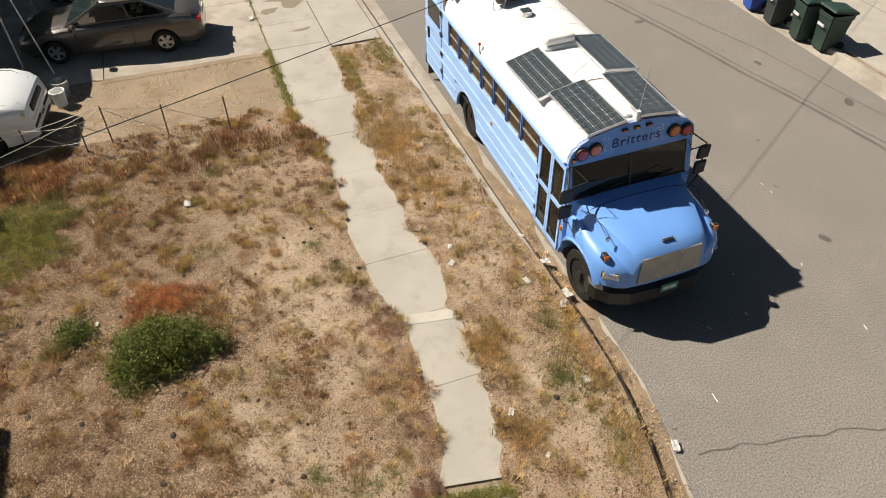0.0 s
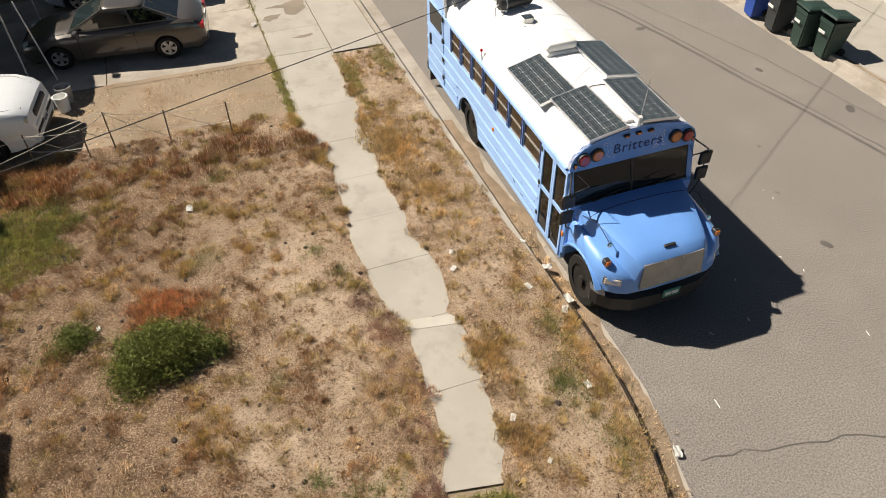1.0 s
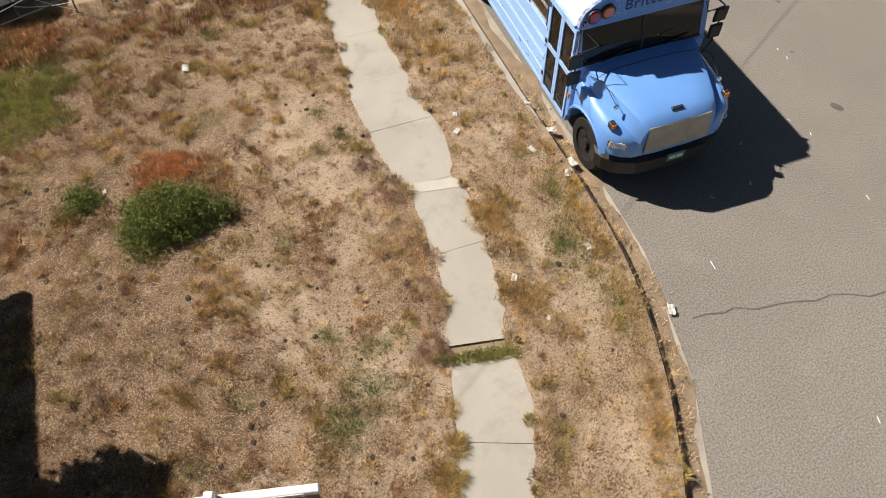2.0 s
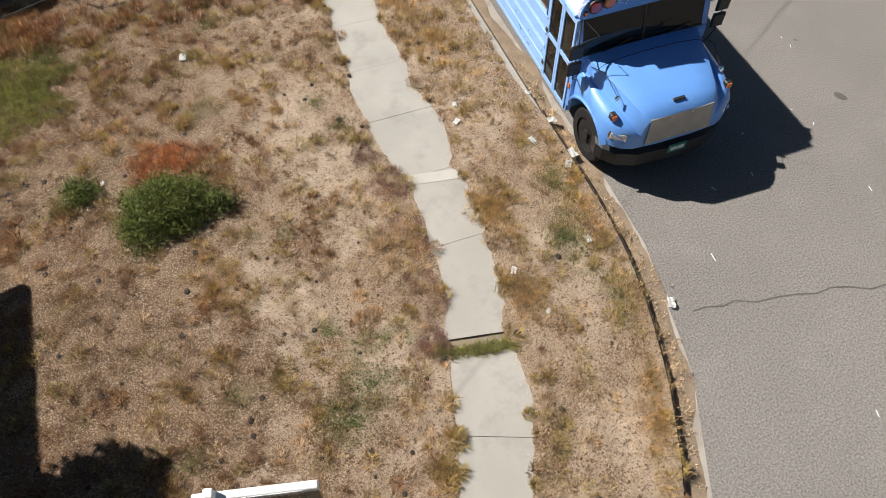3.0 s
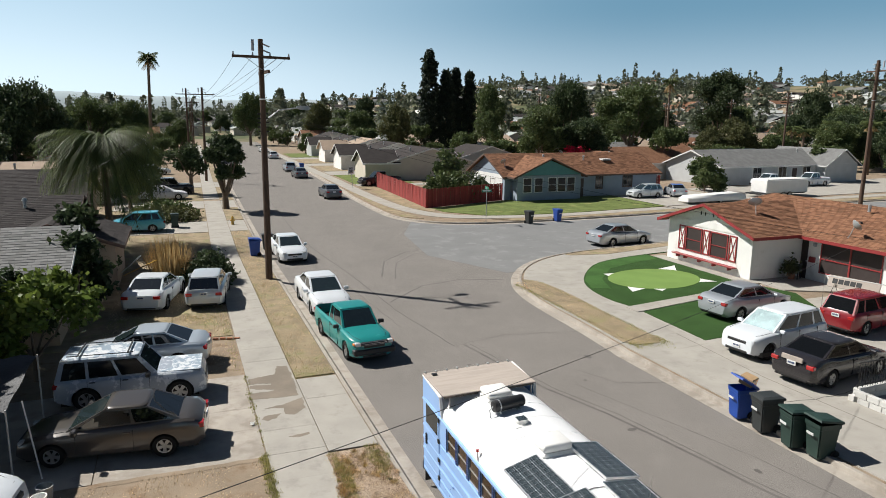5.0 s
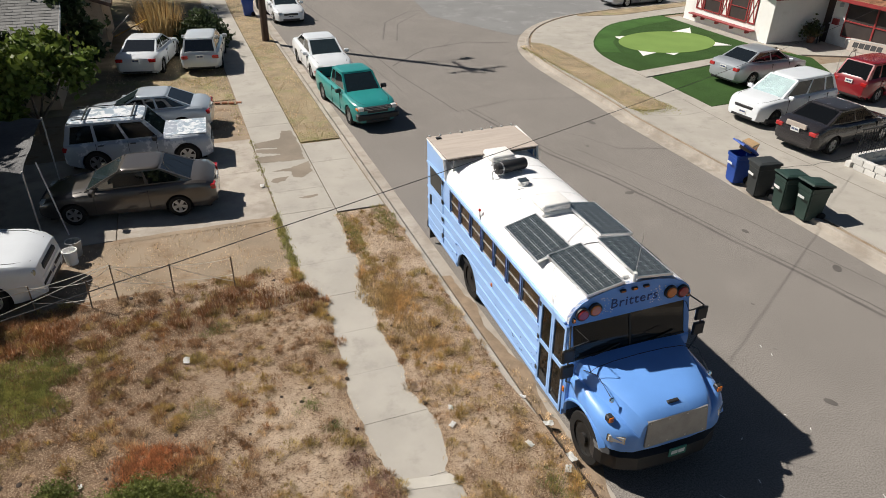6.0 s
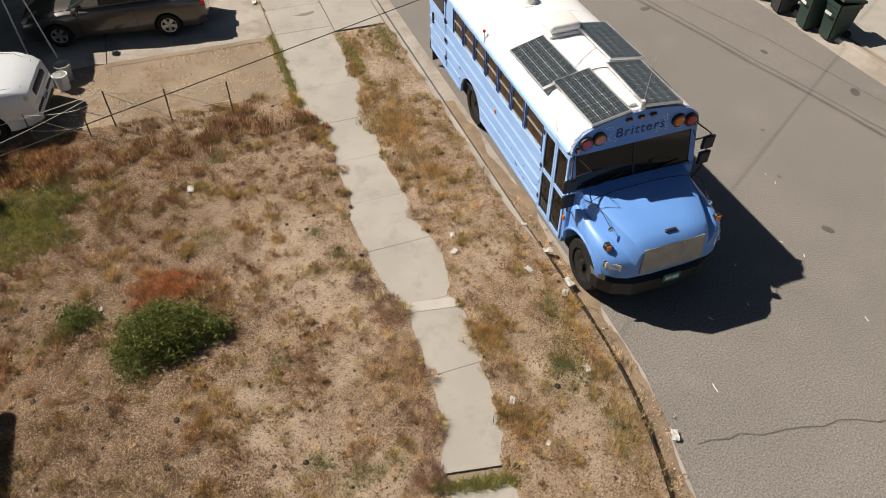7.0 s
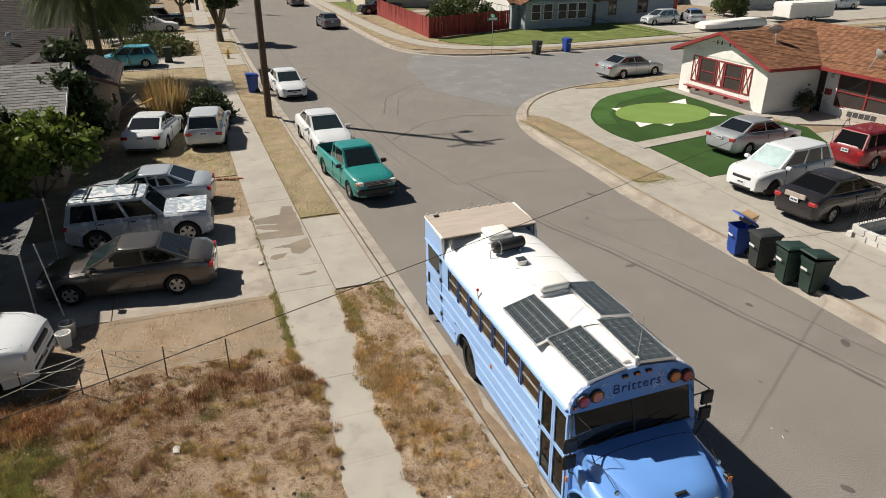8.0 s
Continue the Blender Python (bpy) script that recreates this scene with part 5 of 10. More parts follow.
def car(name, x, y, heading, label, category, length, width, height, colour, style, wheelbase, radius=0.31, rim_mat=None, z=0.0, glass_mat=None, group="", roof=None, extras=(), front_share=0.46):
    """A car whose front points along +x of its own frame."""
    s = STYLES[style]
    rim_mat, glass_mat = rim_mat or RIM_ALLOY, glass_mat or GLASS
    c = thing(name, pose(x, y, z, 0, 0, heading), label, category, group)
    L, W, H = length, width / 2, height
    X = lambda t: (t - 0.5) * L
    rings = []
    for t, h in s["line"]:
        taper = 1 - 0.20 * max(0, 1 - t / 0.07) ** 2 - 0.26 * max(0, (t - 0.88) / 0.12) ** 2
        w, zt = W * taper, H * h
        zb = 0.17 + 0.16 * max(0, 1 - t / 0.05) + 0.10 * max(0, (t - 0.94) / 0.06)
        tall = zt - zb
        half = [(w * 0.8, zb), (w * 0.955, zb + 0.10 * tall), (w * 0.985, zb + 0.32 * tall), (w, zb + 0.60 * tall), (w * 0.985, zb + 0.80 * tall), (w * 0.94, zb + 0.93 * tall), (w * 0.86, zt - 0.005), (w * 0.5, zt + 0.018)]
        rings.append([(X(t), -a, b) for a, b in half] + [(X(t), a, b) for a, b in half[::-1]])
    body = part("body", loft(rings), colour, c)
    front_x, rear_x = X(1) - (length - wheelbase) * front_share, 0
    rear_x = front_x - wheelbase
    cut = []
    for ax in (front_x, rear_x):
        for side in (-1, 1):
            cut.append(cyl(radius * 1.15, 0.5, seg=22, tf=Matrix.Translation((ax, side * W, radius)) @ Matrix.Rotation(radians(90), 4, "X") @ Matrix.Translation((0, 0, -0.25))))
    if style == "pickup":
        cut.append(box(X(0.02), X(0.37), -W * 0.83, W * 0.83, 0.62, 2.0))
    carved(body, cut[:4], True)
    if cut[4:]:
        carved(body, cut[4:])
    body.data.shade_smooth()
    body.data.set_sharp_from_angle(angle=radians(32))
    part("underbody", box(X(0.04), X(0.95), -W * 0.80, W * 0.80, 0.17, 0.55), DARK, c)

    # glasshouse: dark lining, painted pillars and roof, panes
    r0, r1, f1, f0 = (X(t) for t in s["cab"])
    top_of = lambda xx: H * float(np.interp(xx / L + 0.5, [t for t, _ in s["line"]], [h for _, h in s["line"]]))
    wb, wt, zt = W * 0.885, W * (0.70 if style != "boxy" else 0.80), H - 0.055
    zr, zf = top_of(r0) - 0.01, top_of(f0) - 0.01
    P = lambda xx, yy, zz: Vector((xx, yy, zz))
    corners = {"fl": (P(f0, wb * 0.93, zf), P(f1, wt, zt)), "fr": (P(f0, -wb * 0.93, zf), P(f1, -wt, zt)), "rl": (P(r0, wb * 0.93, zr), P(r1, wt, zt)), "rr": (P(r0, -wb * 0.93, zr), P(r1, -wt, zt))}
    k = lambda n: corners[n]
    faces = {"windscreen": (k("fr")[0], k("fl")[0], k("fl")[1], k("fr")[1]), "rear_window": (k("rl")[0], k("rr")[0], k("rr")[1], k("rl")[1]),
             "left": (k("fl")[0], k("rl")[0], k("rl")[1], k("fl")[1]), "right": (k("rr")[0], k("fr")[0], k("fr")[1], k("rr")[1])}
    inner = lambda p: Vector((p.x * 0.985 + (r1 + f1) / 2 * 0.015, p.y * 0.97, p.z - 0.012))
    part("cabin_lining", loft([[inner(k(n)[0]) - Vector((0, 0, 0.1)) for n in ("fr", "fl", "rl", "rr")], [inner(k(n)[0]) for n in ("fr", "fl", "rl", "rr")], [inner(k(n)[1]) for n in ("fr", "fl", "rl", "rr")]]), DARK, c)
    bm = bmesh.new()
    rings = []
    for lift, grow in ((0.0, 1.0), (0.03, 0.995), (0.05, 0.95), (0.058, 0.80), (0.06, 0.4)):
        cx, cy = (r1 + f1) / 2, 0
        rx, ry = (f1 - r1) / 2 * grow + 0.012, wt * grow + 0.006
        ring = []
        for j in range(28):
            a = 2 * math.pi * j / 28
            ca, sa = math.cos(a), math.sin(a)
            ring.append((cx + rx * math.copysign(abs(ca) ** 0.35, ca), cy + ry * math.copysign(abs(sa) ** 0.35, sa), zt - 0.012 + lift))
        rings.append(ring)
    part("roof", loft(rings), roof or colour, c, smooth=True)
    for n in ("windscreen", "rear_window"):
        bm = patch(faces[n], 0.0, 0.05, 0, 1, 0.012)
        patch(faces[n], 0.95, 1.0, 0, 1, 0.012, bm=bm), patch(faces[n], 0.05, 0.95, 0.94, 1, 0.011, bm=bm)
        part(n + "_surround", bm, colour, c)
    for n in ("left", "right"):
        bm = bmesh.new()
        splits = [d if n == "right" else 1 - d for d in s["doors"]]
        edges = sorted([0.0, 1.0] + splits)
        patch(faces[n], 0.0, 1.0, 0.0, 0.09, 0.012, bm=bm), patch(faces[n], 0.0, 1.0, 0.90, 1.0, 0.012, bm=bm)
        for i, e in enumerate(edges):
            w = 0.035 if 0 < e < 1 else 0.055
            if 0 < i < len(edges) - 1:
                patch(faces[n], e - w / 2, e + w / 2, 0.09, 0.90, 0.0115, bm=bm)
            else:
                patch(faces[n], max(0, e - w), min(1, e + w), 0.09, 0.90, 0.0115, bm=bm)
        for a, b in zip(edges, edges[1:]):
            part("side_window", patch(faces[n], a + (0.055 if a == 0 else 0.0175), b - (0.055 if b == 1 else 0.0175), 0.09, 0.90, 0.006), glass_mat, c)
        part("pillar_set", bm, colour, c)
    part("windscreen", patch(faces["windscreen"], 0.05, 0.95, 0.03, 0.94, 0.007), SUNSHADE if "shade" in extras else COVER if "cover" in extras else GLASS_SKY, c)
    part("rear_window", patch(faces["rear_window"], 0.05, 0.95, 0.06, 0.94, 0.007), glass_mat, c)

    # lamps, bumpers, plates, mirrors, door lines
    hz, tz = H * 0.46, H * (0.55 if style in ("sedan", "coupe") else 0.50)
    for side in (-1, 1):
        bm = box(X(0.925), X(0.985), side * W * 0.56, side * W * 0.80, hz - 0.06, hz + 0.055, 0.02) if side > 0 else box(X(0.925), X(0.985), -W * 0.80, -W * 0.56, hz - 0.06, hz + 0.055, 0.02)
        part("headlamp", bm, CLEAR_LENS, c, "clear headlamp")
        y0, y1 = sorted((side * W * 0.58, side * W * 0.895))
        part("tail_lamp", box(X(0.0) + 0.0, X(0.035), y0, y1, tz - 0.07, tz + 0.07, 0.02), RED_LENS, c, "red tail lamp")
        mirror = part("wing_mirror", box(X(s["cab"][3]) - 0.30, X(s["cab"][3]) - 0.16, *sorted((side * W * 0.93, side * (W + 0.16))), zf - 0.02, zf + 0.12, 0.03), BLACK if style in ("pickup", "boxy") else colour, c)
        bm = bmesh.new()
        yy = side * W * 0.999
        for t in [s["cab"][3] - 0.05] + [s["cab"][0] + (s["cab"][3] - s["cab"][0]) * d for d in s["doors"]]:
            box(X(t) - 0.004, X(t) + 0.004, *sorted((yy - side * 0.03, yy + side * 0.003)), 0.32, H * 0.60, bm=bm)
        part("door_line", bm, DARK, c)
        for d in list(s["doors"])[-2:]:
            t = s["cab"][0] + (s["cab"][3] - s["cab"][0]) * d
            part("door_handle", box(X(t) + 0.06, X(t) + 0.22, *sorted((side * W * 0.97, side * (W + 0.018))), H * 0.55, H * 0.55 + 0.03, 0.006), BLACK if style in ("pickup", "boxy") else colour, c)
    part("grille", box(X(0.972), X(1.0) + 0.012, -W * 0.46, W * 0.46, hz - 0.13, hz - 0.02, 0.015), BLACK, c)
    part("lower_grille", box(X(0.96), X(1.0) + 0.008, -W * 0.55, W * 0.55, 0.25, 0.36, 0.02), BLACK, c)
    part("bonnet_line", tube([(X(s["cab"][3]) + 0.06, -W * 0.80, zf + 0.012), (X(0.90), -W * 0.74, top_of(X(0.90)) + 0.006), (X(0.965), -W * 0.55, top_of(X(0.965)) + 0.008), (X(0.965), W * 0.55, top_of(X(0.965)) + 0.008), (X(0.90), W * 0.74, top_of(X(0.90)) + 0.006), (X(s["cab"][3]) + 0.06, W * 0.80, zf + 0.012)], 0.006, sides=4), DARK, c)
    part("rear_valance", box(X(0.001), X(0.05), -W * 0.66, W * 0.66, 0.26, 0.40, 0.02), BLACK, c)
    for xx, zz in ((X(1.0) + 0.004, 0.40), (X(0.0) - 0.02, H * (0.50 if style in ("sedan", "coupe") else 0.47))):
        plate = part("number_plate", box(xx - 0.008, xx + 0.016, -0.16, 0.16, zz, zz + 0.15, 0.004), PLATE, c)
        sx = 1 if xx > 0 else -1
        bm = bmesh.new()
        for y0 in (-0.12, 0.01):
            box(*sorted((xx + (0.016 if sx > 0 else -0.008), xx + (0.020 if sx > 0 else -0.012))), y0, y0 + 0.11, zz + 0.05, zz + 0.11, bm=bm)
        part("plate_bar", bm, PLATE_BAR, plate)
    for ax in (front_x, rear_x):
        for side in (-1, 1):
            t = wheel_parts(c, 0, 0, 0, radius, 0.21, rim_mat, 1, 5)
            t.matrix_basis = Matrix.Translation((ax, side * (W - 0.12), radius)) @ Matrix.Rotation(radians(90 * side), 4, "Z")
    if "rack" in extras:
        for yy in (-wt * 0.85, wt * 0.85):
            part("roof_rail", tube([(r1 + 0.15, yy, H + 0.05), (f1 - 0.15, yy, H + 0.05)], 0.014), BLACK, c)
        for xx in (r1 + 0.45, f1 - 0.3):
            part("cross_bar", box(xx - 0.025, xx + 0.025, -wt * 0.95, wt * 0.95, H + 0.04, H + 0.075, 0.008), BLACK, c)
    if style == "pickup":
        bm = bmesh.new()
        box(X(0.015), X(0.375), -W * 0.83, W * 0.83, 0.55, 0.625, bm=bm)
        part("bed_liner", bm, DARK, c)
        part("front_bumper", box(X(0.955), X(1.0) + 0.06, -W * 0.92, W * 0.92, 0.36, 0.58, 0.04), BLACK, c, "dark front bumper")
    if "chrome" in extras:
        frame_ = part("grille_surround", box(X(0.985), X(1.0) + 0.02, -W * 0.62, W * 0.62, hz - 0.03, hz + 0.10, 0.02), BLACK, c, "black grille with chrome bars")
        for zz in (hz - 0.02, hz + 0.03, hz + 0.085):
            part("chrome_bar", box(X(1.0) + 0.015, X(1.0) + 0.035, -W * 0.60, W * 0.60, zz, zz + 0.016, 0.004), CHROME, frame_)
        for side in (-1, 1):
            part("corner_lamp", box(X(0.965), X(1.0) + 0.03, *sorted((side * W * 0.62, side * W * 0.84)), hz - 0.03, hz + 0.10, 0.02), CLEAR_LENS, c, "rectangular clear headlamp")
            part("side_lamp", box(X(0.955), X(0.992), *sorted((side * W * 0.85, side * W * 0.90)), hz - 0.02, hz + 0.06, 0.01), AMBER_LENS, c, "amber corner lamp")
    if "fullsize" in extras:
        part("grille_band", box(X(0.965), X(1.0) + 0.004, -W * 0.44, W * 0.44, hz - 0.14, hz + 0.02, 0.03), BLACK, c, "wide black grille")
        for side in (-1, 1):
            part("amber_headlamp", box(X(0.925), X(0.988), *sorted((side * W * 0.46, side * W * 0.80)), hz - 0.09, hz + 0.06, 0.03), OLD_LENS, c, "yellowed headlamp")
        part("bumper_band", box(X(0.955), X(1.0) + 0.02, -W * 0.70, W * 0.70, 0.44, 0.58, 0.05), BLACK, c, "black lower bumper")
        part("bumper", box(X(0.955), X(1.0) + 0.025, -W * 0.70, W * 0.70, 0.58, hz - 0.16, 0.05), WHITE_PAINT, c)
    if "band" in extras:
        part("lower_cladding", box(X(0.08), X(0.93), -W * 1.005, W * 1.005, 0.18, 0.36, 0.02), BLACK, c)
    return c


RIM_ALLOY = mat("alloy_rim", (0.50, 0.50, 0.50), var=0.1, rough=0.35, metal=0.8, bump=0.0)
OLD_LENS = paint("yellowed_lens", (0.50, 0.47, 0.30), rough=0.2, coat=1.0)
RIM_BLACK = mat("black_rim", (0.03, 0.03, 0.03), rough=0.4, metal=0.4, bump=0.0)
SUNSHADE = mat("silver_sunshade", (0.24, 0.32, 0.33), var=0.2, scale=3, fine=25, rough=0.35, metal=0.5, bump=0.6, dist=0.03)
P_GREY = paint("warm_grey_metallic", (0.066, 0.057, 0.049), rough=0.36, metal=0.25, coat=1.0)
P_WHITE = paint("white_car_paint", (0.69, 0.72, 0.745), rough=0.3)
P_SILVER = paint("silver_metallic", (0.44, 0.47, 0.50), rough=0.32, metal=0.5)
P_BLUEGREY = paint("pale_blue_metallic", (0.46, 0.51, 0.56), rough=0.32, metal=0.3)
P_JEEP = paint("faded_blue_white_paint", (0.33, 0.37, 0.43), rough=0.45, second=(0.62, 0.65, 0.68), lo=0.52, hi=0.60)
P_PEEL = mat("peeling_clear_coat", (0.30, 0.37, 0.44), var=0.1, scale=2, fine=30, rough=0.4, coat=0.3, second=(0.72, 0.74, 0.75), second_scale=4.0, second_lo=0.47, second_hi=0.53)
P_TEAL = paint("teal_metallic", (0.02, 0.24, 0.23), rough=0.35, second=(0.06, 0.33, 0.31), lo=0.60, hi=0.70)
P_BLACK = mat("sun-worn_black_paint", (0.022, 0.020, 0.021), var=0.1, scale=1.2, fine=40, rough=0.3, coat=0.5, bump=0.0, second=(0.30, 0.30, 0.31), second_scale=5, second_lo=0.60, second_hi=0.66)
P_BLACK_GLOSS = paint("black_car_paint", (0.022, 0.020, 0.022), rough=0.25)
P_PALE = paint("pale_silver_paint", (0.57, 0.60, 0.62), rough=0.3, metal=0.2)
P_RED = paint("red_car_paint", (0.20, 0.010, 0.015), rough=0.25)
P_CYAN = paint("light_blue_car_paint", (0.10, 0.42, 0.55), rough=0.3)
P_DARKGREY = paint("dark_grey_metallic", (0.10, 0.11, 0.125), rough=0.3, metal=0.4)
COVER = mat("car_cover_cloth", (0.55, 0.56, 0.58), var=0.08, scale=2, fine=25, rough=0.7, bump=0.5, dist=0.02)

YARD = "vehicles parked in the yard"
KERBSIDE = "cars parked along the kerb"
CORNER = "cars on the corner driveway"
car("coupe", -5.12, 16.0, 172.8, "dusty warm-grey two-door coupe on the concrete pad", "car", 4.44, 1.70, 1.39, P_GREY, "coupe", 2.62, 0.305, group=YARD, z=0.145)
jeep = car("jeep", -4.88, 19.45, -4.5, "boxy faded blue-white off-roader with roof rack and peeling hood", "car", 4.22, 1.74, 1.62, P_JEEP, "boxy", 2.58, 0.36, RIM_ALLOY, 0.14, group=YARD, roof=P_PEEL, extras=("rack",))
part("peeling_panel", box(0.82, 1.98, -0.70, 0.70, 0.985, 1.005, 0.006), P_PEEL, jeep, "white paint peeling off the hood")
car("sedan", -4.75, 22.35, 171.5, "pale blue-silver saloon behind the off-roader", "car", 4.43, 1.70, 1.37, P_BLUEGREY, "coupe", 2.70, 0.31, group=YARD, z=0.14)
car("sedan", -4.55, 31.1, 76, "white two-door car with dark rear window on the dry yard", "car", 4.63, 1.82, 1.40, P_WHITE, "coupe", 2.85, 0.33, group=YARD, z=0.14)
car("hatchback", -2.2, 30.95, 82, "silver-white hatchback parked on the dry yard", "car", 4.41, 1.74, 1.47, P_PALE, "hatch", 2.62, 0.31, group=YARD, z=0.14)
car("suv", -9.35, 12.75, -8, "white full-size utility vehicle with tinted headlamps in the yard", "car", 5.2, 2.0, 1.90, P_WHITE, "suv", 3.02, 0.38, group=YARD, z=0.115, extras=("fullsize",))
car("pickup_truck", 2.78, 22.75, -84.5, "teal extended-cab pickup truck parked at the kerb", "truck", 5.15, 1.72, 1.60, P_TEAL, "pickup", 3.12, 0.34, group=KERBSIDE, front_share=0.42, extras=("chrome",))
car("sedan", 2.78, 28.6, -88, "white saloon parked behind the teal truck", "car", 4.75, 1.80, 1.45, P_WHITE, "sedan", 2.75, 0.32, group=KERBSIDE)
car("sedan", 2.95, 40.2, -88, "white compact saloon parked beside the utility pole", "car", 4.5, 1.75, 1.43, P_WHITE, "sedan", 2.67, 0.31, group=KERBSIDE)
car("sedan", 12.15, 71.2, 90, "dark grey saloon parked by the speed sign", "car", 4.75, 1.82, 1.46, P_DARKGREY, "sedan", 2.78, 0.32, group=KERBSIDE)
car("hatchback", 13.4, 108, 88, "pale green-white hatchback parked up the street", "car", 4.45, 1.74, 1.49, P_BLUEGREY, "hatch", 2.7, 0.31, group=KERBSIDE)
car("sedan", 26.1, 37.75, 6, "silver saloon parked in the side street", "car", 4.82, 1.80, 1.47, P_SILVER, "sedan", 2.78, 0.32, group=KERBSIDE)
car("sedan", 20.69, 20.48, 6, "silver saloon on the artificial turf", "car", 4.5, 1.75, 1.43, P_SILVER, "sedan", 2.70, 0.31, group=CORNER, z=0.165)
car("crossover", 17.94, 16.27, 187, "white compact crossover with a silver sunshade in its windscreen", "car", 4.29, 1.76, 1.60, P_WHITE, "suv", 2.62, 0.33, RIM_BLACK, 0.145, GLASS_DARK, CORNER, extras=("shade", "band"))
black = car("sedan", 17.71, 13.53, 7, "black saloon with peeling roof and a taped cardboard patch", "car", 4.5, 1.75, 1.43, P_BLACK_GLOSS, "sedan", 2.70, 0.32, None, 0.145, GLASS_DARK, CORNER, roof=P_BLACK)
part("tape_patch", box(-2.27, -2.20, -0.38, 0.38, 0.86, 1.02, 0.01), PLYWOOD, black, "strip of brown cardboard across the boot lid")
car("wagon", 24.0, 17.1, 7, "dark red retro wagon with a steep tailgate", "car", 4.29, 1.71, 1.60, P_RED, "suv", 2.62, 0.32, None, 0.145, GLASS_DARK, CORNER)

DRIVE = "vehicles on far driveways"
car("minivan", 45.7, 60.5, 182, "silver compact minivan on the drive of the blue house", "car", 4.1, 1.70, 1.55, P_PALE, "hatch", 2.5, 0.3, group=DRIVE, z=0.14)
car("sedan", 50.3, 60.9, 65, "silver saloon with a blue sheet over its roof", "car", 4.4, 1.75, 1.42, P_SILVER, "sedan", 2.65, 0.31, group=DRIVE, z=0.14, roof=paint("blue_tarpaulin", (0.03, 0.13, 0.50), rough=0.5))
car("pickup_truck", 70.2, 66.2, 182, "white pickup truck before the long grey house", "truck", 5.4, 1.9, 1.8, P_WHITE, "pickup", 3.3, 0.37, group=DRIVE, z=0.14)
car("pickup_truck", 77.5, 66.0, 182, "white pickup truck beside the box trailer", "truck", 5.5, 1.9, 1.85, P_WHITE, "pickup", 3.3, 0.37, group=DRIVE, z=0.14)
car("pickup_truck", 20.6, 81.0, 184, "black pickup truck on the drive behind the red fence", "truck", 5.3, 1.9, 1.8, P_BLACK_GLOSS, "pickup", 3.3, 0.37, group=DRIVE, z=0.14, glass_mat=GLASS_DARK)
car("sedan", -4.8, 72.5, 0, "car under a fitted pale grey cover", "car", 4.7, 1.8, 1.4, COVER, "sedan", 2.75, 0.31, group=DRIVE, z=0.14, glass_mat=COVER, extras=("cover",))
car("jeep", -3.9, 77.4, 0, "black boxy off-roader on the drive", "car", 4.3, 1.8, 1.8, P_BLACK_GLOSS, "boxy", 2.6, 0.38, RIM_BLACK, 0.14, GLASS_DARK, DRIVE)
car("sedan", -6.5, 104.0, 0, "white saloon parked across the pavement", "car", 4.6, 1.8, 1.43, P_WHITE, "sedan", 2.75, 0.31, group=DRIVE, z=0.14)
car("hatchback", -6.4, 52.4, 178, "light blue hatchback in the shaded drive", "car", 4.1, 1.72, 1.5, P_CYAN, "hatch", 2.5, 0.3, group=DRIVE, z=0.14)
for x, y, col, text in ((4.2, 128, P_DARKGREY, "dark saloon far up the street"), (4.6, 150, P_WHITE, "white saloon far up the street"), (15.0, 140, P_SILVER, "silver saloon far up the street"), (5.3, 176, P_BLACK_GLOSS, "black saloon far up the street"), (16.0, 165, P_WHITE, "white saloon parked far up the kerb"), (13.0, 96, P_DARKGREY, "dark saloon near a blue bin")):
    car("sedan", x, y, -88 if x < 10 else 90, text, "car", 4.6, 1.8, 1.45, col, "sedan", 2.75, 0.31, group=KERBSIDE)
trailer = thing("box_trailer", pose(62.6, 57.6, 0.12, 0, 0, 2), "white enclosed box trailer beside the pickups", "trailer")
part("box", box(-3.3, 3.3, -1.2, 1.2, 0.5, 2.0, 0.08), WHITE_PAINT, trailer)
part("top_cap", box(-3.2, 3.2, -1.1, 1.1, 2.0, 2.08, 0.04), WHITE_PAINT, trailer)
for xx in (-0.6, 0.4):
    for s in (-1, 1):
        t = wheel_parts(trailer, 0, 0, 0, 0.34, 0.2, RIM_ALLOY, 1, 5)
        t.matrix_basis = Matrix.Translation((xx, s * 1.1, 0.34)) @ Matrix.Rotation(radians(90 * s), 4, "Z")
part("axle_frame", box(-4.3, 3.2, -0.9, 0.9, 0.36, 0.5), DARK, trailer)
camper = thing("camper", pose(50.2, 54.8, 0.12, 0, 0, 4) @ Matrix.Diagonal((0.95, 0.8, 0.72, 1)), "low white folded camper behind the corner house", "trailer")
part("body", loft([[(x, y * k, z) for y, z in ((-1.15, 0.35), (-1.18, 0.9), (-0.9, 1.2 + h), (0.9, 1.2 + h), (1.18, 0.9), (1.15, 0.35))] for x, k, h in ((-4.4, 0.75, -0.3), (-3.8, 1.0, -0.05), (0.0, 1.0, 0.1), (3.4, 1.0, 0.2), (4.3, 0.85, -0.1))]), WHITE_PAINT, camper, smooth=True)
for s in (-1, 1):
    t = wheel_parts(camper, 0, 0, 0, 0.32, 0.2, RIM_ALLOY, 1, 5)
    t.matrix_basis = Matrix.Translation((0.3, s * 1.05, 0.32)) @ Matrix.Rotation(radians(90 * s), 4, "Z")

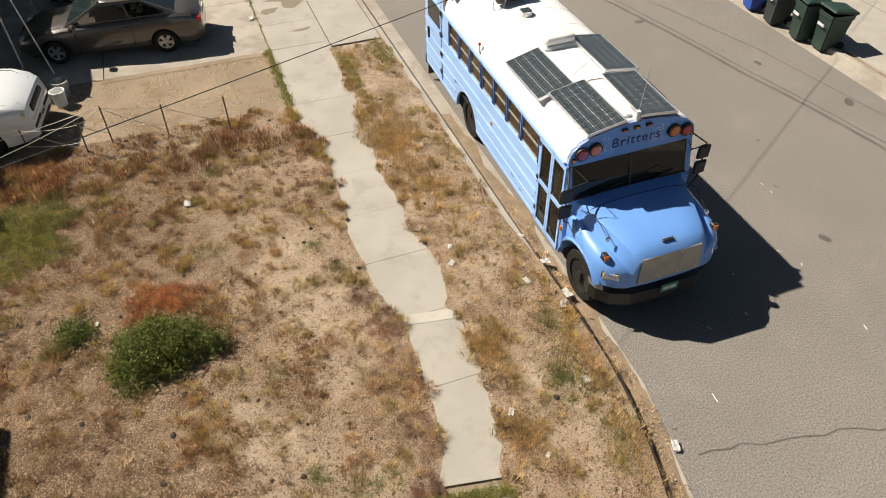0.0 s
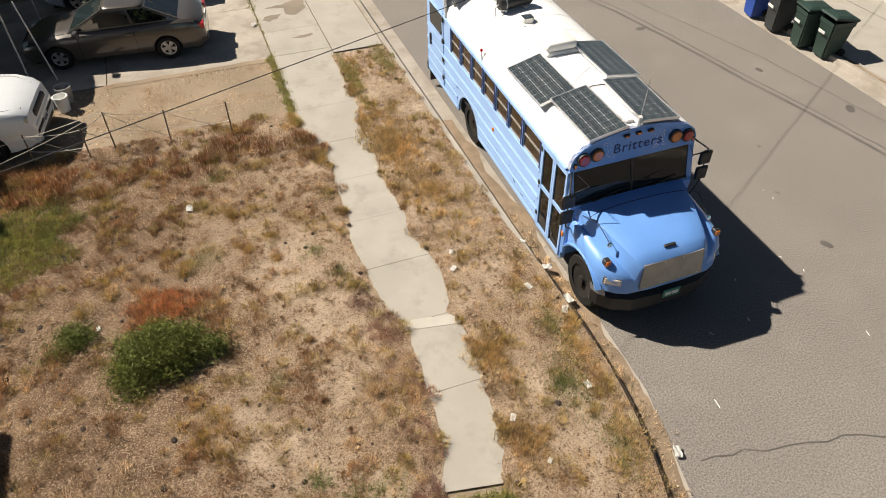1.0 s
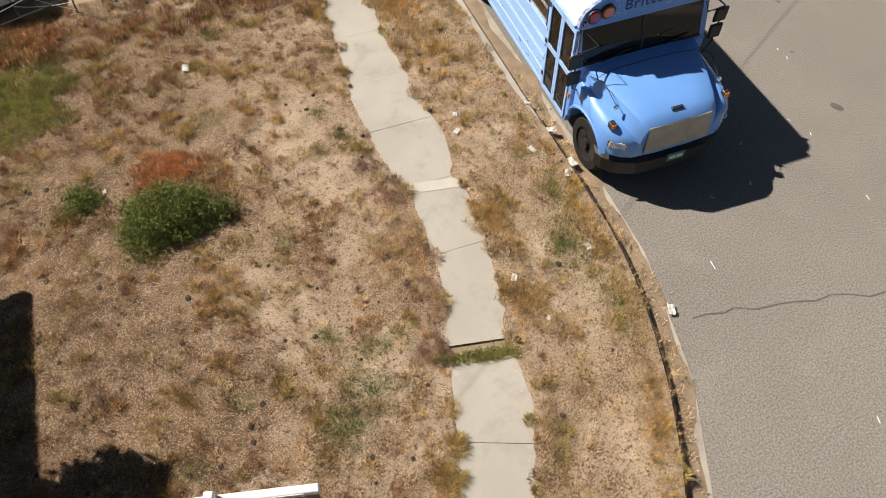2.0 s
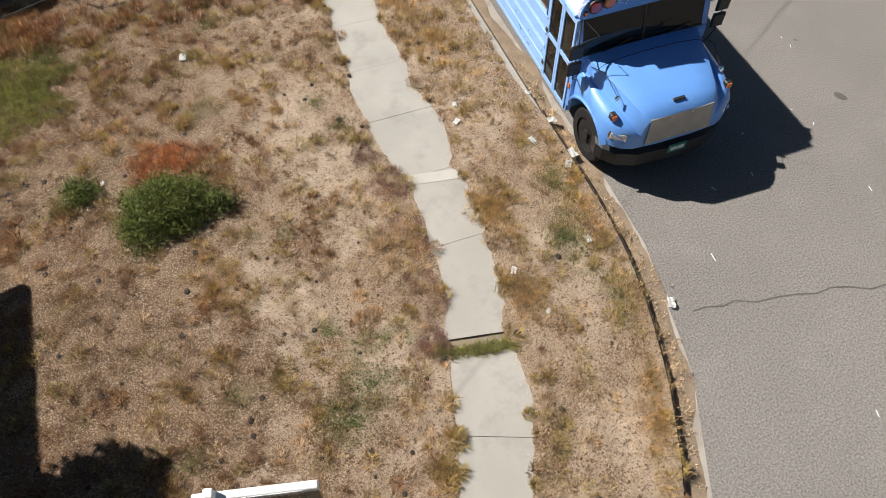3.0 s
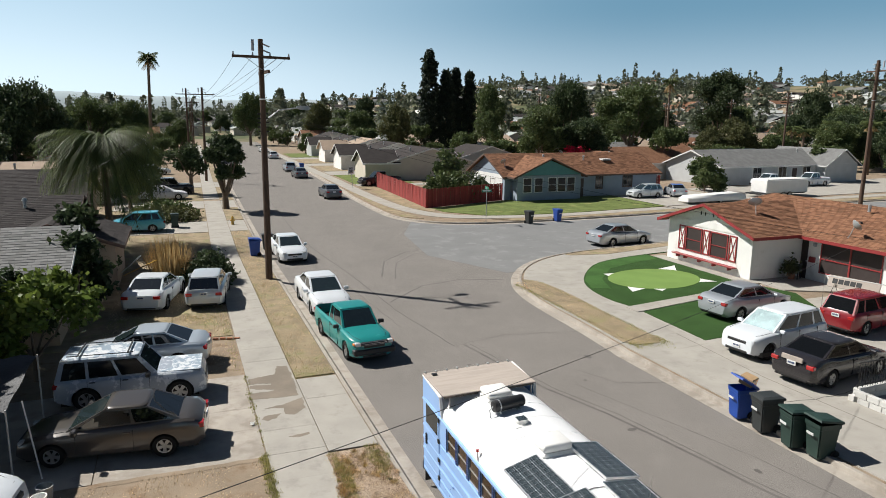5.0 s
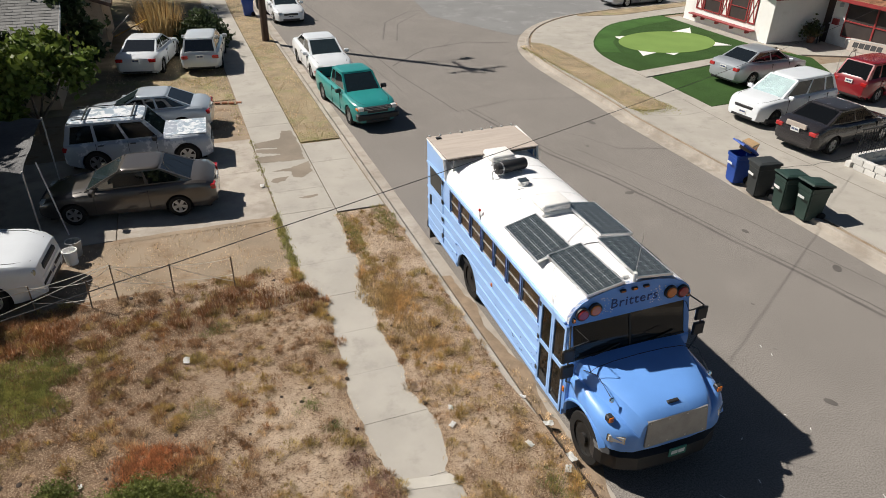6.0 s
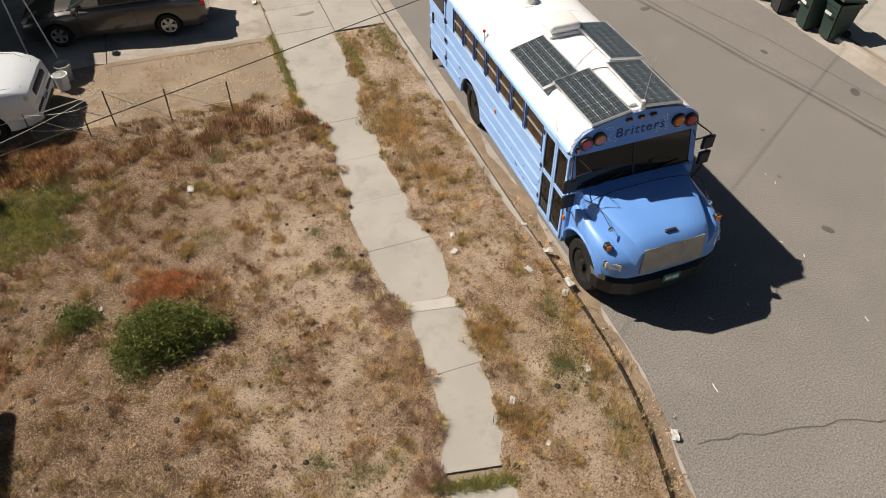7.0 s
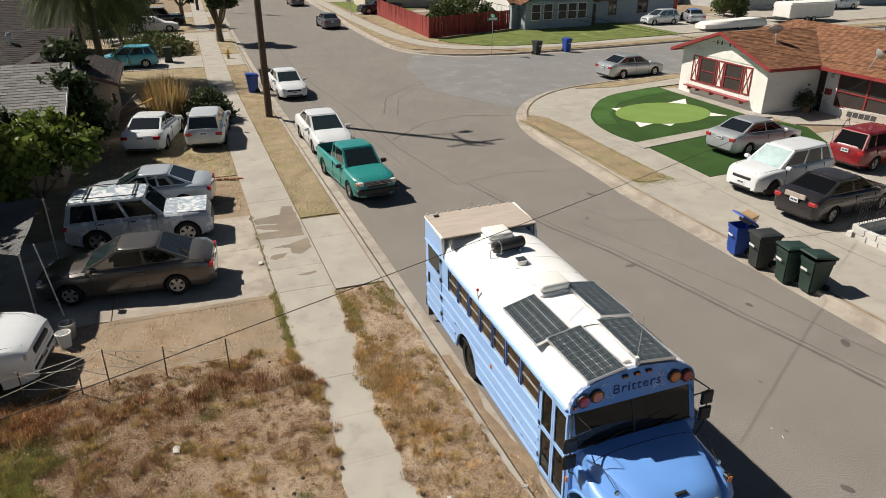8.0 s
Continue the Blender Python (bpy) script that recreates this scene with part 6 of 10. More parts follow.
# ---- houses ----
def shingles(a, b, d, e, course=0.16, tab=0.32, rng=None):
    """Overlapping tabs on the roof plane with eave a-b and ridge e-d, as one mesh."""
    rng = rng or random.Random(1)
    a, b, d, e = (Vector(p) for p in (a, b, d, e))
    n = (b - a).cross(e - a).normalized()
    rows = max(2, round((e - a).length / course))
    verts, faces = [], []
    for r in range(rows):
        v0, v1 = r / rows, min(1.0, (r + 1.12) / rows)
        lo0, lo1, hi0, hi1 = a.lerp(e, v0), b.lerp(d, v0), a.lerp(e, v1), b.lerp(d, v1)
        cols = max(1, round((lo1 - lo0).length / tab))
        shift = (r % 2) * 0.5 / cols
        cuts = sorted({0.0, 1.0, *[min(1, max(0, (k / cols) + shift + rng.uniform(-0.1, 0.1) / cols)) for k in range(1, cols)]})
        for u0, u1 in zip(cuts, cuts[1:]):
            if u1 - u0 < 0.2 / cols:
                continue
            t = 0.014 + rng.uniform(0, 0.008)
            g = 0.02 / cols
            p, q, s, w = lo0.lerp(lo1, u0 + g), lo0.lerp(lo1, u1 - g), hi0.lerp(hi1, u1 - g), hi0.lerp(hi1, u0 + g)
            i = len(verts)
            verts += [p, q, p + n * t, q + n * t, s + n * 0.004, w + n * 0.004]
            faces += [(i, i + 1, i + 3, i + 2), (i + 2, i + 3, i + 4, i + 5)]
    return raw("shingle", verts, faces)


def gable_roof(parent, x0, x1, y0, y1, ze, zr, axis, over, material, fascia, thick=0.10, tiles=None, hip=(0, 0), fine=0.16):
    """A pitched roof over the rectangle; axis: the way of its ridge. Returns the roof part."""
    if axis == "x":
        T = lambda u, v, z: (u, v, z)
        u0, u1, v0, v1 = x0, x1, y0, y1
    else:
        T = lambda u, v, z: (v, u, z)
        u0, u1, v0, v1 = y0, y1, x0, x1
    vm = (v0 + v1) / 2
    slope = (zr - ze) / (vm - v0)
    drop = over * slope
    A, B = u0 - over, u1 + over
    ra, rb = A + hip[0] * (vm - v0), B - hip[1] * (vm - v0)
    planes = [[(A, v0 - over, ze - drop), (B, v0 - over, ze - drop), (rb, vm, zr), (ra, vm, zr)], [(B, v1 + over, ze - drop), (A, v1 + over, ze - drop), (ra, vm, zr), (rb, vm, zr)]]
    roof = None
    for q in planes:
        pts = [Vector(T(*p)) for p in q]
        lo = [p - Vector((0, 0, thick)) for p in pts]
        ob = part("roof", loft([lo, pts]), material, parent)
        roof = roof or ob
        if tiles:
            n = (pts[1] - pts[0]).cross(pts[3] - pts[0])
            order = pts if n.z > 0 else [pts[1], pts[0], pts[3], pts[2]]
            tagged(part("shingle", shingles(*order, course=fine, tab=fine * 2), tiles, ob), kind="stuff")
    for k, u, r in ((0, A, ra), (1, B, rb)):
        if hip[k]:
            pts = [Vector(T(*p)) for p in ((u, v0 - over, ze - drop), (u, v1 + over, ze - drop), (r, vm, zr))]
            ob = part("roof", loft([[p - Vector((0, 0, thick)) for p in pts], pts]), material, parent)
            if tiles:
                n = (pts[1] - pts[0]).cross(pts[2] - pts[0])
                a, b = (pts[0], pts[1]) if n.z > 0 else (pts[1], pts[0])
                tagged(part("shingle", shingles(a, b, pts[2], pts[2], fine, fine * 2), tiles, ob), kind="stuff")
        else:
            for va in (v0 - over, v1 + over):
                bm = bmesh.new()
                e = 0.02 if k else -0.02
                q = [Vector(T(*p)) for p in ((u, va, ze - drop - thick - 0.06), (u, va, ze - drop + 0.015), (u, vm, zr + 0.015), (u, vm, zr - thick - 0.06))]
                q2 = [p + (Vector((e, 0, 0)) if axis == "x" else Vector((0, e, 0))) for p in q]
                part("bargeboard", loft([q, q2], bm), fascia, parent)
    for va, sgn in ((v0 - over, -1), (v1 + over, 1)):
        y0_, y1_ = sorted((va, va + sgn * 0.025))
        q = [(A, y0_), (B, y0_), (B, y1_), (A, y1_)]
        part("fascia", prism([T(a, b, 0)[:2] for a, b in q], ze - drop - thick - 0.06, ze - drop + 0.012), fascia, parent)
    return roof


def window_part(parent, m, w, h, trim, glass_mat=None, bars_v=1, bars_h=0, depth=0.05, label=""):
    """A window in its own frame: x across, z up, outside towards -y."""
    pane = part("window", box(-w / 2, w / 2, -0.012, 0.0, 0, h), glass_mat or HOUSE_GLASS, parent, label)
    pane.matrix_basis = m
    t = 0.06
    bm = bmesh.new()
    box(-w / 2 - t, -w / 2, -depth, 0.01, -t, h + t, bm=bm), box(w / 2, w / 2 + t, -depth, 0.01, -t, h + t, bm=bm)
    box(-w / 2, w / 2, -depth, 0.01, h, h + t, bm=bm), box(-w / 2, w / 2, -depth - 0.02, 0.01, -t, 0, bm=bm)
    part("window_frame", bm, trim, pane)
    for k in range(bars_v):
        x = -w / 2 + w * (k + 1) / (bars_v + 1)
        part("mullion", box(x - 0.02, x + 0.02, -0.03, -0.012, 0, h), trim, pane)
    for k in range(bars_h):
        z = h * (k + 1) / (bars_h + 1)
        part("glazing_bar", box(-w / 2, w / 2, -0.028, -0.012, z - 0.02, z + 0.02), trim, pane)
    return pane


FACES = {"front": (0, -1), "back": (0, 1), "left": (-1, 0), "right": (1, 0)}


def on_wall(face, u, z, hw, hd):
    """The pose on a wall of a box of half sizes hw, hd: u along it."""
    if face == "front":
        return pose(u, -hd, z)
    if face == "back":
        return pose(u, hd, z, 0, 0, 180)
    if face == "left":
        return pose(-hw, u, z, 0, 0, -90)
    return pose(hw, u, z, 0, 0, 90)


def house(x, y, turn, label, w, d, wall_h, ridge, axis, wall_mat, roof_mat, trim, openings=(), garage=None, door=None, over=0.45, tiles=None, hip=(0, 0), wing=None, vents=2, seed=1, group="houses along the street", z=0.1, fine=0.2):
    """A one-storey house; openings: (face, u, z, width, height)."""
    h = thing("house", pose(x, y, z, 0, 0, turn), label, "house", group)
    hw, hd = w / 2, d / 2
    bm = box(-hw, hw, -hd, hd, -0.2, wall_h)
    if axis == "x":
        gables = [[(sx * (hw - 0.0), -hd, wall_h), (sx * hw, hd, wall_h), (sx * hw, 0, ridge - 0.06)] for sx in (-1, 1)]
        loft([[Vector(p) for p in gables[0]], [Vector(p) for p in gables[1]]], bm)
    else:
        gables = [[(-hw, sy * hd, wall_h), (hw, sy * hd, wall_h), (0, sy * hd, ridge - 0.06)] for sy in (-1, 1)]
        loft([[Vector(p) for p in gables[0]], [Vector(p) for p in gables[1]]], bm)
    if not any(hip):
        part("wall", bm, wall_mat, h)
    else:
        bm.free()
        part("wall", box(-hw, hw, -hd, hd, -0.2, wall_h), wall_mat, h)
    gable_roof(h, -hw, hw, -hd, hd, wall_h, ridge, axis, over, roof_mat, trim, tiles=tiles, hip=hip, fine=fine)
    if wing:
        wx0, wx1, wy0, wy1, wr, waxis = wing
        bm = box(wx0, wx1, wy0, wy1, -0.2, wall_h - 0.004)
        if waxis == "y":
            loft([[Vector(((wx0), yy, wall_h)), Vector((wx1, yy, wall_h)), Vector(((wx0 + wx1) / 2, yy, wr - 0.06))] for yy in (wy0, wy1)], bm)
        else:
            loft([[Vector((xx, wy0, wall_h)), Vector((xx, wy1, wall_h)), Vector((xx, (wy0 + wy1) / 2, wr - 0.06))] for xx in (wx0, wx1)], bm)
        part("wing_wall", bm, wall_mat, h)
        gable_roof(h, wx0, wx1, wy0, wy1, wall_h + 0.002, wr, waxis, over, roof_mat, trim, tiles=tiles, fine=fine)
    for face, u, zz, ww, hh in openings:
        window_part(h, on_wall(face, u, zz, hw, hd), ww, hh, trim)
    if garage:
        face, u, ww = garage
        g = part("garage_door", box(-ww / 2, ww / 2, -0.05, 0.0, 0, 2.1), GARAGE_WHITE, h, "white panelled garage door")
        g.matrix_basis = on_wall(face, u, 0.05, hw, hd)
        for k in range(1, 4):
            part("panel_groove", box(-ww / 2, ww / 2, -0.056, -0.05, 2.1 * k / 4 - 0.012, 2.1 * k / 4 + 0.012), JOINT, g)
    if door:
        face, u = door
        dd = part("door", box(-0.45, 0.45, -0.05, 0.0, 0, 2.05), DOOR_BROWN, h, "dark front door")
        dd.matrix_basis = on_wall(face, u, 0.05, hw, hd)
        part("door_handle", cyl(0.03, 0.05, seg=8, tf=Matrix.Translation((0.36, -0.05, 1.0)) @ Matrix.Rotation(radians(90), 4, "X")), ALU, dd)
    rng = random.Random(seed)
    for k in range(vents):
        u, v = rng.uniform(-0.7, 0.7) * hw, rng.choice((-1, 1)) * rng.uniform(0.2, 0.5) * hd
        zz = ridge - (ridge - wall_h) * abs(v / hd if axis == "x" else u / hw)
        pipe = part("roof_vent", cyl(0.09, 0.55, seg=10, tf=Matrix.Translation((u, v, zz - 0.15))), GREYMETAL, h, "galvanised roof vent")
        part("vent_cap", cyl(0.15, 0.14, seg=10, r2=0.10, tf=Matrix.Translation((u, v, zz + 0.38))), GREYMETAL, pipe)
    return h


def dish(parent, x, y, z, turn):
    """A satellite dish on a short arm."""
    rings = []
    for k in range(5):
        r = 0.38 * k / 4 + 0.01
        rings.append([Vector((r * math.cos(a), r * 0.8 * math.sin(a), 0.18 * (k / 4) ** 2)) for a in (2 * math.pi * j / 20 for j in range(20))])
    back = [[p + Vector((0, 0, -0.012)) for p in r] for r in rings[::-1]]
    bm = loft(rings + back, caps=True)
    ob = part("satellite_dish", bm, GREYMETAL, parent, "grey satellite dish", smooth=True)
    ob.matrix_basis = pose(x, y, z + 0.55, 55, 0, turn)
    part("dish_arm", tube([(0, 0, -0.01), (0.0, -0.25, -0.35), (0, -0.35, -0.55)], 0.025), GREYMETAL, ob)
    part("receiver", box(-0.05, 0.05, -0.06, 0.06, 0.33, 0.42, 0.01), BLACK, ob)
    return ob


STUCCO_WHITE = mat("white_stucco", (0.76, 0.75, 0.72), var=0.05, scale=0.9, fine=45, rough=0.9, bump=0.35, dist=0.01, second=(0.66, 0.64, 0.60), second_scale=0.8)
STUCCO_BLUE = mat("grey_blue_stucco", (0.27, 0.32, 0.38), var=0.08, scale=0.9, fine=40, rough=0.9, bump=0.3, dist=0.01)
STUCCO_CREAM = mat("cream_stucco", (0.55, 0.50, 0.42), var=0.08, scale=0.8, fine=40, rough=0.9, bump=0.3, dist=0.01)
STUCCO_GREY = mat("grey_stucco", (0.45, 0.46, 0.46), var=0.08, scale=0.8, fine=40, rough=0.9, bump=0.3, dist=0.01)
STUCCO_TAN = mat("tan_stucco", (0.42, 0.33, 0.24), var=0.08, scale=0.8, fine=40, rough=0.9, bump=0.3, dist=0.01)
TEAL_SIDING = mat("teal_siding", (0.10, 0.26, 0.27), var=0.08, scale=2, fine=30, rough=0.7, bump=0.2)
ROOF_BROWN = mat("brown_asphalt_shingle", (0.19, 0.098, 0.058), var=0.25, scale=1.2, fine=18, rough=0.95, bump=0.5, dist=0.02, second=(0.26, 0.15, 0.09), second_scale=6, spec=0.15)
ROOF_BROWN_T = mat("brown_shingle_tab", (0.205, 0.105, 0.062), var=0.12, scale=1.2, fine=30, rough=0.95, bump=0.3, dist=0.01, island=0.55, spec=0.15)
ROOF_DARK = mat("dark_asphalt_shingle", (0.046, 0.040, 0.038), var=0.2, scale=1.2, fine=18, rough=0.95, bump=0.5, dist=0.02, spec=0.15)
ROOF_DARK_T = mat("dark_shingle_tab", (0.042, 0.037, 0.036), var=0.12, scale=1.2, fine=30, rough=0.95, bump=0.3, dist=0.01, island=0.4, spec=0.15)
ROOF_GREY = mat("grey_asphalt_shingle", (0.17, 0.17, 0.165), var=0.2, scale=1.2, fine=18, rough=0.95, bump=0.5, dist=0.02, spec=0.15)
ROOF_GREY_T = mat("grey_shingle_tab", (0.18, 0.18, 0.175), var=0.12, scale=1.2, fine=30, rough=0.95, bump=0.3, dist=0.01, island=0.35, spec=0.15)
ROOF_PALE = mat("pale_grey_green_roofing", (0.34, 0.36, 0.34), var=0.12, scale=1.0, fine=20, rough=0.9, bump=0.3, dist=0.02)
ROOF_TAN = mat("tan_roofing", (0.33, 0.25, 0.18), var=0.15, scale=1.0, fine=20, rough=0.9, bump=0.3, dist=0.02)
TRIM_RED = paint("dark_red_trim", (0.26, 0.03, 0.03), rough=0.5, coat=0.1)
TRIM_WHITE = mat("white_trim", (0.72, 0.71, 0.69), var=0.05, rough=0.6, bump=0.05)
TRIM_BROWN = mat("brown_trim", (0.10, 0.06, 0.045), var=0.1, rough=0.7)
GARAGE_WHITE = mat("garage_door_white", (0.66, 0.65, 0.62), var=0.05, rough=0.6, bump=0.05)
DOOR_BROWN = mat("dark_door", (0.05, 0.03, 0.025), var=0.1, rough=0.6)
HOUSE_GLASS = glass("house_glass", (0.02, 0.022, 0.024), 0.06)
SCREEN = mat("window_screen", (0.035, 0.025, 0.023), var=0.2, rough=0.6, fine=200, bump=0.2, dist=0.003)
FENCE_RED = mat("barn_red_boards", (0.24, 0.035, 0.03), var=0.2, scale=2, fine=20, rough=0.85, bump=0.4, stretch=(4, 4, 0.3), island=0.35)
BRICK = mat("clay_brick", (0.36, 0.16, 0.09), var=0.2, scale=4, fine=40, rough=0.9, bump=0.4, piece=0.4)
WHITEBLOCK = mat("white_block", (0.55, 0.54, 0.51), var=0.08, rough=0.9, bump=0.3, piece=0.25)


# the white house with red trim on the corner
def white_house():
    h = thing("house", pose(25.8, 25.3, 0.12), "white stucco corner house with red trim and brown shingle roof", "house", "houses along the street")
    zw, x1 = 2.72, 10.4
    bm = box(0, 4.0, 0, 6.85, -0.2, zw)
    loft([[Vector((xx, 0, zw)), Vector((xx, 6.85, zw)), Vector((xx, 3.42, 3.86))] for xx in (0.0, 4.0)], bm)
    wall = part("wing_wall", bm, STUCCO_WHITE, h, "white stucco gable wall with a scalloped edge")
    bm = box(3.45, x1, -17.0, 8.2, -0.2, zw - 0.003)
    main = part("main_wall", bm, STUCCO_WHITE, h, "white stucco wall under the eaves")
    carved(main, [box(3.2, 3.75, -0.62, 0.6, -0.1, 2.25)])
    gable_roof(h, 0, 7.2, 0, 6.85, zw + 0.002, 3.92, "x", 0.55, ROOF_BROWN, TRIM_RED, tiles=ROOF_BROWN_T, fine=0.15)
    gable_roof(h, 3.45, x1, -17.0, 8.2, zw, 4.12, "y", 0.6, ROOF_BROWN, TRIM_RED, tiles=ROOF_BROWN_T, hip=(0, 1), fine=0.15)
    for y0, y1 in ((1.76, 3.14), (3.84, 5.22)):
        w = part("window", box(-0.016, -0.002, y0, y1, 0.82, 2.30), SCREEN, h, "dark screened window in a red frame")
        for a, b, z0, z1 in ((y0, y0 + 0.07, 0.82, 2.3), (y1 - 0.07, y1, 0.82, 2.3), (y0 + 0.07, y1 - 0.07, 2.23, 2.3), (y0 + 0.07, y1 - 0.07, 0.82, 0.89), (y0 + 0.07, y1 - 0.07, 1.5, 1.54)):
            part("window_frame", box(-0.055, -0.017, a, b, z0, z1), TRIM_RED, w)
    for y0, y1 in ((1.10, 1.66), (3.22, 3.76), (5.30, 5.86)):
        bm = bmesh.new()
        for a, b, z0, z1 in ((y0, y0 + 0.07, 0.82, 2.3), (y1 - 0.07, y1, 0.82, 2.3), (y0 + 0.07, y1 - 0.07, 2.23, 2.3), (y0 + 0.07, y1 - 0.07, 0.82, 0.89)):
            box(-0.045, -0.002, a, b, z0, z1, bm=bm)
        for s in (0, 1):
            tube([(-0.025, y0 + 0.05, 0.85 if s else 2.27), (-0.025, y1 - 0.05, 2.27 if s else 0.85)], 0.028, bm, 4)
        sh = part("shutter", bm, TRIM_RED, h, "red cross-braced shutter")
        part("shutter_board", box(-0.016, -0.001, y0 + 0.07, y1 - 0.07, 0.89, 2.23), STUCCO_WHITE, sh)
    sc = bmesh.new()
    edge = [(6.9, 2.55)] + [(6.8 - 6.75 * k / 42, 2.62 - 0.035 * abs(math.sin(k * math.pi / 3)) + 0.28 * (1 - abs(k - 21) / 21)) for k in range(43)] + [(0.0, 2.55)]
    loft([[Vector((-0.035, a, b)) for a, b in edge] + [Vector((-0.035, 6.85, 0.02)), Vector((-0.035, 0.0, 0.02))][:0] + [Vector((-0.035, 0.0, 2.42)), Vector((-0.035, 6.85, 2.42))], [Vector((-0.004, a, b)) for a, b in edge] + [Vector((-0.004, 0.0, 2.42)), Vector((-0.004, 6.85, 2.42))]], sc)
    part("scalloped_band", sc, STUCCO_WHITE, h)
    for y in (2.75, 3.1, 3.75, 4.1):
        part("gable_vent", box(-0.01, 0.02, y - 0.06, y + 0.06, 3.12, 3.36, 0.02), DARK, h)
    shelf = part("window_shelf", box(-0.36, -0.02, 0.95, 6.05, 0.50, 0.56, 0.01), TRIM_RED, h, "long red shelf along the wall")
    for y in (1.4, 2.6, 3.8, 5.0, 5.7):
        part("bracket", box(-0.28, -0.002, y - 0.06, y + 0.06, 0.32, 0.50, 0.03), TRIM_RED, shelf)
    d = part("door", box(3.66, 3.72, -0.6, 0.58, 0.0, 2.22), DOOR_BROWN, h, "dark brown recessed front door")
    part("door_handle", cyl(0.035, 0.06, seg=8, tf=Matrix.Translation((3.60, -0.42, 1.0)) @ Matrix.Rotation(radians(90), 4, "Y")), ALU, d)
    for y0, y1 in ((-5.0, -1.45), (-12.5, -10.0)):
        w = part("window", box(3.434, 3.448, y0, y1, 0.55, 2.25), SCREEN, h, "wide dark window with red frame")
        n = 2
        for k in range(n + 1):
            y = y0 + (y1 - y0) * k / n
            part("window_frame", box(3.39, 3.432, max(y0, y - 0.045), min(y1, y + 0.045), 0.55, 2.25), TRIM_RED, w)
        for z in (0.55, 1.32, 2.19):
            part("window_frame", box(3.392, 3.430, y0 + 0.05, y1 - 0.05, z, z + 0.06), TRIM_RED, w)
    part("wall_lamp", box(3.32, 3.46, -1.15, -0.95, 1.95, 2.15, 0.03), GREYMETAL, h)
    part("mail_box", box(3.30, 3.46, -1.15, -0.80, 1.05, 1.35, 0.02), TRIM_RED, h, "small red letter box")
    dish(h, 2.0, 2.0, 3.45, 150)
    dish(h, 3.3, -3.3, 2.85, 60)
    part("roof_vent", cyl(0.08, 0.4, seg=10, tf=Matrix.Translation((6.0, -2.0, 3.9))), GREYMETAL, h)
    # porch things
    pot = thing("flower_pot", pose(28.3, 24.8, 0.19), "clay pot with a leafy shrub by the entrance", "plant pot")
    part("pot", cyl(0.16, 0.30, seg=14, r2=0.22, bevel=0.01), BRICK, pot)
    ch = thing("garden_chair", pose(28.6, 25.0 - 0.2, 0.19, 0, 0, 200), "dark plastic garden chair in the entrance", "chair")
    part("seat", box(-0.24, 0.24, -0.24, 0.24, 0.40, 0.45, 0.02), BLACK, ch)
    part("backrest", box(-0.24, 0.24, 0.20, 0.26, 0.45, 0.90, 0.03), BLACK, ch)
    for sx in (-0.2, 0.2):
        for sy in (-0.2, 0.2):
            part("leg", box(sx - 0.025, sx + 0.025, sy - 0.025, sy + 0.025, 0, 0.40), BLACK, ch)
        part("armrest", box(sx * 1.15 - 0.03, sx * 1.15 + 0.03, -0.22, 0.24, 0.62, 0.66, 0.01), BLACK, ch)
    sign = thing("wooden_sign", pose(27.0, 20.2, 0.19, 0, 0, -76), "long leaning board with painted letters on trestles", "sign")
    part("board", box(-1.2, 1.2, -0.03, 0.03, 0.55, 1.15, 0.01), PLYWOOD, sign).matrix_basis = pose(0, 0, 0, -20, 0, 0)
    part("painted_word", bars(bmesh.new(), -1.0, 0.4, 0.65, 1.05, 1, random.Random(6), y=-0.032, words=(5, 6)), BLACK, sign).matrix_basis = pose(0, 0, 0, -20, 0, 0)
    for sx in (-0.8, 0.8):
        part("trestle", tube([(sx - 0.2, 0.1, 0.0), (sx, 0.15, 0.75), (sx + 0.2, 0.3, 0.0)], 0.025), BLACK, sign)
    return h


white_house()

# the red fence and the blue house behind it
def fence(points, height, material, name, label, board=0.145):
    f = thing(name, pose(*points[0], 0.12), label, "fence")
    o = Vector((*points[0], 0))
    rng = random.Random(4)
    for a, b in zip(points, points[1:]):
        a, b = Vector((*a, 0)) - o, Vector((*b, 0)) - o
        n = round((b - a).length / board)
        turn = math.degrees(math.atan2((b - a).y, (b - a).x))
        bm = bmesh.new()
        for k in range(n):
            p = a.lerp(b, (k + 0.5) / n)
            box(-board / 2 + 0.004, board / 2 - 0.004, -0.012, 0.012, 0.02, height + rng.uniform(-0.04, 0.03), bm=bm, tf=pose(*p, rng.uniform(-1, 1), rng.uniform(-1, 1), turn))
        tagged(part("fence_board", bm, material, f), kind="stuff")
        m = max(1, round((b - a).length / 2.4))
        for k in range(m + 1):
            p = a.lerp(b, k / m)
            part("fence_post", box(-0.05, 0.05, 0.014, 0.11, 0, height - 0.1, 0.008), material, f).matrix_basis = pose(*p, 0, 0, turn)
        for z in (0.4, height - 0.35):
            part("fence_rail", box(0, (b - a).length, 0.014, 0.06, z, z + 0.09), material, f).matrix_basis = pose(*a, 0, 0, turn)
    return f


